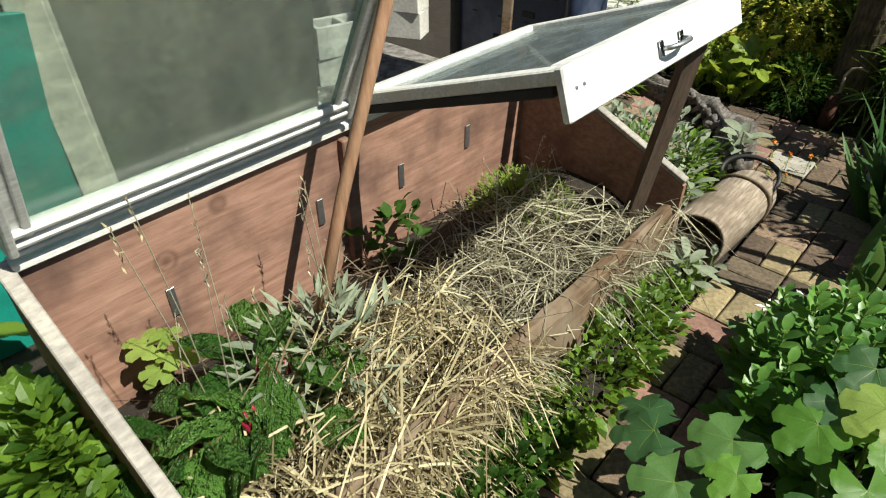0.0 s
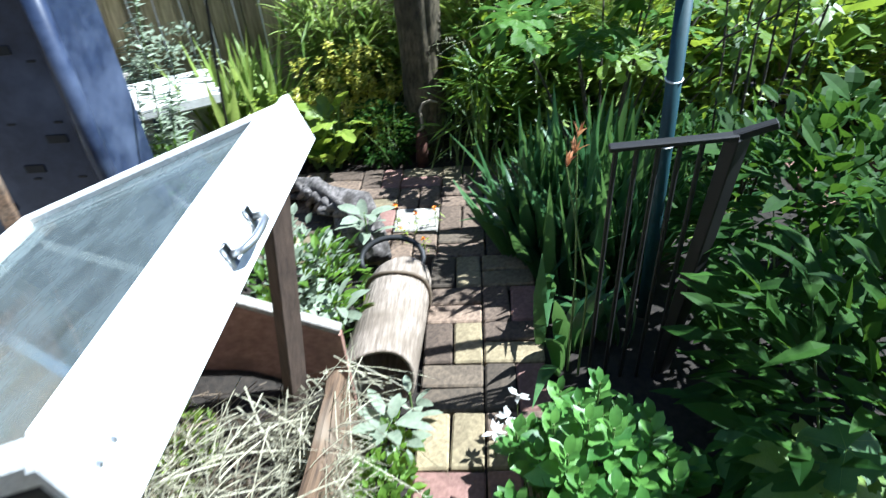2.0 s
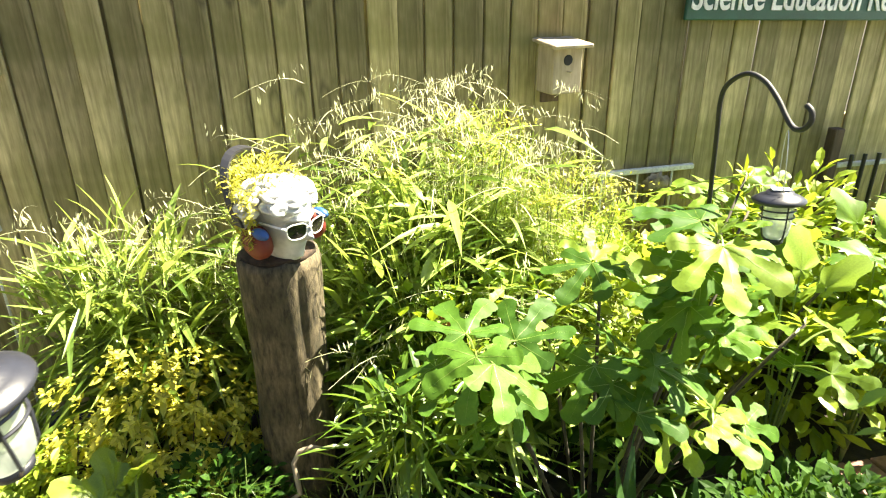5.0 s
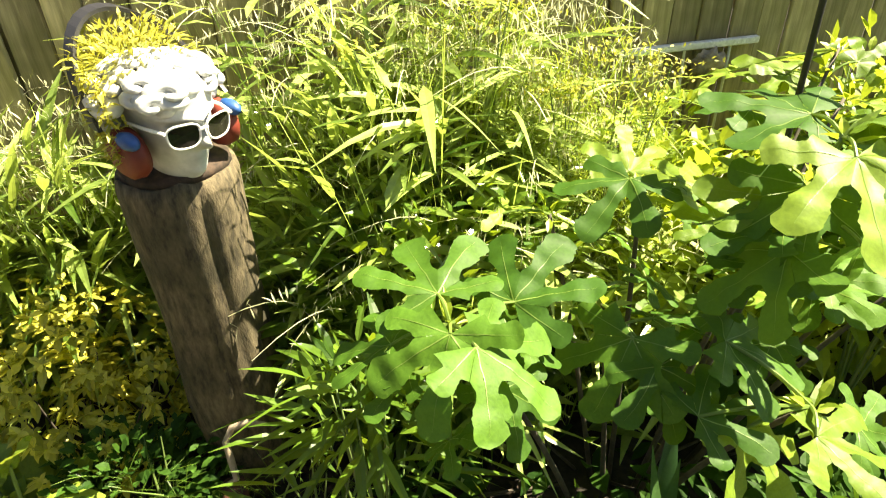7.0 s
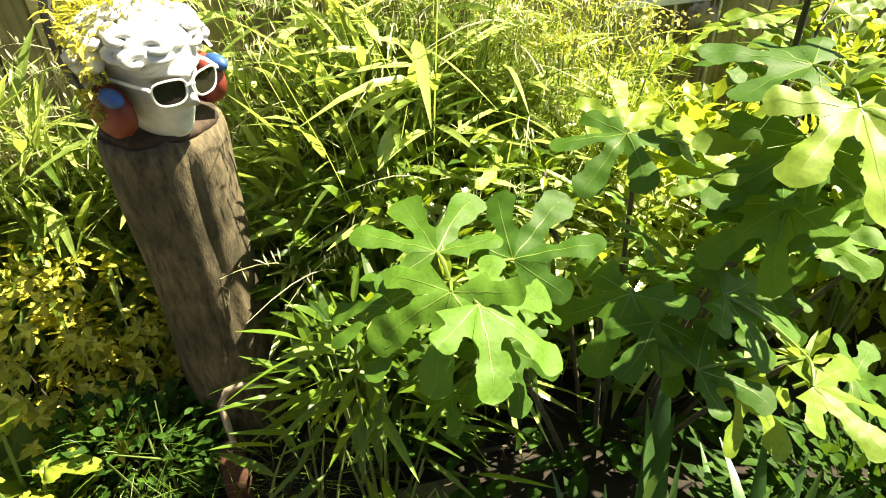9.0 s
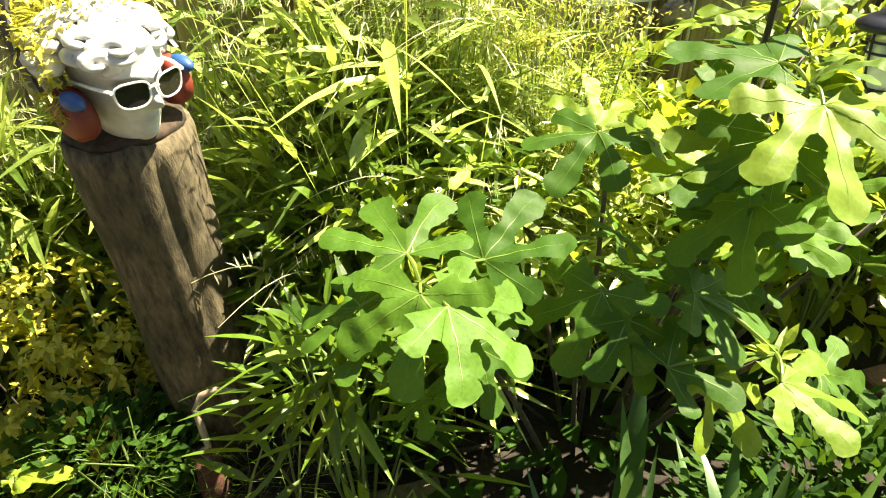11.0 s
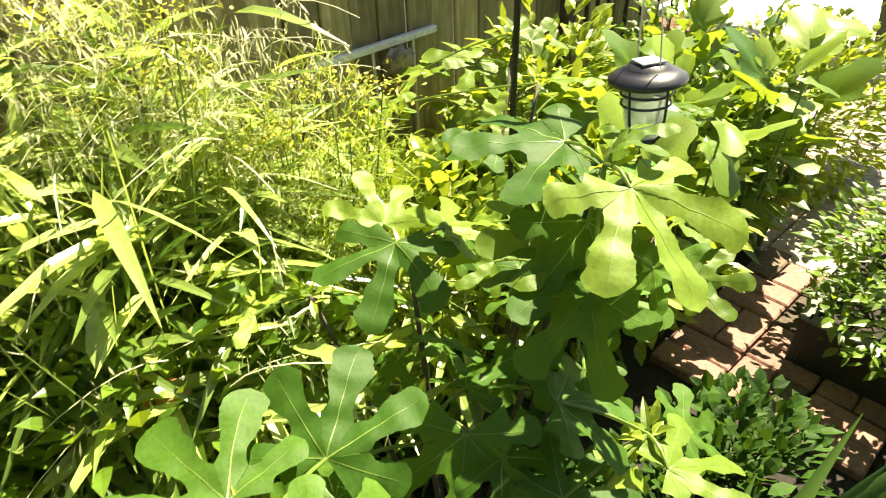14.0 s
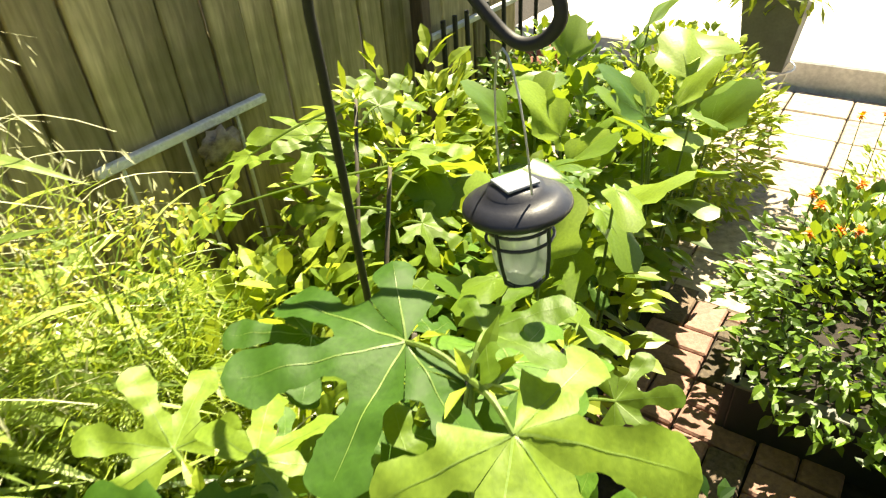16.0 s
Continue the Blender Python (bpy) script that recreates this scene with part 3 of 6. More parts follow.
V = [(BX + 0.005 + (FX - 0.03 - BX) * i / NXB, Y0 + 0.005 + (Y1 - Y0 - 0.01) * j / NYB, bed_height(i / NXB, j / NYB)) for j in range(NYB + 1) for i in range(NXB + 1)]
F = [[j * (NXB + 1) + i, j * (NXB + 1) + i + 1, (j + 1) * (NXB + 1) + i + 1, (j + 1) * (NXB + 1) + i] for j in range(NYB) for i in range(NXB)]
solid("bed_soil", g.add(V, F), SOIL, "dark soil filling the cold frame", "soil", kind="structure", smooth=True)


def bed_z(x, y):
    return bed_height((x - BX) / (FX - BX), (y - Y0) / (Y1 - Y0))


# straw: a mat of loose stalks over the bed, spilling across the front plank
def straw(name, n, x0, x1, y0, y1, mat, label, lift, length, width, lay=(0.9, 0.5)):
    X, Y = rng.uniform(x0, x1, n), rng.uniform(y0, y1, n)
    ok = np.array([noise.noise((a * 7, b * 6, 4.2)) for a, b in zip(X, Y)]) > rng.uniform(-0.45, 0.15, n)
    X, Y = X[ok], Y[ok]
    n = len(X)
    Z = np.array([max(bed_z(min(a, FX - 0.03), b), 0.1) if a < FX + 0.02 else 0.28 - (a - FX) * 2.2 for a, b in zip(X, Y)])
    P = np.column_stack((X, Y, Z + rng.uniform(0, 1, n) ** 1.5 * lift + 0.01))
    ang = rng.normal(0, lay[1], n) + lay[0] + rng.integers(0, 2, n) * math.pi
    D = np.column_stack((np.cos(ang), np.sin(ang), rng.normal(0.08, 0.28, n)))
    L = rng.uniform(*length, n)
    P -= D * L[:, None] * 0.5
    P[:, 0] = np.maximum(P[:, 0], BX + 0.01)
    ends = P + D * L[:, None]
    D[:, 0] = np.where(ends[:, 0] < BX + 0.02, np.abs(D[:, 0]), D[:, 0])
    gg = Geo().blades(P, D, L, rng.uniform(*width, n), rng.uniform(0.1, 0.8, n) + (rng.random(n) < 0.5) * rng.uniform(0.3, 1.5, n), "strap", 6, 0, 1.4)
    return solid(name, gg, mat, label, "straw", kind="stuff")


straw("straw_mulch", 2300, 0.12, 0.5, 1.62, 2.45, STRAW, "loose golden straw heaped over the bed and plank", 0.15, (0.07, 0.22), (0.0025, 0.006), (0.7, 0.9))
straw("straw_mulch", 1700, 0.02, 0.46, 2.3, 3.2, STRAW_GREEN, "faded grey-green dead grass lying on the bed", 0.15, (0.06, 0.22), (0.0018, 0.0045), (1.2, 1.3))
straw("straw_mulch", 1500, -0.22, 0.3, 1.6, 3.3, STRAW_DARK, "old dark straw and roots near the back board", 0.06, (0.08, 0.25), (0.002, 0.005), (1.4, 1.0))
straw("straw_mulch", 620, 0.38, 0.52, 1.6, 2.5, STRAW, "pale straw hanging over the front plank", 0.05, (0.1, 0.24), (0.002, 0.0045), (0.3, 0.7))
straw("straw_mulch", 420, 0.15, 0.46, 1.75, 2.3, STRAW, "thick golden straw bundle lying on the bed", 0.2, (0.2, 0.38), (0.003, 0.006), (2.2, 0.5))
straw("straw_mulch", 420, 0.3, 0.49, 2.95, 3.42, STRAW_GREEN, "dry grass tangled over the end of the plank", 0.1, (0.1, 0.26), (0.0018, 0.004), (1.2, 1.3))
straw("straw_mulch", 360, 0.40, 0.51, 2.3, 3.2, STRAW_GREEN, "faded dead grass draped over the plank", 0.07, (0.1, 0.26), (0.0018, 0.004), (0.4, 1.0))


# ---- post with the planter head ----
PX, PY, PZ = 0.565, 5.335, 0.865
rings, around = 40, 64
V = []
for i in range(rings + 1):
    z = -0.05 + (PZ + 0.05) * i / rings
    base = (0.112 if z > 0.3 else 0.112 - 0.034 * (1 - max(0, z) / 0.3) ** 1.5) + 0.004 * math.sin(z * 9)
    for k in range(around):
        a = 2 * math.pi * k / around
        c, q = math.cos(a), math.sin(a)
        r = base * (1 + 0.05 * noise.noise((c * 1.6, q * 1.6, z * 1.5)) + 0.02 * noise.noise((c * 5, q * 5, z * 3.5)) + 0.012 * noise.noise((c * 14, q * 14, z * 9)))
        r -= 0.012 * max(0, noise.noise((c * 3.4 + 5, q * 3.4, z * 1.1)) - 0.25) * 2
        if i == rings:
            r *= 0.95
        V.append((r * c, r * q, z + (0.012 * noise.noise((c * 2, q * 2, 7)) if i >= rings - 1 else 0)))
F = [[i * around + k, i * around + (k + 1) % around, (i + 1) * around + (k + 1) % around, (i + 1) * around + k] for i in range(rings) for k in range(around)]
F.append([rings * around + k for k in range(around)])
g = Geo()
g.v.append(np.array(V))
g.f, g.m, g.n = F, [0] * len(F), len(V)
solid("wooden_post", g, BARK, "thick weathered round timber post standing in the bed", "post", smooth=True, at=pose(PX, PY, 0))
solid("post_cap", Geo().lathe([(0, 0.02), (0.06, 0.022), (0.1, 0.014), (0.104, 0.0), (0, 0.0)], 24), MULCH, "dark crumbled bark on the post top", "bark", at=pose(PX, PY, PZ), smooth=True)


def bust():
    """A white plaster head with curled hair, looking along +x."""
    h = Geo()
    n, m2 = 30, 40
    V, F = [], []
    for i in range(n + 1):
        z = 0.004 + 0.215 * i / n
        u = i / n
        rx = 0.078 * (0.72 + 0.32 * math.sin(min(1, u * 1.5) * math.pi * 0.5)) * (1 if u < 0.85 else math.sqrt(max(0.02, 1 - ((u - 0.85) / 0.15) ** 2 * 0.7)))
        ry = 0.073 * (0.62 + 0.42 * math.sin(min(1, u * 1.35) * math.pi * 0.5)) * (1 if u < 0.85 else math.sqrt(max(0.02, 1 - ((u - 0.85) / 0.15) ** 2 * 0.7)))
        for k in range(m2):
            a = 2 * math.pi * k / m2
            fr = max(0, math.cos(a))
            r = 1.0
            nose = 0.020 * math.exp(-((z - 0.088) / 0.016) ** 2) * math.exp(-(math.sin(a) / 0.17) ** 2) + 0.012 * math.exp(-((z - 0.115) / 0.022) ** 2) * math.exp(-(math.sin(a) / 0.13) ** 2)
            eye = -0.012 * math.exp(-((z - 0.118) / 0.014) ** 2) * math.exp(-((abs(math.sin(a)) - 0.42) / 0.2) ** 2)
            brow = 0.007 * math.exp(-((z - 0.138) / 0.01) ** 2) * fr
            lips = 0.009 * (math.exp(-((z - 0.056) / 0.006) ** 2) + math.exp(-((z - 0.043) / 0.006) ** 2)) * math.exp(-(math.sin(a) / 0.3) ** 2)
            chin = 0.011 * math.exp(-((z - 0.022) / 0.013) ** 2) * math.exp(-(math.sin(a) / 0.35) ** 2)
            cheek = 0.006 * math.exp(-((z - 0.085) / 0.02) ** 2) * math.exp(-((abs(math.sin(a)) - 0.6) / 0.2) ** 2)
            add = 1.7 * (nose + eye + brow) + 1.2 * (lips + chin + cheek) if math.cos(a) > 0 else 0
            slim = 0.84 if u < 0.6 else 0.84 + 0.4 * (u - 0.6)
            V.append((rx * math.cos(a) + add, ry * slim * math.sin(a), z))
    for i in range(n):
        for k in range(m2):
            F.append([i * m2 + k, i * m2 + (k + 1) % m2, (i + 1) * m2 + (k + 1) % m2, (i + 1) * m2 + k])
    h.add(V, F)
    r2 = random.Random(4)
    for i in range(84):
        a = i * 2.39996 + r2.uniform(-0.2, 0.2)
        u = (i + 0.5) / 84
        el = math.asin(1 - u * 1.45)
        x, y, z = math.cos(a) * math.cos(el), math.sin(a) * math.cos(el), math.sin(el)
        if x > 0.15 and z < 0.3 + 0.12 * math.sin(a * 3):
            continue
        if x > -0.1 and z < -0.1:
            continue
        c = Vector((0.084 * x - 0.01, 0.083 * y, 0.152 + 0.088 * z))
        n = Vector((x, y, z * 0.8)).normalized()
        e1 = n.orthogonal().normalized()
        e2 = n.cross(e1)
        ph, q, turn = r2.uniform(0, 6.28), r2.uniform(0.85, 1.5), r2.choice((-1, 1))
        t = []
        for j in range(14):
            w = 0.021 * q * (1 - j / 15)
            b = ph + turn * j * 0.55
            t.append(c + e1 * (w * math.cos(b)) + e2 * (w * math.sin(b)) + n * (0.0014 * j * q))
        h.tube(t, [q * 0.0118 * (0.45 + 0.55 * math.sin(math.pi * min(1, 0.15 + j / 15))) for j in range(14)], 8)
    for arr in h.v:
        arr[:, 2] = np.where(arr[:, 2] > 0.125, 0.125 + (arr[:, 2] - 0.125) * 0.68, arr[:, 2])
    return h


HEAD = pose(PX + 0.014, PY - 0.036, PZ + 0.012, 0, 6, -50) @ Matrix.Diagonal((1.1, 1.08, 0.97, 1))
solid("bust_planter", bust(), PLASTER, "white plaster head-shaped planter with curled hair on the post", "planter", smooth=True, at=HEAD)

glasses = thing("sunglasses", "white plastic sunglasses with dark lenses on the planter head", "sunglasses", at=HEAD @ pose(0.094, 0, 0.111) @ Matrix.Diagonal((0.9, 0.88, 0.9, 1)))
for s in (-1, 1):
    ring = []
    for a in np.linspace(0, 2 * math.pi, 25):
        q = (abs(math.cos(a)) ** 3 + abs(math.sin(a)) ** 3) ** (-1 / 3)
        yy = 0.035 * s + 0.0275 * q * math.cos(a) * (1 + 0.1 * math.sin(a))
        ring.append((0.004 - 0.016 * (yy / 0.066) ** 2, yy, 0.024 * q * math.sin(a)))
    part("rim", Geo().tube(ring, 0.0021, 8, cap=False), WHITEPLASTIC, glasses, smooth=True)
    V = [(-0.005, 0.036 * s, 0)] + [(p[0], p[1], p[2]) for p in ring[:-1]]
    part("lens", Geo().add(V, [[0, i, i % 24 + 1] for i in range(1, 25)]), LENS, glasses, "dark tinted lens")
    part("temple", Geo().tube([(-0.008, 0.067 * s, 0.014), (-0.05, 0.076 * s, 0.012), (-0.1, 0.078 * s, 0.006)], 0.0035, 6), WHITEPLASTIC, glasses)
part("bridge", Geo().tube([(0.002, -0.009, 0.007), (0.006, 0, 0.01), (0.002, 0.009, 0.007)], 0.0035, 6), WHITEPLASTIC, glasses)

phones = thing("headphones", "black headband headphones with red and blue cups on the planter head", "headphones", at=HEAD @ pose(-0.015, 0, 0.1))
band = [(-0.15 * math.sin(a) + 0.02, 0.116 * math.cos(a), 0.165 * math.sin(a)) for a in np.linspace(0.1, math.pi - 0.1, 22)]
gb = Geo()
ring = []
for p in band:
    ring += [(p[0] - 0.014, p[1] * 1.0, p[2]), (p[0] + 0.014, p[1] * 1.0, p[2]), (p[0] + 0.014, p[1] * 0.94, p[2] * 0.955), (p[0] - 0.014, p[1] * 0.94, p[2] * 0.955)]
gb.add(ring, [[4 * i + k, 4 * i + (k + 1) % 4, 4 * i + 4 + (k + 1) % 4, 4 * i + 4 + k] for i in range(len(band) - 1) for k in range(4)])
part("headband", gb, HAIRBAND, phones)
for s in (-1, 1):
    part("ear_cup", Geo().lathe([(0, 0.02), (0.034, 0.018), (0.045, 0.01), (0.047, -0.004), (0.042, -0.014), (0, -0.014)], 22), RED, phones, "rust red ear cup", smooth=True, at=pose(0.026, 0.083 * s, -0.032, -90 * s, 0, 0))
    part("ear_pad", Geo().blob((0.052, 0.092 * s, 0.004), (0.026, 0.014, 0.015), 8, 0.05), BLUE, phones, "bright blue top of the ear cup", smooth=True)

# plant growing out of the head
g = Geo()
P, D = ball(900, HEAD @ Vector((-0.08, 0.0, 0.19)), (0.1, 0.12, 0.06), 0.2)
g.blades(P, tilt(D, 0.5, 0.5), rng.uniform(0.014, 0.03, len(P)), rng.uniform(0.005, 0.009, len(P)), 0.3, "oval", 3, 0.1)
for k in range(44):
    a = rng.uniform(2.6, 5.0)
    c = HEAD @ Vector((0.108 * math.cos(a) - 0.01, 0.104 * math.sin(a), 0.18))
    for j in range(14):
        z = c.z - j * 0.011 + 0.03
        g.blades([(c.x + rng.normal(0, 0.006), c.y + rng.normal(0, 0.006), z)], [rng.normal(size=3)], 0.018, 0.007, 0.2, "oval", 3, 0.1)
plant = solid("trailing_sedum", g, YELLOWLEAF, "fine yellow-green trailing plant growing from the planter head", "plant")


stk = thing("rusty_stake", "short rust-red stake with a curled dry stem before the post", "stake")
part("shaft", Geo().tube([(0.535, 5.13, -0.04), (0.54, 5.135, 0.06), (0.545, 5.14, 0.16)], [0.034, 0.033, 0.028], 14, wobble=0.25), RUST, stk, smooth=True)
part("curled_stem", Geo().tube([(0.53, 5.14, 0.165), (0.555, 5.14, 0.18), (0.55, 5.16, 0.22), (0.545, 5.18, 0.26), (0.565, 5.185, 0.295), (0.6, 5.18, 0.31), (0.64, 5.175, 0.3)], [0.006, 0.007, 0.008, 0.008, 0.008, 0.007, 0.004], 8, wobble=0.2), BIRDWOOD, stk, "pale curled dry stem", smooth=True)


# ---- lanterns and hooks ----
def lantern(name, label, at, bail=0.06):
    s = thing(name, label, "lantern", at=at, group="solar lanterns")
    part("cap", Geo().lathe([(0, 0.0), (0.04, -0.002), (0.043, -0.008), (0.06, -0.014), (0.078, -0.024), (0.08, -0.03), (0.075, -0.036), (0.05, -0.036), (0, -0.036)], 32), LANTERN_METAL, s, "dark plastic cap with a rolled brim", smooth=True)
    part("solar_panel", Geo().box((0, 0, 0.003), (0.052, 0.052, 0.004)), SOLAR, s, "small pale solar panel")
    part("glass", Geo().lathe([(0.046, -0.036), (0.046, -0.06), (0.044, -0.1), (0.038, -0.13), (0.026, -0.142), (0, -0.143)], 28), LANTERN_GLASS, s, "clear seeded glass jar", smooth=True)
    for k in range(4):
        a = math.pi / 2 * k + 0.4
        part("cage_bar", Geo().tube([(0.05 * math.cos(a) * q, 0.05 * math.sin(a) * q, z) for q, z in ((1.05, -0.036), (1.03, -0.07), (0.98, -0.1), (0.86, -0.132), (0.55, -0.148))], 0.003, 6), LANTERN_METAL, s)
    for r, z in ((0.0515, -0.055), (0.0505, -0.075)):
        part("cage_ring", Geo().tube([(r * math.cos(a), r * math.sin(a), z) for a in np.linspace(0, 2 * math.pi, 25)], 0.0025, 6, cap=False), LANTERN_METAL, s)
    part("foot", Geo().lathe([(0.0, -0.143), (0.028, -0.144), (0.028, -0.153), (0.016, -0.162), (0, -0.162)], 20), LANTERN_METAL, s, smooth=True)
    part("bulb_holder", Geo().lathe([(0.0, -0.036), (0.016, -0.036), (0.014, -0.07), (0.0, -0.075)], 14), WHITEPLASTIC, s, smooth=True)
    part("bail", Geo().tube([(0.045 * math.cos(a), 0, bail * math.sin(a)) for a in np.linspace(0.0, math.pi, 13)], 0.0016, 6), WIRE, s, "thin wire bail")
    return s


def crook(pts, r=0.006):
    """A bent rod through pts, rounded between them."""
    P = [Vector(p) for p in pts]
    out = []
    for i in range(len(P) - 1):
        a, b, c, d = P[max(i - 1, 0)], P[i], P[i + 1], P[min(i + 2, len(P) - 1)]
        for k in range(4):
            u = k / 4
            out.append(0.5 * (2 * b + (c - a) * u + (2 * a - 5 * b + 4 * c - d) * u * u + (3 * b - a - 3 * c + d) * u ** 3))
    return Geo().tube(out + [P[-1]], r, 10)


lan_a = Vector((0.29, 4.33, 1.175))
lantern("solar_lantern", "black solar lantern hanging above the brick path", pose(*lan_a, 4, -8, 20) @ Matrix.Diagonal((0.86, 0.86, 0.92, 1)), 0.18)
arm = [(-0.43, 5.0, -0.04), (-0.33, 4.86, 0.5), (-0.2, 4.7, 1.05), (-0.13, 4.63, 1.34), (-0.09, 4.6, 1.43), (-0.02, 4.545, 1.463), (0.06, 4.48, 1.455), (0.15, 4.41, 1.415), (0.2, 4.38, 1.378), (0.238, 4.355, 1.35), (0.264, 4.34, 1.336), (0.29, 4.325, 1.337), (0.309, 4.315, 1.352), (0.312, 4.312, 1.375), (0.296, 4.318, 1.39), (0.274, 4.33, 1.392)]
solid("shepherd_hook", crook(arm), IRON, "thin black shepherd's hook leaning over the path", "plant hook", "shepherd hooks", smooth=True)

lan_b = Vector((1.795, 4.94, 1.068))
lantern("solar_lantern", "black solar lantern with pale glass hanging above the fig", pose(*lan_b, -3, 5, 60) @ Matrix.Diagonal((0.78, 0.78, 0.86, 1)), 0.17)
hb = [(1.99, 5.39, -0.04), (1.93, 5.335, 0.4), (1.867, 5.281, 0.75), (1.8, 5.22, 1.13), (1.781, 5.203, 1.24), (1.778, 5.18, 1.29), (1.783, 5.12, 1.325), (1.79, 5.06, 1.315), (1.795, 5.01, 1.28), (1.797, 4.975, 1.245), (1.8, 4.955, 1.226), (1.8, 4.935, 1.219), (1.8, 4.912, 1.226), (1.8, 4.897, 1.246), (1.8, 4.902, 1.268), (1.8, 4.92, 1.278)]
solid("shepherd_hook", crook(hb, 0.0068), IRON, "black shepherd's hook holding a lantern over the fig", "plant hook", "shepherd hooks", smooth=True)


# ---- things on the fence ----
bh = thing("birdhouse", "small plain wooden birdhouse fixed to the fence", "birdhouse", at=pose(1.61, FENCE_Y - 0.075, 1.25, 0, 0, 10))
part("body", Geo().box((0, 0, 0), (0.125, 0.11, 0.17)), BIRDWOOD, bh)
part("roof", Geo().box((0, -0.012, 0.092), (0.165, 0.16, 0.014), pose(0, 0, 0, 6).to_3x3()), BIRDWOOD, bh)
part("entrance_hole", Geo().lathe([(0, 0.0), (0.017, 0.0), (0.019, -0.002)], 18), SEAL, bh, "dark round entrance hole", at=pose(0.0, -0.0575, 0.035, 90, 0, 0))
part("perch", Geo().tube([(0, -0.05, -0.005), (0, -0.085, -0.005)], 0.0035, 8), BIRDWOOD, bh)
part("mount", Geo().box((0, 0.057, -0.03), (0.08, 0.012, 0.2)), DARKWOOD, bh, "dark backing board")

plaque = thing("wall_plaque", "white relief plaque on a wooden backing board on the fence", "plaque", at=pose(-0.4, FENCE_Y - 0.028, 1.455))
part("backing", Geo().box((0, 0, 0), (0.3, 0.022, 0.33)), FENCE, plaque)
part("panel", Geo().box((-0.02, -0.018, 0.01), (0.235, 0.016, 0.28)), PLASTER, plaque)
part("ornament", Geo().tube([(0.07 * math.cos(a) - 0.02, -0.028, 0.09 * math.sin(a) + 0.02) for a in np.linspace(0, 2 * math.pi, 25)], 0.008, 8, cap=False), PLASTER, plaque, smooth=True)
part("relief", Geo().blob((-0.02, -0.028, -0.09), (0.08, 0.012, 0.03), 10, 0.5, 3).blob((-0.05, -0.028, 0.03), (0.025, 0.01, 0.035), 8, 0.4, 5), PLASTER, plaque, smooth=True)

sign = thing("sign", "long green board sign with white lettering on the fence", "sign", at=pose(2.87, FENCE_Y - 0.03, 1.485, 0, 1.2, 0))
part("sign_board", Geo().box((0, 0, 0), (1.48, 0.02, 0.19)), SIGNGREEN, sign)
fc = bpy.data.curves.new("lettering", "FONT")
fc.body, fc.size, fc.align_x, fc.align_y, fc.extrude, fc.offset = "Science Education Resource", 0.15, "CENTER", "CENTER", 0.002, 0.0022
fo = new("lettering", fc)
dg = bpy.context.evaluated_depsgraph_get()
lm = bpy.data.meshes.new_from_object(fo.evaluated_get(dg))
bpy.data.objects.remove(fo)
lm.materials.clear()
lm.materials.append(SIGNWHITE)
wd = max(v.co.x for v in lm.vertices) - min(v.co.x for v in lm.vertices)
part("lettering", lm, None, sign, "white painted letters", at=pose(-0.125, -0.0135, -0.01, 90, 0, 0) @ Matrix.Diagonal((1.2 / wd, 1.0, 1.0, 1.0)))

# white wire plant racks by the fence
for nm, x0, x1, y, z in (("rack", -1.35, -0.38, 5.965, 0.775), ("rack", 1.785, 2.26, 5.965, 0.813)):
    rk = thing("plant_rack", "weathered white rail on thin legs by the fence", "rack", group="racks by the fence")
    part("rail", Geo().beam((x0, y, z), (x1, y, z + 0.01), 0.022, 0.022), OLDPAINT, rk)
    k = 0
    for x in np.arange(x1 - 0.05, x0, -0.16) if x0 < 0 else np.arange(x0 + 0.06, x1, 0.16):
        part("leg", Geo().tube([(x, y, z), (x + 0.02 * (k % 2), y - 0.01, -0.04)], 0.0048, 6), OLDPAINT, rk)
        k += 1
solid("shell_ornament", Geo().blob((2.07, 5.93, 0.76), (0.05, 0.022, 0.045), 10, 0.9, 9), SHELL, "brown and white weathered shell ornament hung by the fence", "ornament", smooth=True)


# ---- logs, poles and the iron piece ----
n = 26
hollow = Geo()
V, F = [], []
ys2 = [3.47, 3.475, 3.6, 3.75, 3.9, 3.96]
for i, y in enumerate(ys2):
    for k in range(n):
        a = 2 * math.pi * k / n
        r = 0.118 * (1 + 0.05 * noise.noise((math.cos(a), math.sin(a), y * 2))) * (1 - 0.12 * (y - 3.47))
        V.append((0.51 + 0.06 * (y - 3.47) + r * math.cos(a), y + 0.02 * math.sin(a * 2), 0.085 + r * math.sin(a)))
for i in range(len(ys2) - 1):
    for k in range(n):
        F.append([i * n + k, i * n + (k + 1) % n, (i + 1) * n + (k + 1) % n, (i + 1) * n + k])
m0 = len(V)
for i, y in enumerate((3.47, 3.9)):
    for k in range(n):
        a = 2 * math.pi * k / n
        r = 0.106 * (1 + 0.05 * noise.noise((math.cos(a), math.sin(a), y * 2)))
        V.append((0.51 + 0.06 * (y - 3.47) + r * math.cos(a), y + 0.02 * math.sin(a * 2), 0.085 + r * math.sin(a)))
F += [[m0 + (k + 1) % n, m0 + k, m0 + n + k, m0 + n + (k + 1) % n] for k in range(n)]
F += [[k, m0 + k, m0 + (k + 1) % n, (k + 1) % n] for k in range(n)]
hollow.add(V, F)
log = thing("hollow_log", "short hollow bare-wood log lying beside the brick path", "log")
part("shell", hollow, LOGWOOD, log, smooth=True)
part("rot", Geo().lathe([(0, 0), (0.1, 0)], 20), SOIL, log, "dark rotted inside", at=pose(0.535, 3.9, 0.085, 90, 0, 0))
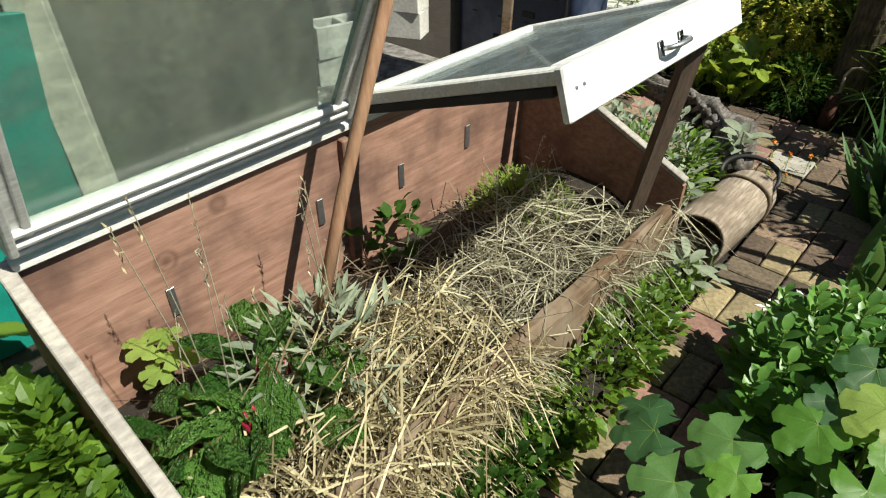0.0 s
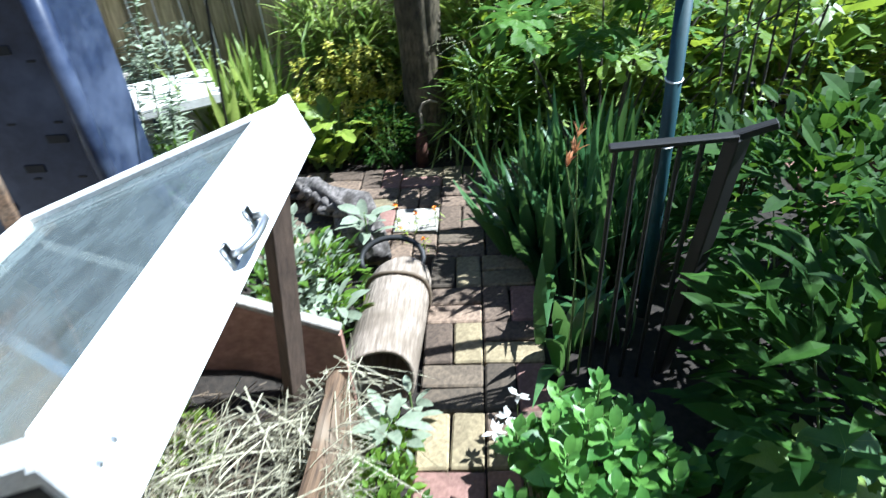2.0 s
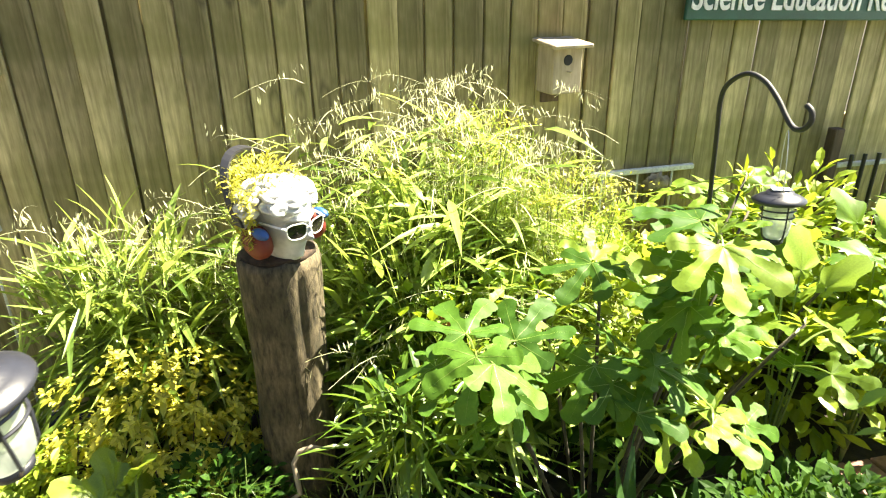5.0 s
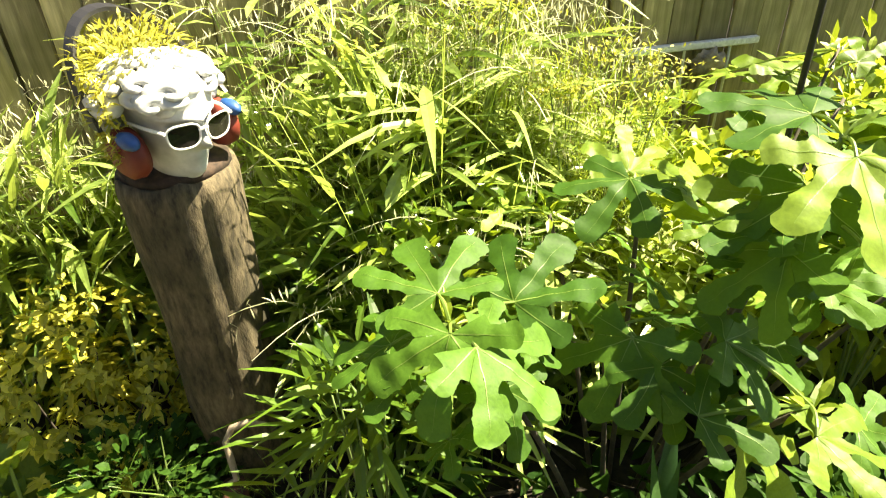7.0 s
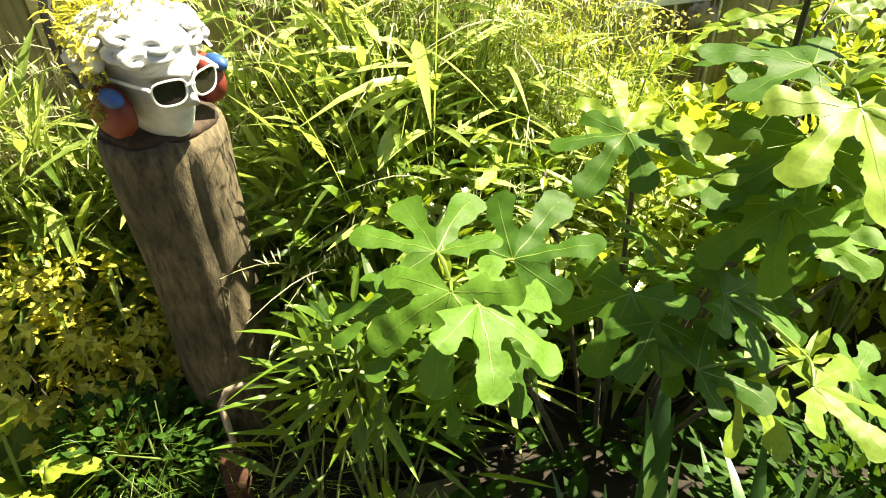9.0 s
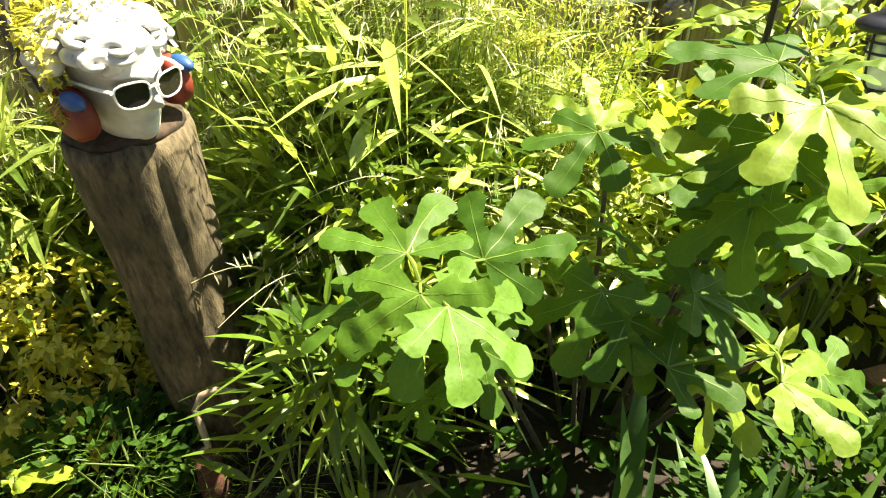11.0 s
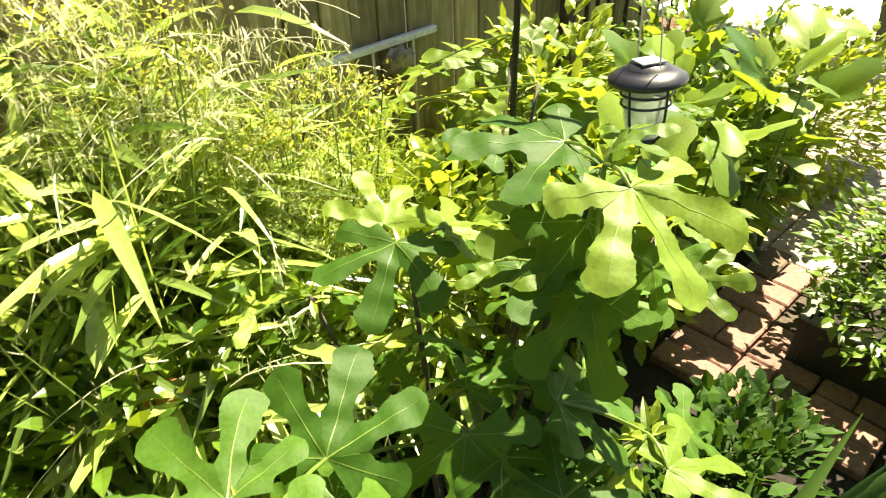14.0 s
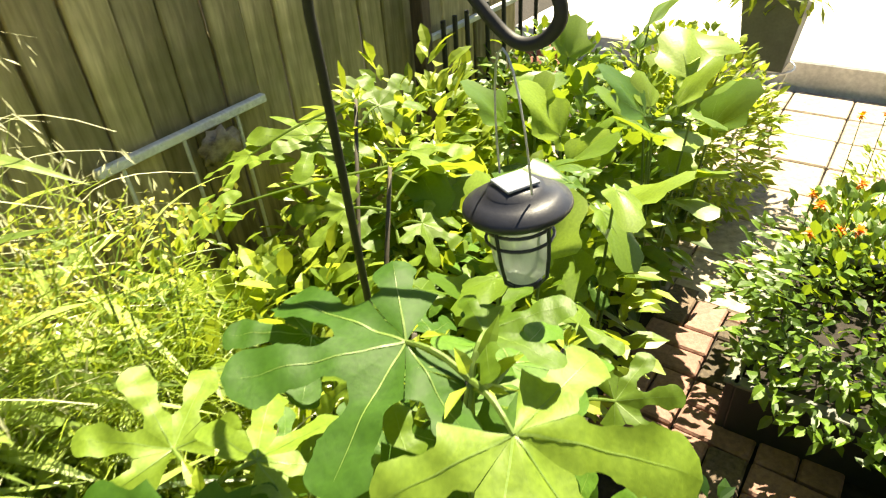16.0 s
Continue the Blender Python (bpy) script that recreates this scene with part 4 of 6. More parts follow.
part("rope", Geo().tube([(0.535 + 0.118 * math.cos(a), 3.87 + 0.01 * math.sin(3 * a), 0.085 + 0.118 * math.sin(a)) for a in np.linspace(-0.5, 3.7, 18)], 0.006, 8, wobble=0.5), STRAW_DARK, log, "frayed brown rope round the log", smooth=True)
solid("pot_rim", Geo().tube([(0.5 + 0.12 * math.cos(a), 4.06 + 0.07 * math.sin(a), 0.12 + 0.05 * math.sin(a)) for a in np.linspace(-0.6, 3.6, 16)], [0.011] * 16, 8), BLACKPOT, "black pot rim half buried behind the log", "pot", smooth=True)

drift = thing("driftwood_log", "gnarled grey driftwood log edging the brick path", "log")
pts = [(-0.65, 4.93, 0.03), (-0.45, 4.9, 0.04), (-0.3, 4.86, 0.05), (-0.15, 4.81, 0.055), (0.0, 4.74, 0.06), (0.1, 4.66, 0.065), (0.2, 4.55, 0.07), (0.28, 4.44, 0.07), (0.36, 4.32, 0.07), (0.44, 4.16, 0.05)]
part("trunk", Geo().tube(pts, [0.035, 0.055, 0.04, 0.062, 0.05, 0.068, 0.05, 0.07, 0.055, 0.04], 28, wobble=1.6), GREYLOG, drift, smooth=True)
for bx, by, dx, dy, dz in ((-0.15, 4.81, -0.05, 0.06, 0.07), (0.1, 4.66, -0.07, -0.04, 0.06), (0.28, 4.44, 0.05, 0.03, 0.08), (0.2, 4.55, -0.08, -0.06, 0.03), (0.36, 4.3, -0.07, -0.02, 0.06)):
    part("branch_stub", Geo().tube([(bx, by, 0.06), (bx + dx * 0.6, by + dy * 0.6, 0.06 + dz * 0.7), (bx + dx, by + dy, 0.06 + dz)], [0.04, 0.028, 0.012], 12, wobble=0.9), GREYLOG, drift, smooth=True)
for k in range(9):
    u = k * 0.9
    bx, by = 0.36 - 0.09 * k * 0.6, 4.32 + 0.055 * k
    part("bark_ridge", Geo().tube([(bx - 0.05, by + 0.03, 0.07 + 0.02 * math.sin(u)), (bx, by, 0.115), (bx + 0.05, by - 0.06, 0.09)], [0.012, 0.02, 0.01], 8, wobble=0.8), GREYLOG, drift, smooth=True)

pole = thing("plant_stake", "teal painted garden stake tied with string", "stake")
a, b = Vector((1.395, 3.83, 0.0)), Vector((1.372, 3.775, 1.075))
part("shaft", Geo().tube([a, a.lerp(b, 0.5), b], [0.021, 0.021, 0.021], 12), BLUEPOLE, pole, smooth=True)
for u in (0.62, 0.8):
    c = a.lerp(b, u)
    part("string", Geo().tube([(c.x + 0.023 * math.cos(q), c.y + 0.023 * math.sin(q), c.z + 0.004 * math.sin(q)) for q in np.linspace(0, 6.28, 15)], 0.0025, 6, cap=False), WHITEPLASTIC, pole, "pale tie string")

ir = thing("iron_trellis", "black wrought-iron panel with bars standing among the plants", "trellis")
ra, rb = Vector((1.16, 3.515, 0.798)), Vector((1.45, 3.495, 0.822))
part("top_bar", Geo().beam(ra, rb, 0.03, 0.014), IRON, ir)
part("post", Geo().beam((1.455, 3.505, 0.82), (1.4, 3.6, -0.03), 0.045, 0.04), IRON, ir)
part("brace", Geo().beam((1.44, 3.5, 0.818), (1.53, 3.487, 0.852), 0.025, 0.02), IRON, ir)
for i in range(5):
    p = ra.lerp(rb, 0.06 + i * 0.17)
    part("bar", Geo().tube([p, (p.x - 0.01, p.y + 0.06, -0.03)], 0.0065, 6), IRON, ir)


# ---- behind the cold frame ----
cb = thing("compost_bin", "tall navy-black plastic compost bin with small vent slots", "compost bin")
X0, X1, YF, YB = -1.23, -0.5, 4.1, 4.42
body = Geo()
for cx, cy, sx, sy in (((X0 + X1) / 2, YF + 0.012, X1 - X0, 0.024), ((X0 + X1) / 2, YB, X1 - X0, 0.024), (X0, (YF + YB) / 2, 0.024, YB - YF), (X1, (YF + YB) / 2, 0.024, YB - YF)):
    part("panel", Geo().box((cx, cy, 0.7), (sx, sy, 1.44), None, 0.008), NAVY, cb)
part("corner", Geo().tube([(X0, YF, -0.02), (X0, YF, 1.4)], 0.035, 12), SEAL, cb, "rounded black corner", smooth=True)
part("corner", Geo().tube([(X1, YF, -0.02), (X1, YF, 1.4)], 0.035, 12), NAVY, cb, smooth=True)
part("lid", Geo().box(((X0 + X1) / 2, (YF + YB) / 2, 1.43), (X1 - X0 + 0.08, YB - YF + 0.08, 0.05), None, 0.02), NAVY, cb)
for x, z in ((-0.93, 0.85), (-0.68, 0.97), (-0.75, 0.55), (-0.93, 0.4), (-0.62, 0.66)):
    part("vent", Geo().box((x, YF - 0.002, z), (0.075, 0.006, 0.03), None, 0.002), SEAL, cb, "dark vent slot")
for r in range(4):
    for q in range(4):
        part("stud", Geo().box((-1.1 + q * 0.17, YF - 0.001, 0.3 + r * 0.21), (0.03, 0.004, 0.008), None, 0.001), SEAL, cb)
solid("wooden_stake", Geo().beam((-0.62, 3.72, -0.04), (-0.66, 3.8, 0.76), 0.045, 0.04), RAWWOOD, "short pale wooden stake by the compost bin", "stake")


def block(at):
    b = Geo()
    for cx, cy, sx, sy in ((0, -0.085, 0.39, 0.03), (0, 0.085, 0.39, 0.03), (-0.18, 0, 0.03, 0.14), (0.18, 0, 0.03, 0.14), (0, 0, 0.03, 0.14)):
        b.box((cx, cy, 0.095), (sx, sy, 0.19))
    return solid("concrete_block", b, CONCRETE, "pale hollow concrete block on the ground behind the frame", "concrete block", "concrete blocks", at=at)


blk = block(pose(-2.35, 4.75, -0.03, 0, 0, 25))
for m in (pose(-2.35, 4.75, 0.16, 0, 0, 20), pose(-1.95, 3.85, -0.03, 0, 0, 70), pose(-1.95, 3.85, 0.16, 0, 0, 75), pose(-2.35, 4.2, -0.03, 0, 0, 10), pose(-2.75, 4.3, -0.03, 90, 0, 10)):
    copy_thing(blk, m)
g = Geo()
P = np.column_stack((rng.uniform(-2.6, -0.5, 700), rng.uniform(3.2, 4.1, 700), np.full(700, -0.02)))
g.blades(P, rng.normal(size=P.shape) * (1, 1, 0.15), rng.uniform(0.03, 0.12, 700), rng.uniform(0.02, 0.05, 700), 0.1, "oval", 3, 0.1)
solid("rubble", g, CONCRETE, "pale rubble and scraps on the ground behind the frame", "rubble", kind="stuff")
solid("ground_sheet", Geo().box((-1.9, 3.3, -0.014), (2.6, 2.4, 0.012)), GRIT, "gritty grey ground behind the frame", "ground", kind="structure")
solid("black_rod", Geo().tube([(-1.35, 2.7, 0.55), (-1.05, 3.3, 0.0)], 0.016, 8), IRON, "black rod leaning behind the frame", "rod")
solid("leaning_board", Geo().box((-0.9, 1.5, 0.5), (0.02, 0.8, 1.08), pose(0, 0, 0, -6, 4, 0).to_3x3()), TEAL, "teal painted board leaning behind the glazed lid", "board")
solid("cream_post", Geo().beam((-0.86, 1.96, -0.03), (-0.88, 1.93, 1.35), 0.05, 0.1), CREAM, "cream painted wooden post behind the glazed lid", "post")
solid("standing_board", Geo().box((-1.15, 2.4, 0.6), (0.03, 1.3, 1.3), pose(0, 0, 0, 0, 5, 0).to_3x3()), BOARDGREY, "worn grey board standing behind the glazed lid", "board")

# pale slabs in the sunny corner
sl = Geo().box((0, 0, 0), (0.62, 0.5, 0.07), None, 0.012)
solid("stone_slab", sl, CONCRETE, "bright white stone slab on low blocks", "slab", "stone slabs", at=pose(-0.92, 5.42, 0.33, 0, 0, 30))
solid("stone_slab", Geo().box((0, 0, 0), (0.7, 0.45, 0.06), None, 0.012), BRICK_PALE, "buff stone slab by the fence", "slab", "stone slabs", at=pose(-1.6, 5.62, 0.325, 0, 0, 12))
for x, y in ((-1.08, 5.35), (-0.8, 5.48), (-1.45, 5.6), (-1.75, 5.62)):
    solid("block", Geo().box((0, 0, 0.1325), (0.14, 0.14, 0.325)), CONCRETE, "rough pale block under a slab", "block", at=pose(x, y, 0))


# ---- far right: patio, pot, planter ----
slab = solid("raised_slab", Geo().box((8.4, 3.2, 0.05), (6.4, 7.4, 0.2), pose(0, 0, 0, 0, 0, 0).to_3x3(), 0.01), CONCRETE, "bright raised concrete slab beyond the patio", "slab", kind="structure")
st = thing("plant_stand", "thin white wire plant stand on the patio", "plant stand")
for k in range(3):
    a = 2 * math.pi * k / 3 + 0.5
    part("leg", Geo().tube([(4.24 + 0.1 * math.cos(a), 5.1 + 0.1 * math.sin(a), 0.42), (4.24 + 0.05 * math.cos(a), 5.1 + 0.05 * math.sin(a), 0.2), (4.24 + 0.12 * math.cos(a), 5.1 + 0.12 * math.sin(a), 0.0)], 0.005, 6), WIRE, st)
for r, z in ((0.12, 0.42), (0.06, 0.2)):
    part("ring", Geo().tube([(4.24 + r * math.cos(a), 5.1 + r * math.sin(a), z) for a in np.linspace(0, 6.283, 21)], 0.005, 6, cap=False), WIRE, st)
pot = thing("flower_pot", "tall grey square pot with a bushy plant on a wire stand", "pot")
V = [(4.24 + sx * q, 5.1 + sy * q, z) for q, z in ((0.085, 0.425), (0.12, 0.72), (0.108, 0.72), (0.104, 0.68)) for sx, sy in ((-1, -1), (1, -1), (1, 1), (-1, 1))]
F = [[3, 2, 1, 0]] + [[i * 4 + k, i * 4 + (k + 1) % 4, i * 4 + 4 + (k + 1) % 4, i * 4 + 4 + k] for i in range(3) for k in range(4)] + [[12, 13, 14, 15]]
part("pot_body", Geo().add(V, F), POTGREY, pot)
P, D = ball(500, (4.24, 5.1, 0.83), (0.24, 0.25, 0.18))
part("foliage", Geo().blades(P, tilt(D, 0.2, 0.5), rng.uniform(0.04, 0.08, len(P)), rng.uniform(0.02, 0.03, len(P)), 0.3, "oval", 3, 0.1), LIMELEAF, pot)

pl = thing("planter_box", "black rectangular planter with worn rim, full of marigolds", "planter")
pm = pose(2.93, 4.52, 0, 0, 0, 2)
for cx, cy, sx, sy in ((0, 0.235, 0.72, 0.025), (0, -0.235, 0.72, 0.025), (-0.35, 0, 0.025, 0.45), (0.35, 0, 0.025, 0.45)):
    part("wall", Geo().box((cx, cy, 0.07), (sx, sy, 0.19)), BLACKPOT, pl, at=pm)
    part("rim", Geo().box((cx, cy, 0.168), (sx + 0.012, sy + 0.012, 0.012)), POTGREY, pl, "worn grey rim", at=pm)
part("soil", Geo().box((0, 0, 0.1), (0.67, 0.44, 0.05)), SOIL, pl, at=pm)
for x, y, r in ((3.75, 6.2, 0.16), (4.1, 6.15, 0.13), (4.5, 6.25, 0.15)):
    solid("terracotta_pot", Geo().lathe([(0, 0), (r * 0.7, 0), (r, 0.28), (r * 1.1, 0.28), (r * 1.1, 0.33), (r, 0.33), (r * 0.9, 0.28), (0, 0.27)], 24), TERRA, "dark terracotta pot standing beyond the railing", "pot", "terracotta pots", smooth=True, at=pose(x, y, -0.02))


# ---- leaves and plants ----
def lobed_leaf(lobes, width, palm=0.0, droop=0.25, ruffle=0.03, cup=0.0, n=84, seed=0, veins=True, crinkle=0.0, rings=(0.3, 0.65, 1.0)):
    """A flat leaf of unit length with lobes given by angle and length; its stalk joins at the origin and it points along +x."""
    def inside(r, th):
        if r < palm * (1 - 0.45 * max(0, abs(th) - 1.9)):
            return True
        for a, ln, wd in lobes:
            d = th - radians(a)
            u, v = r * math.cos(d) / ln, abs(r * math.sin(d)) / ln
            if -0.05 < u < 1:
                w = width * wd * ((0.78 + 0.3 * max(0, u)) if palm else (0.36 + 0.64 * min(1, max(0, u) * 1.15)))
                if u > 0.6:
                    w *= math.sqrt(max(0, 1 - ((u - 0.6) / 0.4) ** 2))
                if v < w:
                    return True
        return False

    def lift(x, y):
        r = math.hypot(x, y)
        th = math.atan2(y, x)
        return -droop * r * r + cup * abs(y) + ruffle * r * math.sin(5 * th + seed) + 0.5 * ruffle * noise.noise((x * 5, y * 5, seed)) + crinkle * noise.noise((x * 13, y * 13, seed))
    rim = []
    for k in range(n):
        th = -math.pi + 2 * math.pi * (k + 0.5) / n
        r = 0.05
        while r < 1.05 and inside(r, th):
            r += 0.015
        r *= 1 + 0.02 * math.sin(k * 2.7 + seed) + 0.09 * noise.noise((k * 0.22, seed, 0))
        rim.append((th, r))
    V, F = [(0, 0, 0)], []
    for q in rings:
        for th, r in rim:
            x, y = q * r * math.cos(th), q * r * math.sin(th)
            V.append((x, y, lift(x, y)))
    for k in range(n):
        k2 = (k + 1) % n
        F.append([0, 1 + k, 1 + k2])
        for j in range(len(rings) - 1):
            F.append([1 + j * n + k, 1 + (j + 1) * n + k, 1 + (j + 1) * n + k2, 1 + j * n + k2])
    gg = Geo()
    gg.v.append(np.array(V, float))
    gg.f += F
    gg.m += [0] * len(F)
    gg.n = len(V)
    if veins:
        for a, ln, wd in lobes:
            c, s = math.cos(radians(a)), math.sin(radians(a))
            st = []
            for i in range(6):
                u = ln * 0.88 * i / 5
                w = 0.006 * (1 - i / 5.5)
                for sd in (-1, 1):
                    x, y = u * c - sd * w * s, u * s + sd * w * c
                    st.append((x, y, lift(x, y) + 0.006))
            gg.add(st, [[2 * i, 2 * i + 1, 2 * i + 3, 2 * i + 2] for i in range(5)], 1)
    return gg


def leaf_pose(base, heading, size, pitch=0.0, roll=0.0):
    """Stands a leaf at base, pointing along heading."""
    x = Vector(heading).normalized()
    y = UP.cross(x)
    y = y.normalized() if y.length > 1e-3 else Vector((0, 1, 0))
    z = x.cross(y)
    m = Matrix((x, y, z)).transposed().to_4x4()
    return Matrix.Translation(base) @ m @ pose(0, 0, 0, roll, pitch, 0) @ Matrix.Diagonal((size, size, size, 1))


def palm_leaf(lobes, sinus, neck, belly, point, mats, name, droop=0.3, ruffle=0.07, cup=0.05, seed=0, teeth=0.05, freq=19):
    """A palmate leaf of unit length; each lobe is a strip about its midrib, joined to its neighbours as far as the sinus."""
    def lift(x, y):
        r, th = math.hypot(x, y), math.atan2(y, x)
        return -droop * r * r + cup * abs(y) + ruffle * r * math.sin(4 * th + seed) + 0.5 * ruffle * noise.noise((x * 5, y * 5, seed))

    def half(u, ln, spread, side):
        if u <= sinus:
            return u * math.tan(spread)
        w0 = sinus * math.tan(spread)
        s = (u - sinus) / (ln - sinus)
        w1, w2 = min(neck, w0), belly * ln
        k = min(1, s / 0.16)
        w = w0 + (w1 - w0) * k
        k = min(1, max(0, (s - 0.12) / 0.6))
        w += (w2 - w1) * k * k * (3 - 2 * k)
        if s > 0.74:
            w *= max(0, 1 - ((s - 0.74) / 0.26) ** point) ** (0.6 if point > 2 else 0.95)
        return w * (1 + 0.6 * teeth * math.sin(u * freq + seed + side) + 1.3 * teeth * noise.noise((u * 9, side * 3, seed + spread)) + 0.9 * teeth * noise.noise((u * 27, side * 5, seed)))
    gg = Geo()
    for a, ln, left, right in lobes:
        us = [sinus * i / 4 for i in range(5)] + [sinus + (ln - sinus) * i / 22 for i in range(1, 23)]
        sway = 16 * noise.noise((a * 0.37, seed * 2.1, 1.5))
        V = []
        for u in us:
            ca, sa = math.cos(radians(a + sway * max(0, u - sinus))), math.sin(radians(a + sway * max(0, u - sinus)))
            wl, wr = half(u, ln, radians(left), 1), half(u, ln, radians(right), -1)
            for v in (-wr, -wr * 0.6, -wr * 0.04 - 0.0, wl * 0.04, wl * 0.6, wl):
                x, y = u * ca - v * sa, u * sa + v * ca
                V.append((x, y, lift(x, y)))
        gg.add(V, [[6 * i + k, 6 * i + 6 + k, 6 * i + 7 + k, 6 * i + 1 + k] for i in range(len(us) - 1) for k in range(5)])
        V = []
        for i in range(19):
            u = ln * 0.9 * i / 18
            w = 0.007 * (1 - i / 20)
            ca, sa = math.cos(radians(a + sway * max(0, u - sinus))), math.sin(radians(a + sway * max(0, u - sinus)))
            for sd in (-1, 1):
                x, y = u * ca - sd * w * sa, u * sa + sd * w * ca
                V.append((x, y, lift(x, y) + 0.004))
        gg.add(V, [[2 * i, 2 * i + 1, 2 * i + 3, 2 * i + 2] for i in range(18)], 1)
    return gg.mesh(name, mats, True)


FIG_LOBES = [(0, 1.0, 24, 24), (48, 0.94, 24, 24), (-48, 0.94, 24, 24), (98, 0.7, 34, 25), (-98, 0.7, 25, 34)]
figs = [palm_leaf(FIG_LOBES, sn - 0.05, 0.1, 0.185, 2.4, [FIG, FIGVEIN], "fig_leaf", 0.17, 0.08, 0.06, s, 0.1, 21) for s, sn in ((0, 0.36), (2.2, 0.42), (4.1, 0.32))]
young_lit_figs = [palm_leaf(FIG_LOBES, sn - 0.05, 0.095, 0.175, 2.3, [FIG_YOUNG_LIT, FIGVEIN], "young_lit_fig_leaf", 0.17, 0.1, 0.06, s, 0.1, 21) for s, sn in ((1, 0.38), (3.2, 0.34))]
SQ_LOBES = [(0, 1.0, 26, 26), (52, 0.86, 26, 26), (-52, 0.86, 26, 26), (106, 0.68, 44, 28), (-106, 0.68, 28, 44)]
squashes = [palm_leaf(SQ_LOBES, 0.5, 0.24, 0.27, 1.15, [SQUASHLEAF, FIGVEIN], "squash_leaf", 0.22, 0.06, 0.08, s, 0.1, 33) for s in (1, 3)]
bright_squashes = [palm_leaf(SQ_LOBES, 0.5, 0.24, 0.27, 1.15, [LIMESQUASH, FIGVEIN], "bright_squash_leaf", 0.2, 0.06, 0.1, 2, 0.1, 33)]
limes = [palm_leaf(SQ_LOBES, 0.5, 0.24, 0.27, 1.15, [LIMEBIG, FIGVEIN], "young_leaf", 0.2, 0.06, 0.1, s, 0.1, 33) for s in (1, 5)]
OVAL = [(0, 1.0, 1.0), (35, 0.62, 1.2), (-35, 0.62, 1.2), (130, 0.22, 1.6), (-130, 0.22, 1.6)]
rounds = [lobed_leaf(OVAL, 0.38, 0.0, 0.3, 0.07, 0.15, 48, s).mesh("broad_leaf", [ROUNDLEAF, FIGVEIN], True) for s in (0, 2)]
docks = [lobed_leaf(OVAL, 0.34, 0.0, 0.3, 0.1, 0.12, 64, s, True, 0.1, (0.2, 0.4, 0.6, 0.8, 1.0)).mesh("dock_leaf", [DOCKLEAF, FIGVEIN], True) for s in (1, 4)]
chards = [lobed_leaf([(0, 1.0, 1.0), (14, 0.8, 0.8), (-14, 0.8, 0.8)], 0.21, 0.0, 0.35, 0.16, 0.1, 72, s, True, 0.17, (0.15, 0.3, 0.45, 0.6, 0.75, 0.9, 1.0)).mesh("chard_leaf", [CHARDLEAF, CHARDVEIN], True) for s in (0, 3)]


def stalk(a, b, r0=0.006, r1=0.003, sag=0.0, n=6):
    a, b = Vector(a), Vector(b)
    pts = [a.lerp(b, u) + Vector((0, 0, sag * math.sin(math.pi * u))) for u in np.linspace(0, 1, 6)]
    return Geo().tube(pts, [r0 + (r1 - r0) * i / 5 for i in range(6)], n)


# ---- fig ----
fig = thing("fig_bush", "young fig bush with large lobed green leaves in the bed", "fig bush")
CROWNS = [(1.0, 4.87, 0.76), (1.28, 4.93, 0.7), (1.43, 5.12, 0.8), (1.58, 4.86, 1.0), (1.62, 4.98, 0.84), (1.78, 5.1, 0.78), (1.5, 4.68, 0.66), (1.3, 5.25, 0.7), (1.98, 4.95, 0.66), (1.95, 5.25, 0.7), (2.12, 5.42, 0.82), (2.35, 5.2, 0.7), (2.25, 5.62, 0.88)]
for c in CROWNS:
    foot = (1.45 + 0.25 * (c[0] - 1.45), 5.06 + 0.25 * (c[1] - 5.06), -0.03)
    part("stem", stalk(foot, c, 0.007, 0.0045, 0.05, 8), FIGSTEM, fig, smooth=True)
    g = Geo()
    P, D = ball(9, c, (0.015, 0.015, 0.02))
    g.blades(P, tilt(D, 1.0, 0.3), rng.uniform(0.03, 0.06, 9), 0.016, 0.2, "lance", 4, 0.2)
    part("bud", g, LIMELEAF, fig, "pale young shoot")
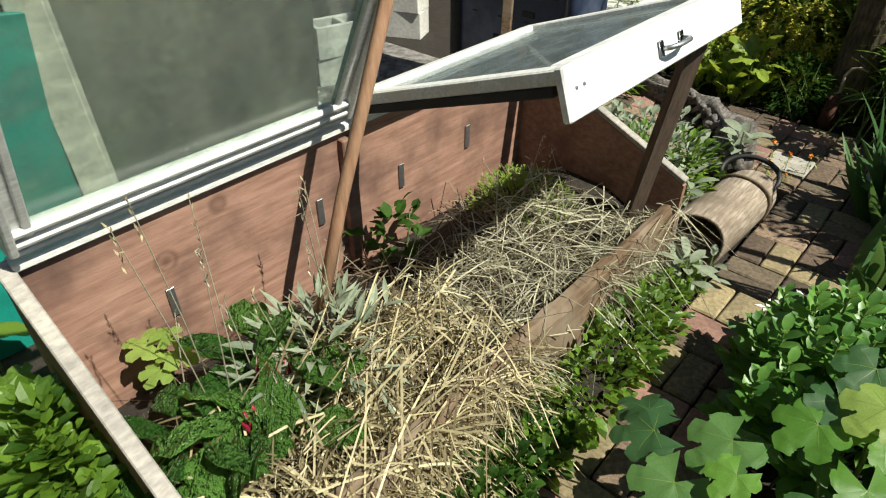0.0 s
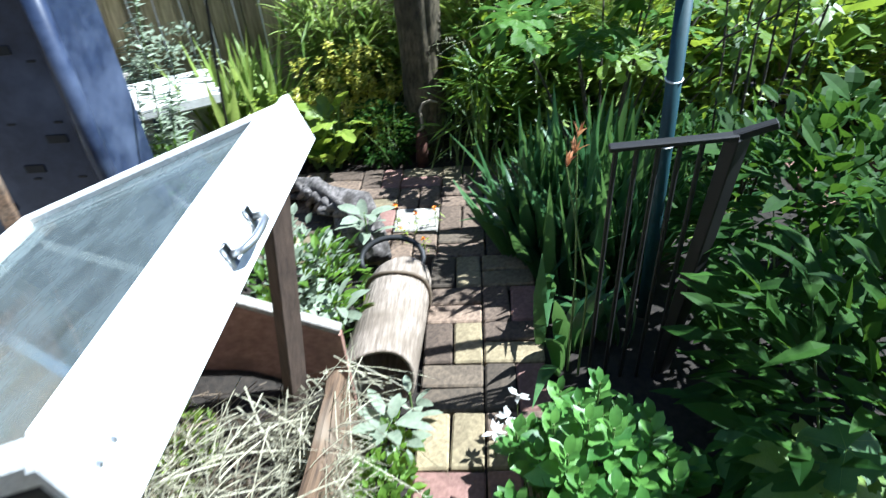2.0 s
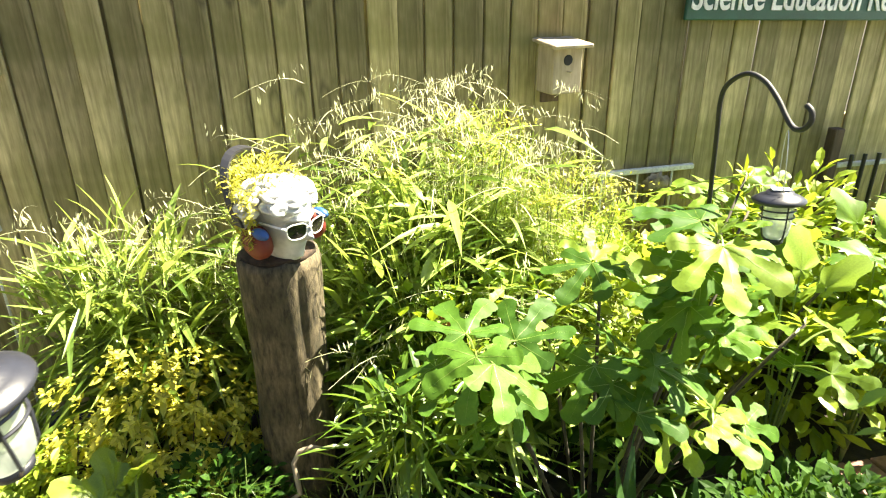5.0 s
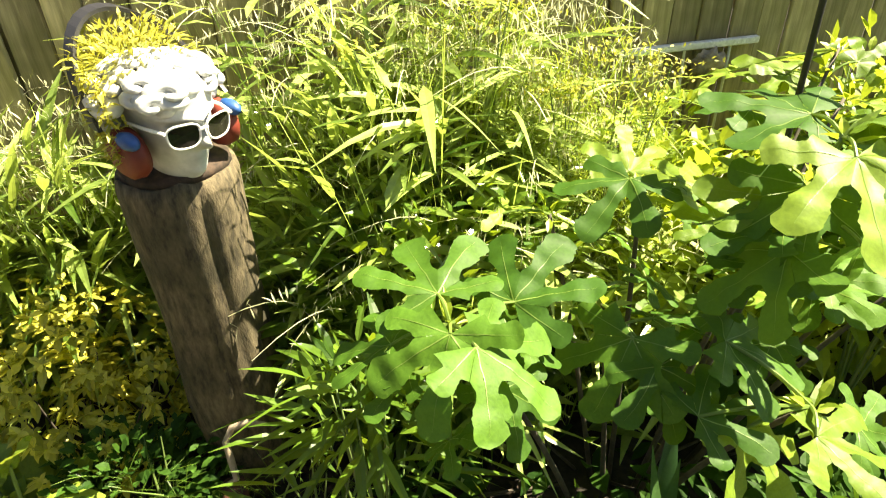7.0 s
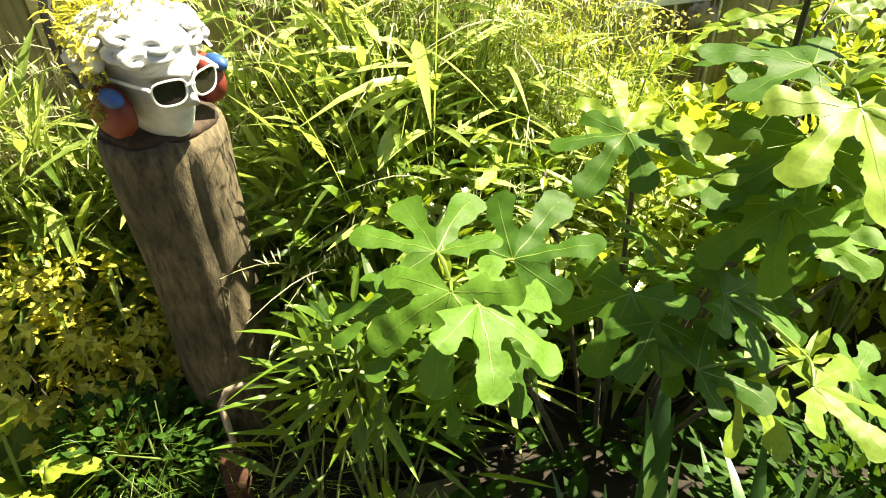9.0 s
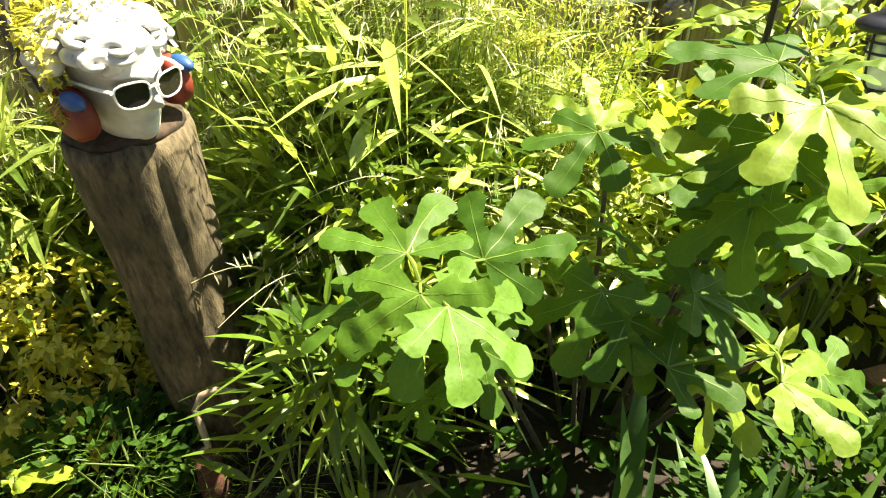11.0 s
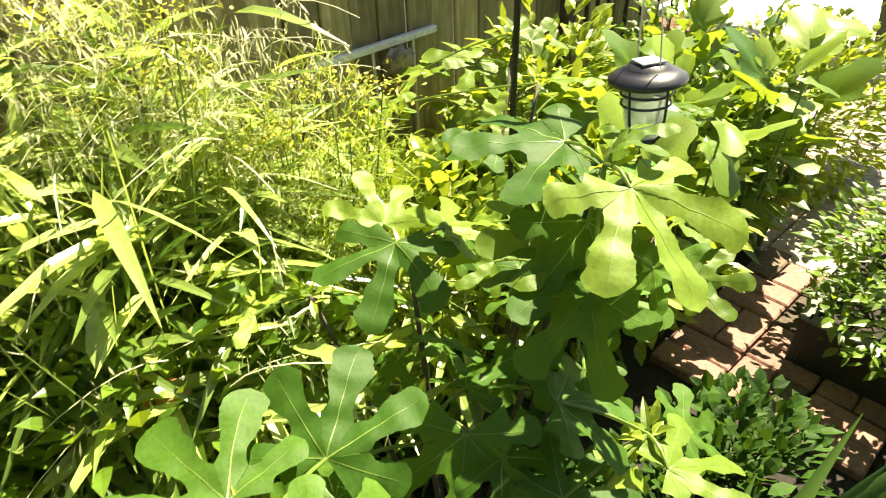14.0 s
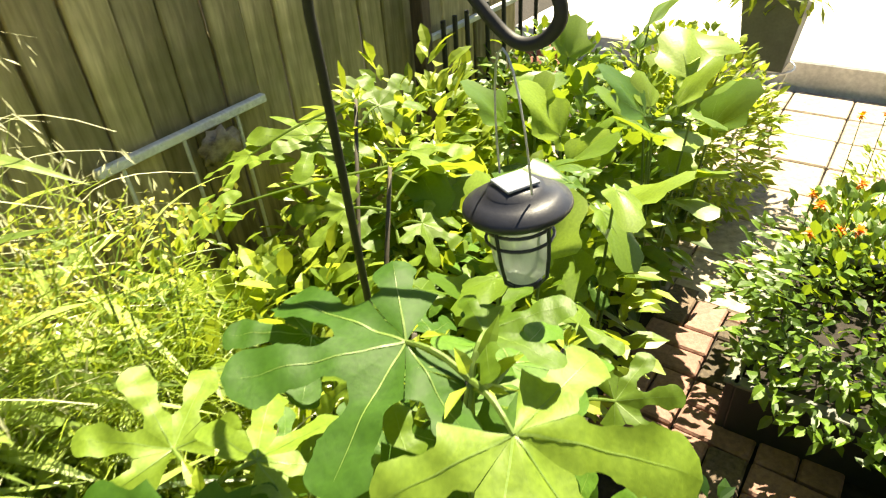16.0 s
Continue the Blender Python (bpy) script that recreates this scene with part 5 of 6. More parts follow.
# base, tip, size, and 1 for the paler leaf with sunlight in its colour
HERO = [
    (0.99, 4.82, 0.785, 0.95, 4.75, 0.70, 0.150, 0), (1.02, 4.79, 0.78, 1.11, 4.72, 0.71, 0.145, 0), (0.99, 4.91, 0.79, 0.96, 5.04, 0.80, 0.155, 0),
    (1.11, 4.90, 0.76, 1.21, 4.97, 0.80, 0.155, 0), (1.29, 4.84, 0.70, 1.24, 4.80, 0.62, 0.150, 0), (0.91, 4.88, 0.73, 0.81, 4.93, 0.68, 0.115, 0),
    (0.93, 4.85, 0.70, 0.86, 4.86, 0.66, 0.105, 0), (1.06, 4.78, 0.70, 1.07, 4.71, 0.62, 0.105, 0), (1.39, 5.10, 0.845, 1.30, 5.04, 0.79, 0.150, 0),
    (1.48, 5.08, 0.84, 1.59, 5.07, 0.80, 0.130, 1), (1.58, 4.93, 1.01, 1.47, 5.01, 1.00, 0.165, 0), (1.55, 4.80, 1.00, 1.51, 4.67, 0.92, 0.175, 1),
    (1.51, 4.84, 0.87, 1.43, 4.93, 0.84, 0.140, 0), (1.49, 4.80, 0.86, 1.41, 4.82, 0.75, 0.155, 0), (1.31, 4.79, 0.68, 1.32, 4.72, 0.60, 0.120, 0),
    (1.47, 4.63, 0.66, 1.58, 4.57, 0.62, 0.130, 1), (1.40, 4.68, 0.64, 1.42, 4.62, 0.58, 0.125, 1), (1.33, 4.70, 0.66, 1.47, 4.71, 0.65, 0.120, 0),
    (1.62, 4.87, 1.02, 1.67, 4.82, 1.03, 0.085, 1), (1.54, 4.85, 0.93, 1.49, 4.75, 0.78, 0.165, 0), (1.45, 5.21, 0.80, 1.47, 5.29, 0.84, 0.120, 1),
    (2.16, 5.68, 0.80, 2.12, 5.54, 0.74, 0.150, 1), (2.06, 5.80, 0.78, 1.98, 5.86, 0.74, 0.120, 1), (1.20, 5.26, 0.71, 1.15, 5.35, 0.71, 0.105, 1),
    (1.56, 5.04, 0.98, 1.47, 5.05, 0.98, 0.095, 0), (1.41, 4.78, 0.72, 1.51, 4.73, 0.66, 0.135, 0), (1.85, 5.74, 0.74, 1.94, 5.72, 0.75, 0.110, 1),
]
k = 0
for bx, by, bz, tx, ty, tz, size, young in HERO:
    base = Vector((bx, by, bz))
    part("leaf", young_lit_figs[k % 2] if young else figs[k % 3], None, fig, at=leaf_pose(base, Vector((tx - bx, ty - by, tz - bz)), size, -9, 6 * math.sin(k * 2.3)))
    c = min(CROWNS, key=lambda q: (Vector(q) - base).length)
    part("leaf_stalk", stalk(c, base, 0.0035, 0.0025, 0.01), FIGVEIN, fig)
    k += 1
r3 = random.Random(11)
for c in CROWNS:
    low = 0.6 if c[0] < 1.8 else 0.45
    for i in range(7 if c[0] < 1.4 else 9):
        a = i * 2.4 + r3.uniform(-0.4, 0.4)
        q = r3.uniform(0.05, 0.13)
        base = Vector((c[0] + q * math.cos(a), c[1] + q * math.sin(a), c[2] - 0.05 - 0.04 * i + r3.uniform(-0.02, 0.02)))
        if base.z < low:
            continue
        size = r3.uniform(0.075, 0.125) * (1.3 if c[0] > 1.9 else 1.0)
        part("leaf", young_lit_figs[i % 2] if (c[0] > 1.9 and i in (0, 2, 4, 6)) or (c[0] > 1.4 and i == 1) else figs[i % 3], None, fig, at=leaf_pose(base, (math.cos(a), math.sin(a), r3.uniform(-0.6, 0.35)), size, 0, r3.uniform(-40, 40)))
        part("leaf_stalk", stalk((c[0], c[1], base.z - 0.02), base, 0.0035, 0.0025, 0.01), FIGVEIN, fig)


# ---- irises ----
def blade_mesh(bend, fold):
    return Geo().blades([(0, 0, 0)], [(0.16, 0, 1)], 1.0, 0.078, bend, "blade", 8, fold, 0.0)


iris_blades = [blade_mesh(b, 0.12).mesh("iris_blade", IRISLEAF, True) for b in (0.08, 0.2, 0.36, 0.65)]
iris_lime = [blade_mesh(b, 0.12).mesh("lime_blade", LIMEBIG, True) for b in (0.1, 0.25, 0.5)]


def iris(label, fans, length, meshes, seed):
    r = random.Random(seed)
    ob = thing("iris_clump", label, "iris", group="irises")
    for x, y in fans:
        head = r.uniform(0, 360)
        for i in range(7):
            lean = (i - 3) * 8 + r.uniform(-4, 4)
            L = length * r.uniform(0.65, 1.05) * (1 - 0.03 * abs(i - 3))
            m = meshes[min(len(meshes) - 1, int(r.random() ** 1.4 * len(meshes)))]
            part("blade", m, None, ob, at=pose(x + 0.014 * (i - 3) * math.cos(radians(head)), y + 0.014 * (i - 3) * math.sin(radians(head)), -0.03) @ pose(0, 0, 0, 0, lean, head) @ Matrix.Diagonal((L, r.uniform(0.42, 0.7), L, 1)))
    return ob


r4 = random.Random(3)
fans = [(1.3 + 0.16 * q, 4.46 + 0.05 * (q % 2)) for q in range(4)] + [(1.24 + 0.27 * math.sqrt(r4.random()) * math.cos(a), 4.25 + 0.32 * math.sqrt(r4.random()) * math.sin(a)) for a in np.linspace(0, 18.8, 52)]
iris("dense clump of dark green sword-shaped iris leaves", fans, 0.66, iris_blades, 5)
iris("clump of dark green iris leaves leaning over the path", [(1.03, 3.74), (1.08, 3.62), (1.14, 3.7), (1.28, 3.72)], 0.46, iris_blades[2:], 8)
iris("sunlit light green iris leaves by the fence", [(-0.55, 5.5), (-0.47, 5.58), (-0.63, 5.6), (-0.42, 5.48), (-0.58, 5.42), (-0.5, 5.66), (-0.66, 5.48), (-0.36, 5.56), (-0.52, 5.34), (-0.7, 5.62), (-0.4, 5.4), (-0.34, 5.48), (-0.46, 5.44), (-0.6, 5.52), (-0.3, 5.4)], 0.76, iris_lime, 9)
iris("low yellow-green iris leaves by the path", [(1.72, 4.42), (1.85, 4.4), (1.6, 4.36)], 0.42, iris_lime, 12)
iris("upright green iris leaves before the fig", [(1.37, 4.74), (1.45, 4.72), (1.53, 4.68), (1.6, 4.64)], 0.5, iris_blades[:3], 21)
g = Geo()
for x0, y0, x1, y1, z in ((1.1, 3.52, 1.08, 3.49, 0.84), (1.13, 3.5, 1.06, 3.5, 0.76)):
    g.tube([(x0, y0 + 0.05, 0), (x0, y0, z * 0.5), (x1, y1, z)], [0.004, 0.003, 0.002], 6)
fl = thing("faded_flower_stalk", "thin green stalk with withered rust flowers", "flower")
part("stem", g, GREENSTEM, fl)
P = np.array([(1.08, 3.49, 0.84), (1.06, 3.5, 0.76), (1.075, 3.49, 0.8)])
part("withered_flower", Geo().blades(np.repeat(P, 4, 0), tilt(rng.normal(size=(12, 3)) * 0.2, 0.9, 0.12), 0.05, 0.012, 0.25, "lance", 5, 0.25), RUSTPETAL, fl, "withered rust-coloured petals")


# ---- grasses along the fence ----
def grass_stand(label, n, box, height, seed_share=0.7):
    x0, x1, y0, y1 = box
    ob = thing("ornamental_grass", label, "grass", group="grasses by the fence")
    X, Y = rng.uniform(x0, x1, n), rng.uniform(y0, y1, n)
    Y = np.where(np.abs(X - PX) < 0.25, np.maximum(Y, 5.62), Y)
    Hh = rng.uniform(*height, n) * (0.75 + 0.25 * np.array([noise.noise((a * 2.2, b * 2, 1)) * 1.5 + 0.5 for a, b in zip(X, Y)]).clip(0, 1))
    P = np.column_stack((X, Y, np.full(n, -0.03)))
    D = tilt(rng.normal(size=(n, 3)) * (0.13, 0.1, 0), 1.0, 0.02)
    part("stems", Geo().blades(P, D, Hh, 0.0045, 0.12, "strap", 5), GRASS, ob, kind="stuff")
    m = 7
    u = rng.uniform(0.12, 0.92, (n, m))
    Q = P[:, None] + D[:, None] * (Hh[:, None] * u)[..., None]
    ang = rng.uniform(0, 2 * math.pi, (n, m))
    DD = np.stack((np.cos(ang), np.sin(ang), rng.uniform(0.05, 0.9, (n, m))), 2)
    Q, DD = Q.reshape(-1, 3), DD.reshape(-1, 3)
    LL = rng.uniform(0.1, 0.26, n * m)
    clear = (np.abs(Q[:, 0] - PX) > 0.34) | (Q[:, 1] > 5.62)
    Q, DD, LL = Q[clear], DD[clear], LL[clear]
    far = Q[:, 1] + DD[:, 1] / np.linalg.norm(DD, axis=1) * LL > FENCE_Y - 0.03
    DD[far, 1] *= -1
    part("leaves", Geo().blades(Q, DD, LL, rng.uniform(0.012, 0.034, len(Q)), rng.uniform(0.2, 0.9, len(Q)), "lance", 5, 0.1), GRASS, ob, kind="stuff")
    tops = P + D * Hh[:, None]
    tops = tops[rng.random(n) < seed_share]
    t = len(tops)
    s = 14
    a = rng.uniform(0, 6.283, t)
    off = np.tile(np.linspace(0, 0.16, s), (t, 1))
    S = tops[:, None] + np.stack((np.cos(a)[:, None] * off, np.sin(a)[:, None] * off * 0.5, 0.05 - off ** 2 * 3.2), 2)
    S = S.reshape(-1, 3) + rng.normal(0, 0.008, (t * s, 3))
    S[:, 1] = np.minimum(S[:, 1], FENCE_Y - 0.05)
    part("seed_stalks", Geo().blades(tops, np.column_stack((np.cos(a), np.sin(a) * 0.5, np.full(t, 0.75))), 0.16, 0.0022, 1.0, "strap", 6), SEEDHEAD, ob, kind="stuff")
    part("seed_heads", Geo().blades(S, rng.normal(size=S.shape) * 0.35 + (0, 0, -1), rng.uniform(0.018, 0.034, t * s), rng.uniform(0.003, 0.006, t * s), 0.1, "lance", 3, 0.15), SEEDHEAD, ob, "pale drooping seed heads", kind="stuff")
    return ob


grass_stand("tall sunlit grass with drooping pale seed heads by the fence", 130, (-0.12, 0.5, 5.7, 5.87), (0.7, 1.2))
grass_stand("tall sunlit grass with drooping pale seed heads by the fence", 280, (0.62, 1.4, 5.42, 5.92), (0.75, 1.3), 0.45)
grass_stand("dense sunlit grass behind the fig", 240, (0.75, 1.75, 5.2, 5.7), (0.45, 0.85), 0.35)
grass_stand("tall feathery grass reaching up the fence", 110, (1.05, 1.55, 5.58, 5.86), (0.9, 1.3), 0.9)
grass_stand("thin grass at the foot of the fence", 70, (1.5, 2.2, 5.5, 5.86), (0.4, 0.7), 0.4)

# fennel: threads and flat yellow umbels
for label, cx, cy, top in (("feathery fennel with yellow flower heads", 1.5, 5.5, 1.0), ("feathery fennel by the post", 1.25, 5.62, 1.15), ("fine dark fennel at the post's foot", 0.36, 5.12, 0.3), ("fine dark fennel under the fig", 0.72, 5.02, 0.3)):
    ob = thing("fennel", label, "fennel", group="fennel plants")
    g = Geo()
    big = top > 0.6
    for i in range(9 if big else 5):
        b = (cx + rng.normal(0, 0.05), cy + rng.normal(0, 0.04), -0.03)
        tp = (cx + rng.normal(0, 0.14 if big else 0.06), min(FENCE_Y - 0.1, cy + rng.normal(0, 0.08)), top * rng.uniform(0.75, 1.05))
        part("stem", Geo().tube([b, ((b[0] + tp[0]) / 2, (b[1] + tp[1]) / 2, tp[2] * 0.55), tp], [0.004, 0.003, 0.0015], 5), GREENSTEM, ob)
        if big:
            Q = np.array(tp) + rng.normal(size=(60, 3)) * (0.045, 0.045, 0.008)
            part("flower_head", Geo().blades(Q, rng.normal(size=Q.shape), 0.012, 0.007, 0, "oval", 3), YELLOWLEAF, ob, "yellow flower head", kind="stuff")
    P, D = ball(4600 if big else 330, (cx, cy, top * 0.62), (0.22 if big else 0.19, 0.14 if big else 0.1, top * 0.42))
    P, D = gappy(P, D, 0.12, 0.7, cx)
    P[:, 1] = np.minimum(P[:, 1], FENCE_Y - 0.08)
    part("fronds", Geo().blades(P, tilt(D, 0.5, 0.7), rng.uniform(0.03, 0.075, len(P)), rng.uniform(0.0014, 0.0024, len(P)) * (1 if big else 0.55), 0.3, "strap", 3), LIMELEAF if big else MIDLEAF, ob, kind="stuff")


# ---- leafy masses ----
def bush(name, label, category, centre, radii, n, mat, size, wide, shape="oval", keep=0.75, up=0.4, clump=0.12, stems=0, stem_mat=BRANCH, floor=0.0, top=None, group="", fold=0.12, S=4):
    ob = thing(name, label, category, group=group)
    P, D = ball(n, centre, radii, 0.15)
    ok = P[:, 2] > floor
    P, D = gappy(P[ok], D[ok], clump, keep, centre[0] * 3 + centre[1])
    P[:, 1] = np.where(P[:, 1] > 5.0, np.minimum(P[:, 1], FENCE_Y - size[1] * 0.9), P[:, 1])
    m = len(P)
    L = rng.uniform(*size, m)
    part("foliage", Geo().blades(P, tilt(D, up, 0.5), L, L * rng.uniform(wide[0], wide[1], m), rng.uniform(0.05, 0.5, m), shape, S, fold), mat, ob, kind="stuff")
    for i in range(stems):
        q = P[(i * 97) % m]
        b = (centre[0] + (q[0] - centre[0]) * 0.3, centre[1] + (q[1] - centre[1]) * 0.3, -0.03)
        part("stem", stalk(b, q, 0.005, 0.002, 0.0), stem_mat, ob, smooth=True)
    return ob


B = bush
def rosettes(label, centre, radii, n, mat, size, keep):
    """A shrub whose small leaves stand in whorls at the twigs' ends."""
    ob = thing("golden_shrub", label, "shrub", group="golden shrubs")
    P, D = ball(n, centre, radii, 0.1)
    P, D = gappy(P, D, 0.1, keep, centre[0])
    ok = (P[:, 2] > 0.02) & (np.hypot(P[:, 0] - PX, P[:, 1] - PY) > 0.15)
    P, D = P[ok], tilt(D[ok], 0.7, 0.25)
    for i in range(0, len(P), 22):
        part("twig", stalk((centre[0] + (P[i][0] - centre[0]) * 0.25, centre[1] + (P[i][1] - centre[1]) * 0.25, -0.03), P[i], 0.004, 0.0015, 0.0), BRANCH, ob, smooth=True)
    D /= np.linalg.norm(D, axis=1)[:, None]
    side = np.cross(D, (0.3, 0.5, 0.81))
    side /= np.linalg.norm(side, axis=1)[:, None]
    over = np.cross(D, side)
    Q, E, L = [], [], []
    for j in range(8):
        w = j * 0.785 * 1.5 + rng.uniform(-0.3, 0.3, len(P))
        out = side * np.cos(w)[:, None] + over * np.sin(w)[:, None]
        Q.append(P - D * (0.004 * j))
        E.append(out + D * (1.1 - 0.13 * j))
        L.append(rng.uniform(*size, len(P)) * (0.65 + 0.06 * j))
    Q, E, L = np.vstack(Q), np.vstack(E), np.concatenate(L)
    part("foliage", Geo().blades(Q, E, L, L * 0.52, rng.uniform(0.1, 0.5, len(L)), "oval", 4, 0.14), mat, ob, kind="stuff")


rosettes("low golden-yellow shrub with small leaves beside the post", (0.13, 5.42, 0.26), (0.36, 0.26, 0.33), 700, YELLOWLEAF, (0.022, 0.036), 0.55)
rosettes("yellow-green small-leaved shrub in the bed", (-0.16, 5.3, 0.16), (0.3, 0.18, 0.22), 330, LIMELEAF, (0.02, 0.034), 0.65)
B("bed_plant", "dark small-leaved plant at the foot of the post", "plant", (0.33, 5.2, 0.12), (0.2, 0.14, 0.2), 1300, SHADELEAF, (0.02, 0.04), (0.45, 0.6), stems=4, group="bed plants")
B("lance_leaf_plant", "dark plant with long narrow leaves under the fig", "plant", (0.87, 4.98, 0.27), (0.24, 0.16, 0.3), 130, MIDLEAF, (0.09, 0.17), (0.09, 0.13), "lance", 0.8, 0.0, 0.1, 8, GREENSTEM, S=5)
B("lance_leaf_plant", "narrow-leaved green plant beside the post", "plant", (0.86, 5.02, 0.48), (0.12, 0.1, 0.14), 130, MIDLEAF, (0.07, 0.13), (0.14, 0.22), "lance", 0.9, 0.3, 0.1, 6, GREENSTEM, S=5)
B("under_fig_plant", "low plants under the fig, leaves coloured darker for its shade", "plant", (1.45, 5.12, 0.08), (0.6, 0.22, 0.12), 260, SHADELEAF, (0.05, 0.09), (0.4, 0.6), "oval", 0.7, 0.4, 0.15, 8, group="bed plants")
B("meadow_plant", "sunlit green leaves behind the fig", "plant", (1.05, 5.36, 0.38), (0.4, 0.22, 0.4), 1500, MIDLEAF, (0.05, 0.085), (0.35, 0.55), "lance", 0.7, 0.4, 0.12, 8, GREENSTEM, group="bed plants")
B("meadow_plant", "sunlit lime green leaves behind the fig", "plant", (1.75, 5.45, 0.35), (0.45, 0.3, 0.38), 1900, LIMELEAF, (0.045, 0.085), (0.35, 0.55), "oval", 0.7, 0.4, 0.12, 8, GREENSTEM, group="bed plants")
B("meadow_plant", "bright leafy plants in the sunny bed", "plant", (2.35, 5.35, 0.32), (0.45, 0.42, 0.38), 1200, LIMELEAF, (0.05, 0.09), (0.4, 0.6), "oval", 0.7, 0.4, 0.14, 8, GREENSTEM, group="bed plants")
B("meadow_plant", "mid green leafy plants in the sunny bed", "plant", (2.95, 5.4, 0.32), (0.45, 0.42, 0.38), 1300, MIDLEAF, (0.05, 0.1), (0.4, 0.6), "oval", 0.7, 0.4, 0.14, 8, GREENSTEM, group="bed plants")
B("light_shrub", "bushy light green shrub at the patio's edge", "shrub", (3.62, 5.28, 0.3), (0.38, 0.4, 0.42), 3600, LIMELEAF, (0.035, 0.06), (0.4, 0.55), "oval", 0.75, 0.5, 0.12, 8)
B("light_shrub", "bushy green shrub beyond the bed", "shrub", (3.35, 5.7, 0.35), (0.4, 0.3, 0.4), 1700, MIDLEAF, (0.045, 0.07), (0.4, 0.55), "oval", 0.75, 0.5, 0.12, 6)
B("rock_plant", "dry white-flecked plant by the fence", "plant", (-0.95, 5.75, 0.35), (0.3, 0.12, 0.32), 900, GREYLEAF, (0.025, 0.045), (0.5, 0.7), "oval", 0.7, 0.5, 0.1, 5)
B("leafy_weed", "pale green leafy weeds behind the frame", "weeds", (0.02, 3.95, 0.1), (0.33, 0.42, 0.2), 1100, GREYLEAF, (0.03, 0.07), (0.35, 0.55), "oval", 0.6, 0.6, 0.1, 6, GREENSTEM, group="weeds")
B("leafy_weed", "green weeds between the frame and the driftwood", "weeds", (0.18, 3.8, 0.1), (0.3, 0.4, 0.18), 1100, MIDLEAF, (0.03, 0.07), (0.25, 0.45), "oval", 0.6, 0.6, 0.1, 6, GREENSTEM, group="weeds")
B("leafy_weed", "low weeds on the bed's edge", "weeds", (-0.62, 4.78, 0.12), (0.24, 0.2, 0.22), 700, MIDLEAF, (0.04, 0.08), (0.25, 0.4), "lance", 0.8, 0.6, 0.1, 5, GREENSTEM, group="weeds")
B("ground_cover", "dense bright green small-leaved herb beside the plank", "herb", (0.575, 2.72, 0.05), (0.12, 0.62, 0.15), 2700, MIDLEAF, (0.022, 0.045), (0.5, 0.7), "oval", 0.7, 0.7, 0.07, 6, GREENSTEM)
B("ground_cover", "low dark herb and weeds beside the plank", "herb", (0.58, 2.0, 0.04), (0.13, 0.5, 0.14), 1700, SHADELEAF, (0.02, 0.045), (0.45, 0.65), "oval", 0.75, 0.7, 0.08, 6, GREENSTEM)
# extra dark leaves, added to cover and shade the soil here
B("shade_plant", "added dark low leaves covering sunlit soil at the fig's edge", "plant", (1.82, 4.66, 0.14), (0.38, 0.2, 0.24), 1900, SHADELEAF, (0.03, 0.06), (0.35, 0.55), "oval", 0.8, 0.5, 0.1, 5, GREENSTEM, group="bed plants")
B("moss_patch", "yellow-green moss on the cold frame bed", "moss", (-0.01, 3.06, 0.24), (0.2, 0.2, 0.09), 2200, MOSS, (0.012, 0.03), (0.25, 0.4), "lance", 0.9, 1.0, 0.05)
B("dark_perennial", "dark blue-green leafy perennial in the shade", "plant", (1.72, 3.05, 0.32), (0.42, 0.5, 0.42), 1500, SHADELEAF, (0.07, 0.13), (0.28, 0.4), "lance", 0.7, 0.3, 0.15, 10, GREENSTEM, group="shade plants")
B("dark_perennial", "dark leafy perennial behind the iron panel", "plant", (1.85, 3.75, 0.35), (0.4, 0.45, 0.45), 1500, SHADELEAF, (0.06, 0.11), (0.35, 0.5), "oval", 0.65, 0.3, 0.15, 10, GREENSTEM, group="shade plants")
B("marigold_leaves", "green marigold foliage filling the planter", "marigold", (2.9, 4.5, 0.28), (0.5, 0.36, 0.24), 2600, MIDLEAF, (0.03, 0.055), (0.4, 0.6), "oval", 0.75, 0.6, 0.1, 6, GREENSTEM, floor=0.13)
B("marigold_bush", "bushy orange marigolds beside the patio", "marigold", (3.5, 4.4, 0.22), (0.4, 0.3, 0.28), 2600, LIMELEAF, (0.02, 0.045), (0.3, 0.45), "lance", 0.75, 0.6, 0.1, 6, GREENSTEM)
B("marigold_bush", "dark leafy plants before the planter", "plant", (2.55, 4.1, 0.2), (0.5, 0.28, 0.3), 1800, SHADELEAF, (0.04, 0.08), (0.3, 0.5), "oval", 0.7, 0.5, 0.12, 6, GREENSTEM)

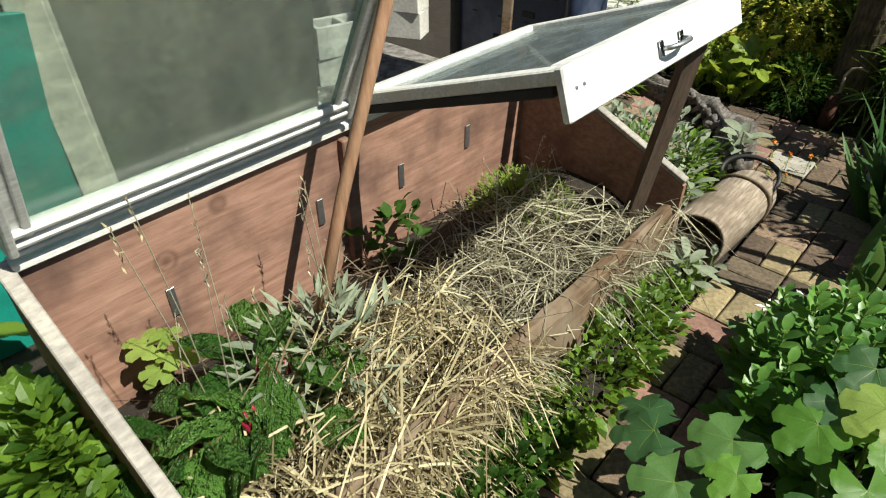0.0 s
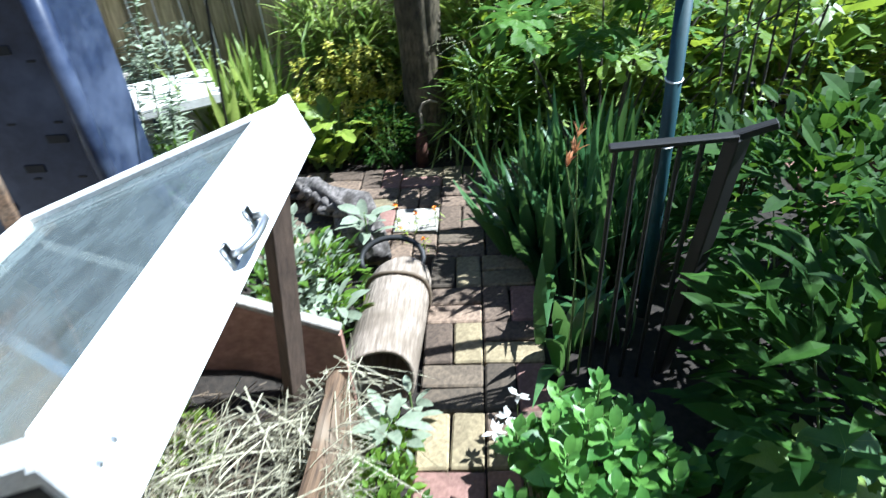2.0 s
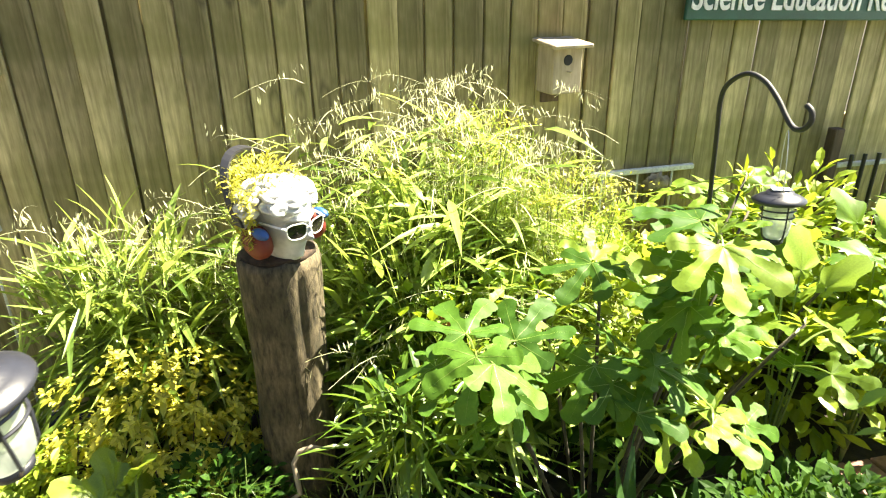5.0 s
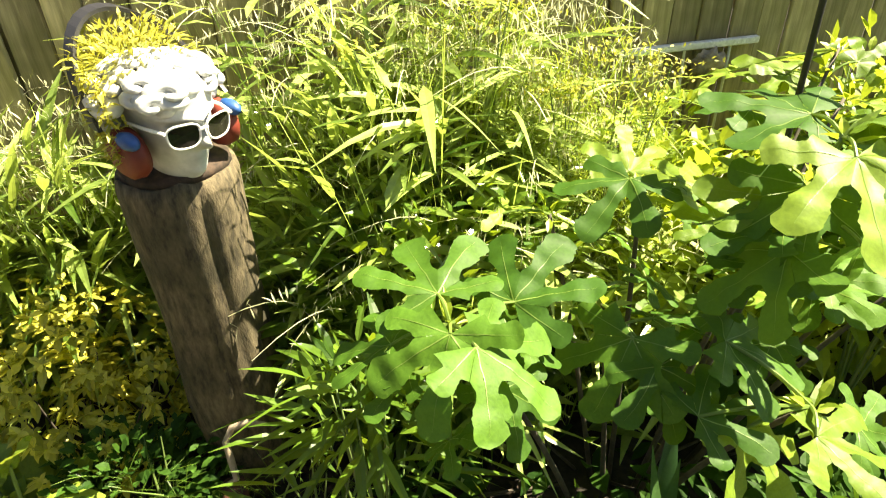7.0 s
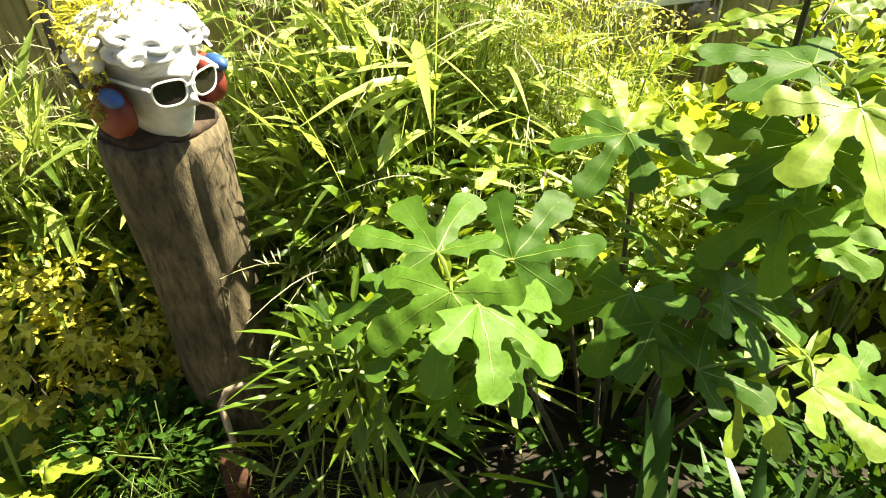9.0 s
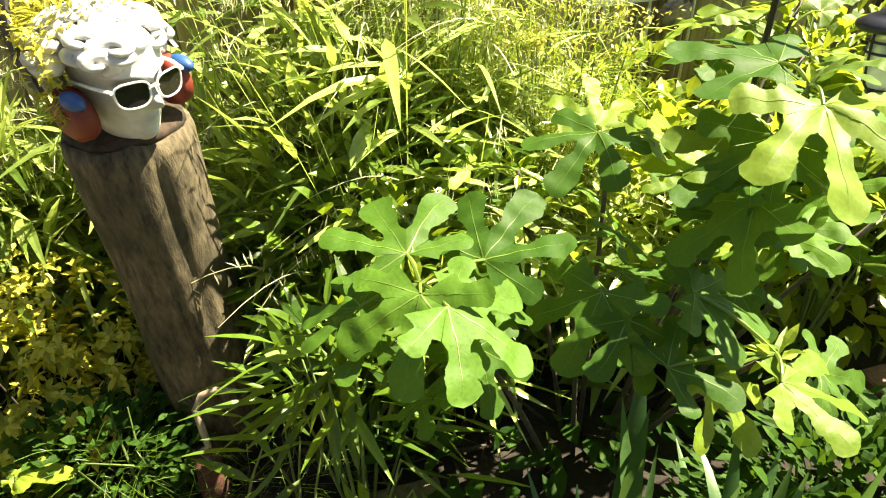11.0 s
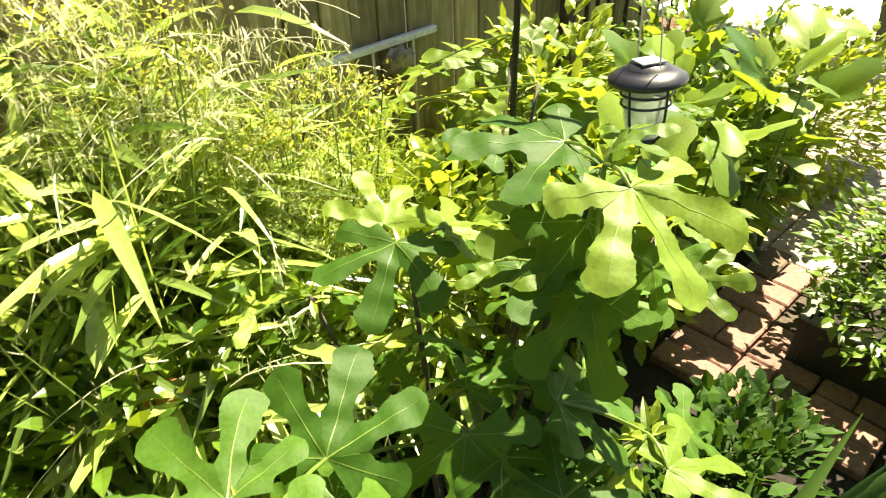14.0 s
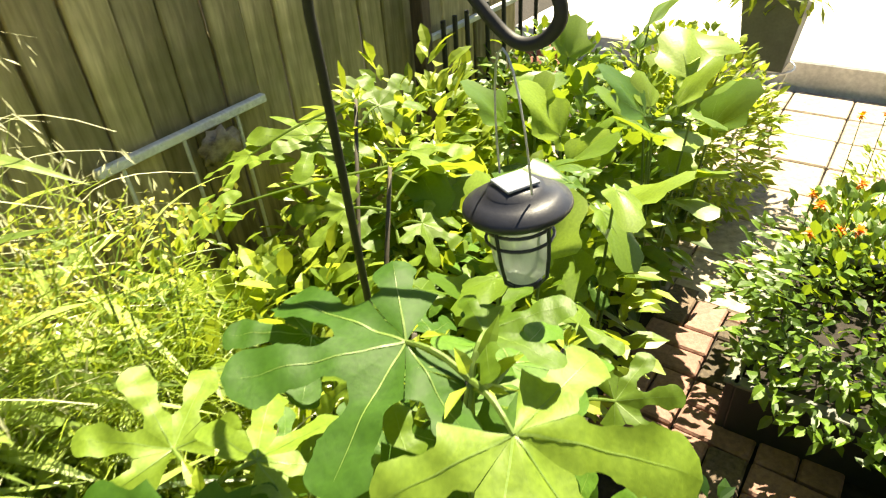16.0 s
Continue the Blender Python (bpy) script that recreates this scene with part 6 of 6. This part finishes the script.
r5 = random.Random(21)
for i in range(26):
    c = Vector((3.05 + r5.uniform(-0.3, 0.6), 4.5 + r5.uniform(-0.2, 0.22), r5.uniform(0.42, 0.53)))
    ob = thing("marigold_flower", "small orange marigold flower", "flower", group="marigold flowers")
    P = np.tile(np.array(c), (18, 1))
    part("petals", Geo().blades(P, tilt(rng.normal(size=(18, 3)), 0.3, 0.2), 0.019, 0.011, 0.2, "oval", 3), ORANGE, ob)
    part("stalk", stalk((c.x, c.y, 0.14), c, 0.002, 0.0015), GREENSTEM, ob)
for x, y, z in ((0.5, 4.36, 0.07), (0.56, 4.42, 0.1), (0.6, 4.28, 0.06), (0.47, 4.46, 0.12), (0.64, 4.46, 0.1)):
    ob = thing("orange_flower", "tiny orange flower growing between the bricks", "flower", group="flowers in the paving")
    P = np.tile(np.array((x, y, z)), (14, 1))
    part("petals", Geo().blades(P, tilt(rng.normal(size=(14, 3)), 0.5, 0.2), 0.013, 0.008, 0.2, "oval", 3), ORANGE, ob)
    part("stalk", stalk((x, y, 0), (x, y, z), 0.0015, 0.001), GREENSTEM, ob)
    Q = np.array((x, y, z * 0.5)) + rng.normal(size=(14, 3)) * (0.012, 0.012, z * 0.22)
    part("leaves", Geo().blades(Q, tilt(rng.normal(size=Q.shape), 0.5, 0.3), 0.03, 0.006, 0.2, "lance", 3), LIMELEAF, ob)
for x, y in ((0.9, 3.3), (0.86, 3.25), (0.93, 3.38)):
    P = np.tile(np.array((x, y, 0.1)), (8, 1))
    ob = thing("white_flower", "small white flower beside the brick path", "flower")
    part("petals", Geo().blades(P, tilt(rng.normal(size=(8, 3)) * (1, 1, 0.3), 0.2, 0.2), 0.035, 0.017, 0.2, "oval", 3), WHITEPETAL, ob)
    part("stalk", stalk((x, y, -0.03), (x, y, 0.1), 0.002, 0.0015), GREENSTEM, ob)
ob = thing("red_flower", "small red and white flower among the grass", "flower")
P = np.tile(np.array((1.02, 5.3, 0.61)), (26, 1)) + rng.normal(size=(26, 3)) * 0.014
part("petals", Geo().blades(P, tilt(rng.normal(size=P.shape), 0.2, 0.3), 0.026, 0.012, 0.2, "oval", 3), RUSTPETAL, ob)
part("stalk", stalk((1.02, 5.33, -0.03), (1.02, 5.3, 0.61), 0.003, 0.002), GREENSTEM, ob)

B("meadow_plant", "sunlit leaves at the foot of the fence", "plant", (2.45, 5.68, 0.5), (0.45, 0.16, 0.42), 1500, LIMELEAF, (0.05, 0.09), (0.35, 0.55), "oval", 0.7, 0.4, 0.14, 8, GREENSTEM, group="bed plants")
B("meadow_plant", "fine sunlit greenery under the fence rail", "plant", (1.75, 5.62, 0.4), (0.4, 0.2, 0.4), 2200, LIMELEAF, (0.025, 0.05), (0.3, 0.5), "lance", 0.7, 0.5, 0.12, 8, GREENSTEM, group="bed plants")
B("meadow_plant", "broad grassy leaves before the fence", "plant", (0.98, 5.55, 0.5), (0.4, 0.2, 0.45), 900, GRASS, (0.12, 0.24), (0.09, 0.15), "lance", 0.75, 0.9, 0.12, 6, GREENSTEM, group="bed plants", S=5)
B("meadow_plant", "broad grassy leaves before the fence", "plant", (0.05, 5.7, 0.5), (0.3, 0.12, 0.35), 350, GRASS, (0.12, 0.24), (0.08, 0.13), "lance", 0.75, 0.9, 0.12, 6, GREENSTEM, group="bed plants", S=5)
# broad-leaved plants in the sunny bed
for i in range(15):
    cx, cy = 2.15 + 0.1 * i + r5.uniform(-0.1, 0.1), 5.28 + r5.uniform(-0.22, 0.3)
    ob = thing("broad_leaf_plant", "broad-leaved bright green plant in the sunny bed", "plant", group="broad-leaved plants")
    for j in range(6):
        a = j * 1.05 + r5.uniform(-0.3, 0.3)
        b = Vector((cx + 0.07 * math.cos(a), cy + 0.06 * math.sin(a), r5.uniform(0.35, 0.75)))
        part("leaf", rounds[j % 2], None, ob, at=leaf_pose(b, (math.cos(a), math.sin(a) * 0.8, r5.uniform(-0.3, 2.0)), r5.uniform(0.1, 0.2), 0, r5.uniform(-25, 25)))
        part("leaf_stalk", stalk((cx, cy, -0.03), b, 0.005, 0.003), GREENSTEM, ob)
# docks on the bed's edge, left of the post
for cx, cy, n in ((-0.03, 5.12, 9), (0.13, 5.2, 9), (-0.2, 5.13, 8), (0.05, 5.1, 7)):
    ob = thing("dock_plant", "low pale green dock with broad crinkled leaves", "plant", group="docks")
    for j in range(n):
        a = j * 2.4
        b = Vector((cx + 0.04 * math.cos(a), cy + 0.03 * math.sin(a), 0.03 + 0.012 * j))
        part("leaf_stalk", stalk((cx, cy, -0.03), b, 0.005, 0.004), GREENSTEM, ob)
        part("leaf", docks[j % 2], None, ob, at=leaf_pose(b, (math.cos(a), math.sin(a), r5.uniform(1.0, 2.6)), r5.uniform(0.1, 0.19), 0, r5.uniform(-30, 30)))
ob = thing("dock_plant", "sunlit yellow-green dock with broad crinkled leaves", "plant", group="docks")
for j, (x, y, z, hx, hy, hz, q) in enumerate(((0.07, 5.17, 0.2, -0.7, -0.6, 0.1, 0.13), (0.1, 5.24, 0.26, 0.3, -0.3, 0.9, 0.12), (0.02, 5.2, 0.22, -0.8, 0.2, 0.6, 0.14), (0.12, 5.14, 0.16, 0.5, -0.8, 0.2, 0.12), (0.03, 5.27, 0.2, -0.3, 0.6, 0.9, 0.12), (0.16, 5.2, 0.18, 0.9, -0.2, 0.3, 0.11))):
    part("leaf", docks[j % 2], None, ob, at=leaf_pose((x + 0.03, y - 0.08, z + 0.06), (hx, hy, hz), q, 0, 12 * math.sin(j * 2.1)))
    part("leaf_stalk", stalk((0.09, 5.14, -0.03), (x + 0.03, y - 0.08, z + 0.06), 0.005, 0.004), GREENSTEM, ob)
# round leaves beside the cold frame
ob = thing("round_leaf_plant", "large round dark green leaves beside the cold frame", "plant")
for j in range(22):
    b = Vector((r5.uniform(-0.85, -0.3), r5.uniform(1.2, 1.5) + 0.0, r5.uniform(0.12, 0.34)))
    a = r5.uniform(0, 6.28)
    part("leaf", rounds[j % 2], None, ob, at=leaf_pose(b, (math.cos(a), math.sin(a), r5.uniform(-0.4, 0.2)), r5.uniform(0.1, 0.16), 0, 0))
    part("leaf_stalk", stalk((b.x, b.y, -0.03), b, 0.004, 0.003), GREENSTEM, ob)


# ---- chard, weeds and stalks in the cold frame ----
for cx, cy, z, n in ((0.12, 1.68, 0.2, 9), (0.08, 1.93, 0.22, 8), (0.0, 1.43, 0.12, 9), (0.2, 1.82, 0.2, 5), (0.17, 1.45, 0.12, 9)):
    ob = thing("chard_plant", "glossy crinkled chard with red stalks", "chard", group="chard plants")
    for j in range(n):
        a = j * 2.4 + 0.6
        b = Vector((cx + 0.05 * math.cos(a), cy + 0.05 * math.sin(a), z + 0.07 + 0.05 * (j % 3)))
        part("leaf", chards[j % 2], None, ob, at=leaf_pose(b, (math.cos(a), math.sin(a), r5.uniform(0.1, 1.1)), r5.uniform(0.13, 0.2), 0, r5.uniform(-15, 15)))
        part("stalk", stalk((cx, cy, z - 0.1), b, 0.007, 0.005, 0.02), CHARDSTEM, ob, "red stalk", smooth=True)
ob = thing("chard_plant", "large savoyed chard leaves leaning over the frame's end", "chard", group="chard plants")
for k, (bx, by, bz, tx, ty, tz, size) in enumerate(((0.22, 1.75, 0.42, 0.12, 1.55, 0.4, 0.22), (0.22, 1.74, 0.41, 0.27, 1.6, 0.35, 0.19), (0.15, 1.86, 0.44, 0.3, 1.78, 0.36, 0.19), (0.14, 1.84, 0.43, 0.1, 1.95, 0.5, 0.16), (0.2, 1.78, 0.4, 0.02, 1.72, 0.4, 0.18))):
    part("leaf", chards[k % 2], None, ob, at=leaf_pose((bx, by, bz), (tx - bx, ty - by, tz - bz), size, -8, 10 * math.sin(k * 2.0)))
    part("stalk", stalk((0.2, 1.8, 0.12), (bx, by, bz), 0.008, 0.005, 0.02), CHARDSTEM, ob, "red stalk", smooth=True)
B("low_herb", "low crinkled green herb at the frame's corner", "herb", (-0.06, 1.45, 0.24), (0.22, 0.09, 0.24), 1500, MIDLEAF, (0.03, 0.06), (0.5, 0.7), "oval", 0.8, 0.5, 0.1, 6, GREENSTEM)
ob = thing("vine_seedling", "bright green lobed seedling in the cold frame", "plant")
for x, y, z, hx, hy, s in ((-0.18, 1.74, 0.36, -0.7, -0.5, 0.08), (-0.13, 1.77, 0.35, 0.8, 0.2, 0.075), (-0.16, 1.76, 0.38, -0.1, 0.9, 0.055), (-0.12, 1.72, 0.33, 0.5, -0.8, 0.06)):
    part("leaf", limes[0], None, ob, at=leaf_pose((x, y, z), (hx, hy, 0.05), s))
part("stem", stalk((-0.15, 1.75, 0.15), (-0.15, 1.75, 0.36), 0.003, 0.002), GREENSTEM, ob)
B("frame_weed", "dark green weeds by the divider in the cold frame", "weeds", (-0.16, 2.55, 0.28), (0.07, 0.12, 0.12), 60, SHADELEAF, (0.04, 0.07), (0.5, 0.7), "oval", 0.8, 0.4, 0.1, 4, GREENSTEM, floor=0.18)
B("frame_weed", "grey-green leafy weeds in the straw", "weeds", (0.14, 2.02, 0.34), (0.16, 0.22, 0.13), 260, GREYLEAF, (0.05, 0.1), (0.16, 0.26), "lance", 0.8, 0.5, 0.1, 4, GREENSTEM, floor=0.2)
for i in range(22):
    x, y = r5.uniform(-0.1, 0.4), r5.uniform(1.65, 3.1)
    if i < 9:
        x, y = r5.uniform(-0.05, 0.15), r5.uniform(1.75, 2.15)
    top = Vector((x + r5.uniform(-0.16, 0.16), y + r5.uniform(-0.12, 0.12), r5.uniform(0.5, 0.88) if i < 9 else r5.uniform(0.42, 0.6)))
    ob = thing("dry_grass_stalk", "thin dry grass stalk with a seed head", "grass stalk", group="dry stalks in the frame")
    part("stem", Geo().tube([(x, y, 0.15), ((x + top.x) / 2 + 0.01, (y + top.y) / 2, 0.12 + top.z * 0.5), top], [0.002, 0.0016, 0.001], 5), STRAW_GREEN, ob)
    Q = np.array([np.array(top) * 1.0 - np.array((0, 0, 0.012 * q)) for q in range(9)])
    part("seed_head", Geo().blades(Q, tilt(rng.normal(size=Q.shape) * 0.4, 1.0, 0.1), 0.02, 0.005, 0.05, "lance", 3), STRAW_GREEN if i % 2 else STRAW, ob)

# grey-leaved lamb's ears
for cx, cy, z, n, s in ((0.57, 3.27, 0.02, 16, 0.1), (0.62, 3.38, 0.0, 8, 0.07), (0.38, 4.24, 0.1, 11, 0.13), (0.3, 3.5, 0.06, 14, 0.09), (0.24, 4.0, 0.06, 12, 0.1), (0.36, 3.72, 0.08, 12, 0.09)):
    ob = thing("lambs_ear", "soft grey-green leaves growing beside the log", "plant", group="grey-leaved plants")
    for j in range(n):
        a = j * 2.4
        h = 0.02 + 0.11 * (j / n)
        g = Geo().blades([(0, 0, 0)], [(math.cos(a), math.sin(a), rng.uniform(0.2, 1.1))], s * rng.uniform(0.7, 1.1), s * 0.36, 0.35, "oval", 6, 0.1)
        part("leaf", g, GREYLEAF, ob, smooth=True, at=pose(cx + 0.02 * math.cos(a), cy + 0.02 * math.sin(a), z + h))
    part("stem", stalk((cx, cy, -0.02), (cx, cy, z + 0.12), 0.006, 0.004), GREENSTEM, ob)

# spiky stems in the sunny corner
for x, y, h in ((-0.74, 4.9, 1.05), (-0.82, 4.86, 0.85), (-0.68, 4.82, 0.6), (-0.72, 5.02, 0.7)):
    ob = thing("spire_plant", "tall stem clothed in short narrow leaves", "plant", group="spire plants")
    part("stem", stalk((x, y, -0.03), (x + 0.14, y + 0.02, h), 0.005, 0.002), GREENSTEM, ob)
    zz = rng.uniform(0.08, h, 150)
    a = rng.uniform(0, 6.28, 150)
    part("leaves", Geo().blades(np.column_stack((x + 0.14 * zz / h, y + 0.02 * zz / h, zz)), np.column_stack((np.cos(a), np.sin(a), np.full(150, 0.25))), 0.1 * (1.1 - zz / h * 0.7), 0.013, 0.3, "lance", 4, 0.1), GREYLEAF, ob, kind="stuff")

# ---- sedum and squash by the path ----
ob = thing("sedum_clump", "fleshy bright green sedum with leaf rosettes by the path", "sedum")
P, D, Lw = [], [], []
for i in range(80):
    a, q = i * 2.4 + r5.uniform(-0.3, 0.3), math.sqrt((i + 0.5) / 80)
    c = Vector((1.08 + 0.22 * q * math.cos(a), 2.93 + 0.36 * q * math.sin(a), 0.37 - 0.16 * q * q + r5.uniform(-0.09, 0.06)))
    part("stem", stalk((c.x * 0.7 + 0.315, c.y * 0.7 + 0.88, -0.03), c, 0.004, 0.003), GREENSTEM, ob)
    for j in range(12):
        b = j * 2.4 + r5.uniform(-0.5, 0.5)
        up = 0.1 + 1.7 * (j / 12) + r5.uniform(-0.25, 0.25)
        P.append(c + Vector((0, 0, -0.1 + 0.009 * j)))
        D.append((math.cos(b), math.sin(b), up))
        Lw.append((0.08 - 0.003 * j) * r5.uniform(0.75, 1.15))
Lw = np.array(Lw)
part("foliage", Geo().blades(P, D, Lw, Lw * 0.52, 0.2, "oval", 5, 0.14, 0.4), SEDUMLEAF, ob, smooth=True, kind="stuff")

ob = thing("squash_plant", "sprawling squash plant with broad lobed leaves by the path", "squash plant")
for i in range(46):
    x, y = r5.uniform(0.95, 1.6), r5.uniform(1.98, 2.75)
    if i > 30:
        x, y = r5.uniform(1.25, 1.7), r5.uniform(2.5, 3.15)
    if math.hypot(x - 1.09, y - 1.4) < 0.5:
        continue
    z = r5.uniform(0.22, 0.5) - 0.1 * (x < 1.02)
    a = r5.uniform(0, 6.28)
    m = limes[i % 2] if i % 6 == 0 or (x > 1.3 and i % 3 == 1) else squashes[i % 2]
    part("leaf", m, None, ob, at=leaf_pose((x, y, z), (math.cos(a), math.sin(a) - 0.3, r5.uniform(-0.35, 0.15)), r5.uniform(0.08, 0.125), 0, r5.uniform(-12, 12)))
    part("leaf_stalk", stalk((x + 0.05, y + 0.08, -0.03), (x, y, z), 0.005, 0.003), GREENSTEM, ob)

for x, y, z, hx, hy, size, young in ((1.12, 2.52, 0.42, -0.5, -0.8, 0.1, 1), (1.22, 2.62, 0.42, 0.3, -0.9, 0.11, 1), (1.04, 2.31, 0.4, -0.3, -0.9, 0.07, 1), (1.24, 2.46, 0.38, 0.5, -0.8, 0.1, 1), (0.86, 2.35, 0.34, -0.7, -0.4, 0.1, 0), (0.95, 2.26, 0.34, -0.2, -0.9, 0.11, 0), (0.82, 2.42, 0.31, -0.8, 0.2, 0.09, 0), (1.0, 2.42, 0.36, -0.4, -0.7, 0.11, 0)):
    part("leaf", (bright_squashes if young else squashes)[0], None, ob, at=leaf_pose((x, y, z), (hx, hy, -0.25), size))
    part("leaf_stalk", stalk((x + 0.12, y + 0.1, -0.03), (x, y, z), 0.005, 0.003), GREENSTEM, ob)

# ---- woody shrubs on the walker's right ----
def woody(label, foot, crown, radii, n, mat, size, limbs, seed, keep=0.5):
    r = random.Random(seed)
    ob = thing("shrub", label, "shrub", group="woody shrubs")
    for i in range(limbs):
        a = i * 2.4
        tip = Vector((crown[0] + radii[0] * 0.8 * math.cos(a) * r.uniform(0.5, 1), crown[1] + radii[1] * 0.8 * math.sin(a) * r.uniform(0.5, 1), crown[2] + radii[2] * r.uniform(0.2, 0.9)))
        b = Vector(foot) + Vector((0.06 * math.cos(a), 0.06 * math.sin(a), 0))
        mid = b.lerp(tip, 0.5) + Vector((r.uniform(-0.1, 0.1), r.uniform(-0.1, 0.1), 0.1))
        limb = Geo().tube([b, b.lerp(mid, 0.5), mid, mid.lerp(tip, 0.55) + Vector((0.02, 0.03, 0.02)), tip], [0.006, 0.0052, 0.004, 0.003, 0.0012], 7, wobble=0.15)
        for j in range(4):
            p = mid.lerp(tip, 0.1 + 0.22 * j)
            limb.tube([p, p + Vector((r.uniform(-0.16, 0.16), r.uniform(-0.16, 0.16), r.uniform(0.02, 0.2)))], [0.004, 0.0015], 5)
        part("limb", limb, BRANCH, ob, smooth=True)
    P, D = ball(n, crown, radii, 0.1)
    P, D = gappy(P, D, 0.16, keep, seed)
    m = len(P)
    L = rng.uniform(*size, m)
    part("crown", Geo().blades(P, tilt(D, 0.1, 0.7), L, L * rng.uniform(0.45, 0.65, m), rng.uniform(0.05, 0.4, m), "oval", 4, 0.15), mat, ob, kind="stuff")
    return ob


woody("loose woody shrub with dark bare branches and sparse green leaves", (1.74, 4.2, -0.03), (1.74, 4.2, 1.08), (0.36, 0.2, 0.78), 1250, MIDLEAF, (0.035, 0.06), 6, 5, 0.45)
# this one is added, largely out of view, to throw shade by the path
woody("tall leafy shrub added mostly out of view to shade the path", (2.3, 3.1, -0.03), (2.3, 3.1, 1.2), (0.45, 0.5, 0.6), 1200, LIMELEAF, (0.05, 0.085), 7, 9, 0.4)


# ---- paving, the small pieces last ----
def brick_mesh(name, sx, sy, mat, sz=0.05):
    return Geo().box((0, 0, -sz / 2), (sx, sy, sz), None, 0.006).mesh(name, mat, False)


CELL = 0.205
BRICK_BUFF = surface("buff_brick", (0.13, 0.1, 0.055), (0.31, 0.25, 0.14), 0.88, fine=55, coarse=9, relief=0.7, vary=0.25)
BRICK_DARK = surface("dark_brick", (0.045, 0.035, 0.024), (0.14, 0.105, 0.07), 0.9, fine=55, coarse=9, relief=0.8, vary=0.3)
tone = {3: brick_mesh("buff_brick", 0.199, 0.096, BRICK_BUFF), 4: brick_mesh("dark_brick", 0.199, 0.096, BRICK_DARK), 0: brick_mesh("brick", 0.199, 0.096, BRICK), 1: brick_mesh("pink_brick", 0.199, 0.096, BRICK_PINK), 2: brick_mesh("pale_brick", 0.199, 0.096, BRICK_PALE)}
paving = tagged(new("brick_paving"), "old mixed brick paving laid in basket weave, with gaps", "paving", kind="structure")


def lay(i, j, x, y):
    flat = (i + j) % 2
    pale = (i, j) in ((0, -1), (2, 0), (2, -1))
    for s in (-1, 1):
        h = (i * 73 + j * 37 + s * 11) % 17
        m = tone[2] if pale else tone[1] if i >= 9 and h % 3 else tone[1] if h in (3, 9) else tone[3] if h in (1, 7, 12, 14) else tone[4] if h in (2, 10, 15) else tone[0]
        off = s * CELL / 4
        wob = 1.6 * math.sin(i * 3.1 + j * 5.3 + s)
        z = 0.003 * math.sin(i * 7 + j * 3 + s * 2)
        at = pose(x, y + off, z, 0.5 * math.sin(i + s), 0.5 * math.cos(j + s), wob) if flat else pose(x + off, y, z, 0.5 * math.sin(j + s), 0.4 * math.cos(i), 90 + wob)
        part("brick", m, None, paving, at=at)


X0C, Y0C = 0.444 + CELL / 2, 4.642 + CELL / 2
for i in range(-7, 3):
    for j in range(-2, 2):
        lay(i, j, X0C + i * CELL, Y0C + j * CELL)
for i in (1, 2):
    for j in range(-18, -2):
        lay(i, j, X0C + i * CELL - 0.02, Y0C + j * CELL)
for i in range(9, 13):
    for j in (-1, 0, 1):
        lay(i, j, X0C + i * CELL, Y0C + j * CELL)
stone = brick_mesh("patio_stone", 0.292, 0.292, PATIO)
patio = tagged(new("patio_paving"), "pale sunlit stone patio beyond the bed", "paving", kind="structure")
for i in range(7):
    for j in range(-3, 6):
        part("stone", stone, None, patio, at=pose(3.2 + i * 0.3, 4.3 + j * 0.3, 0.002 * math.sin(i * 3 + j), 0, 0, 0.6 * math.sin(i + j * 2)))
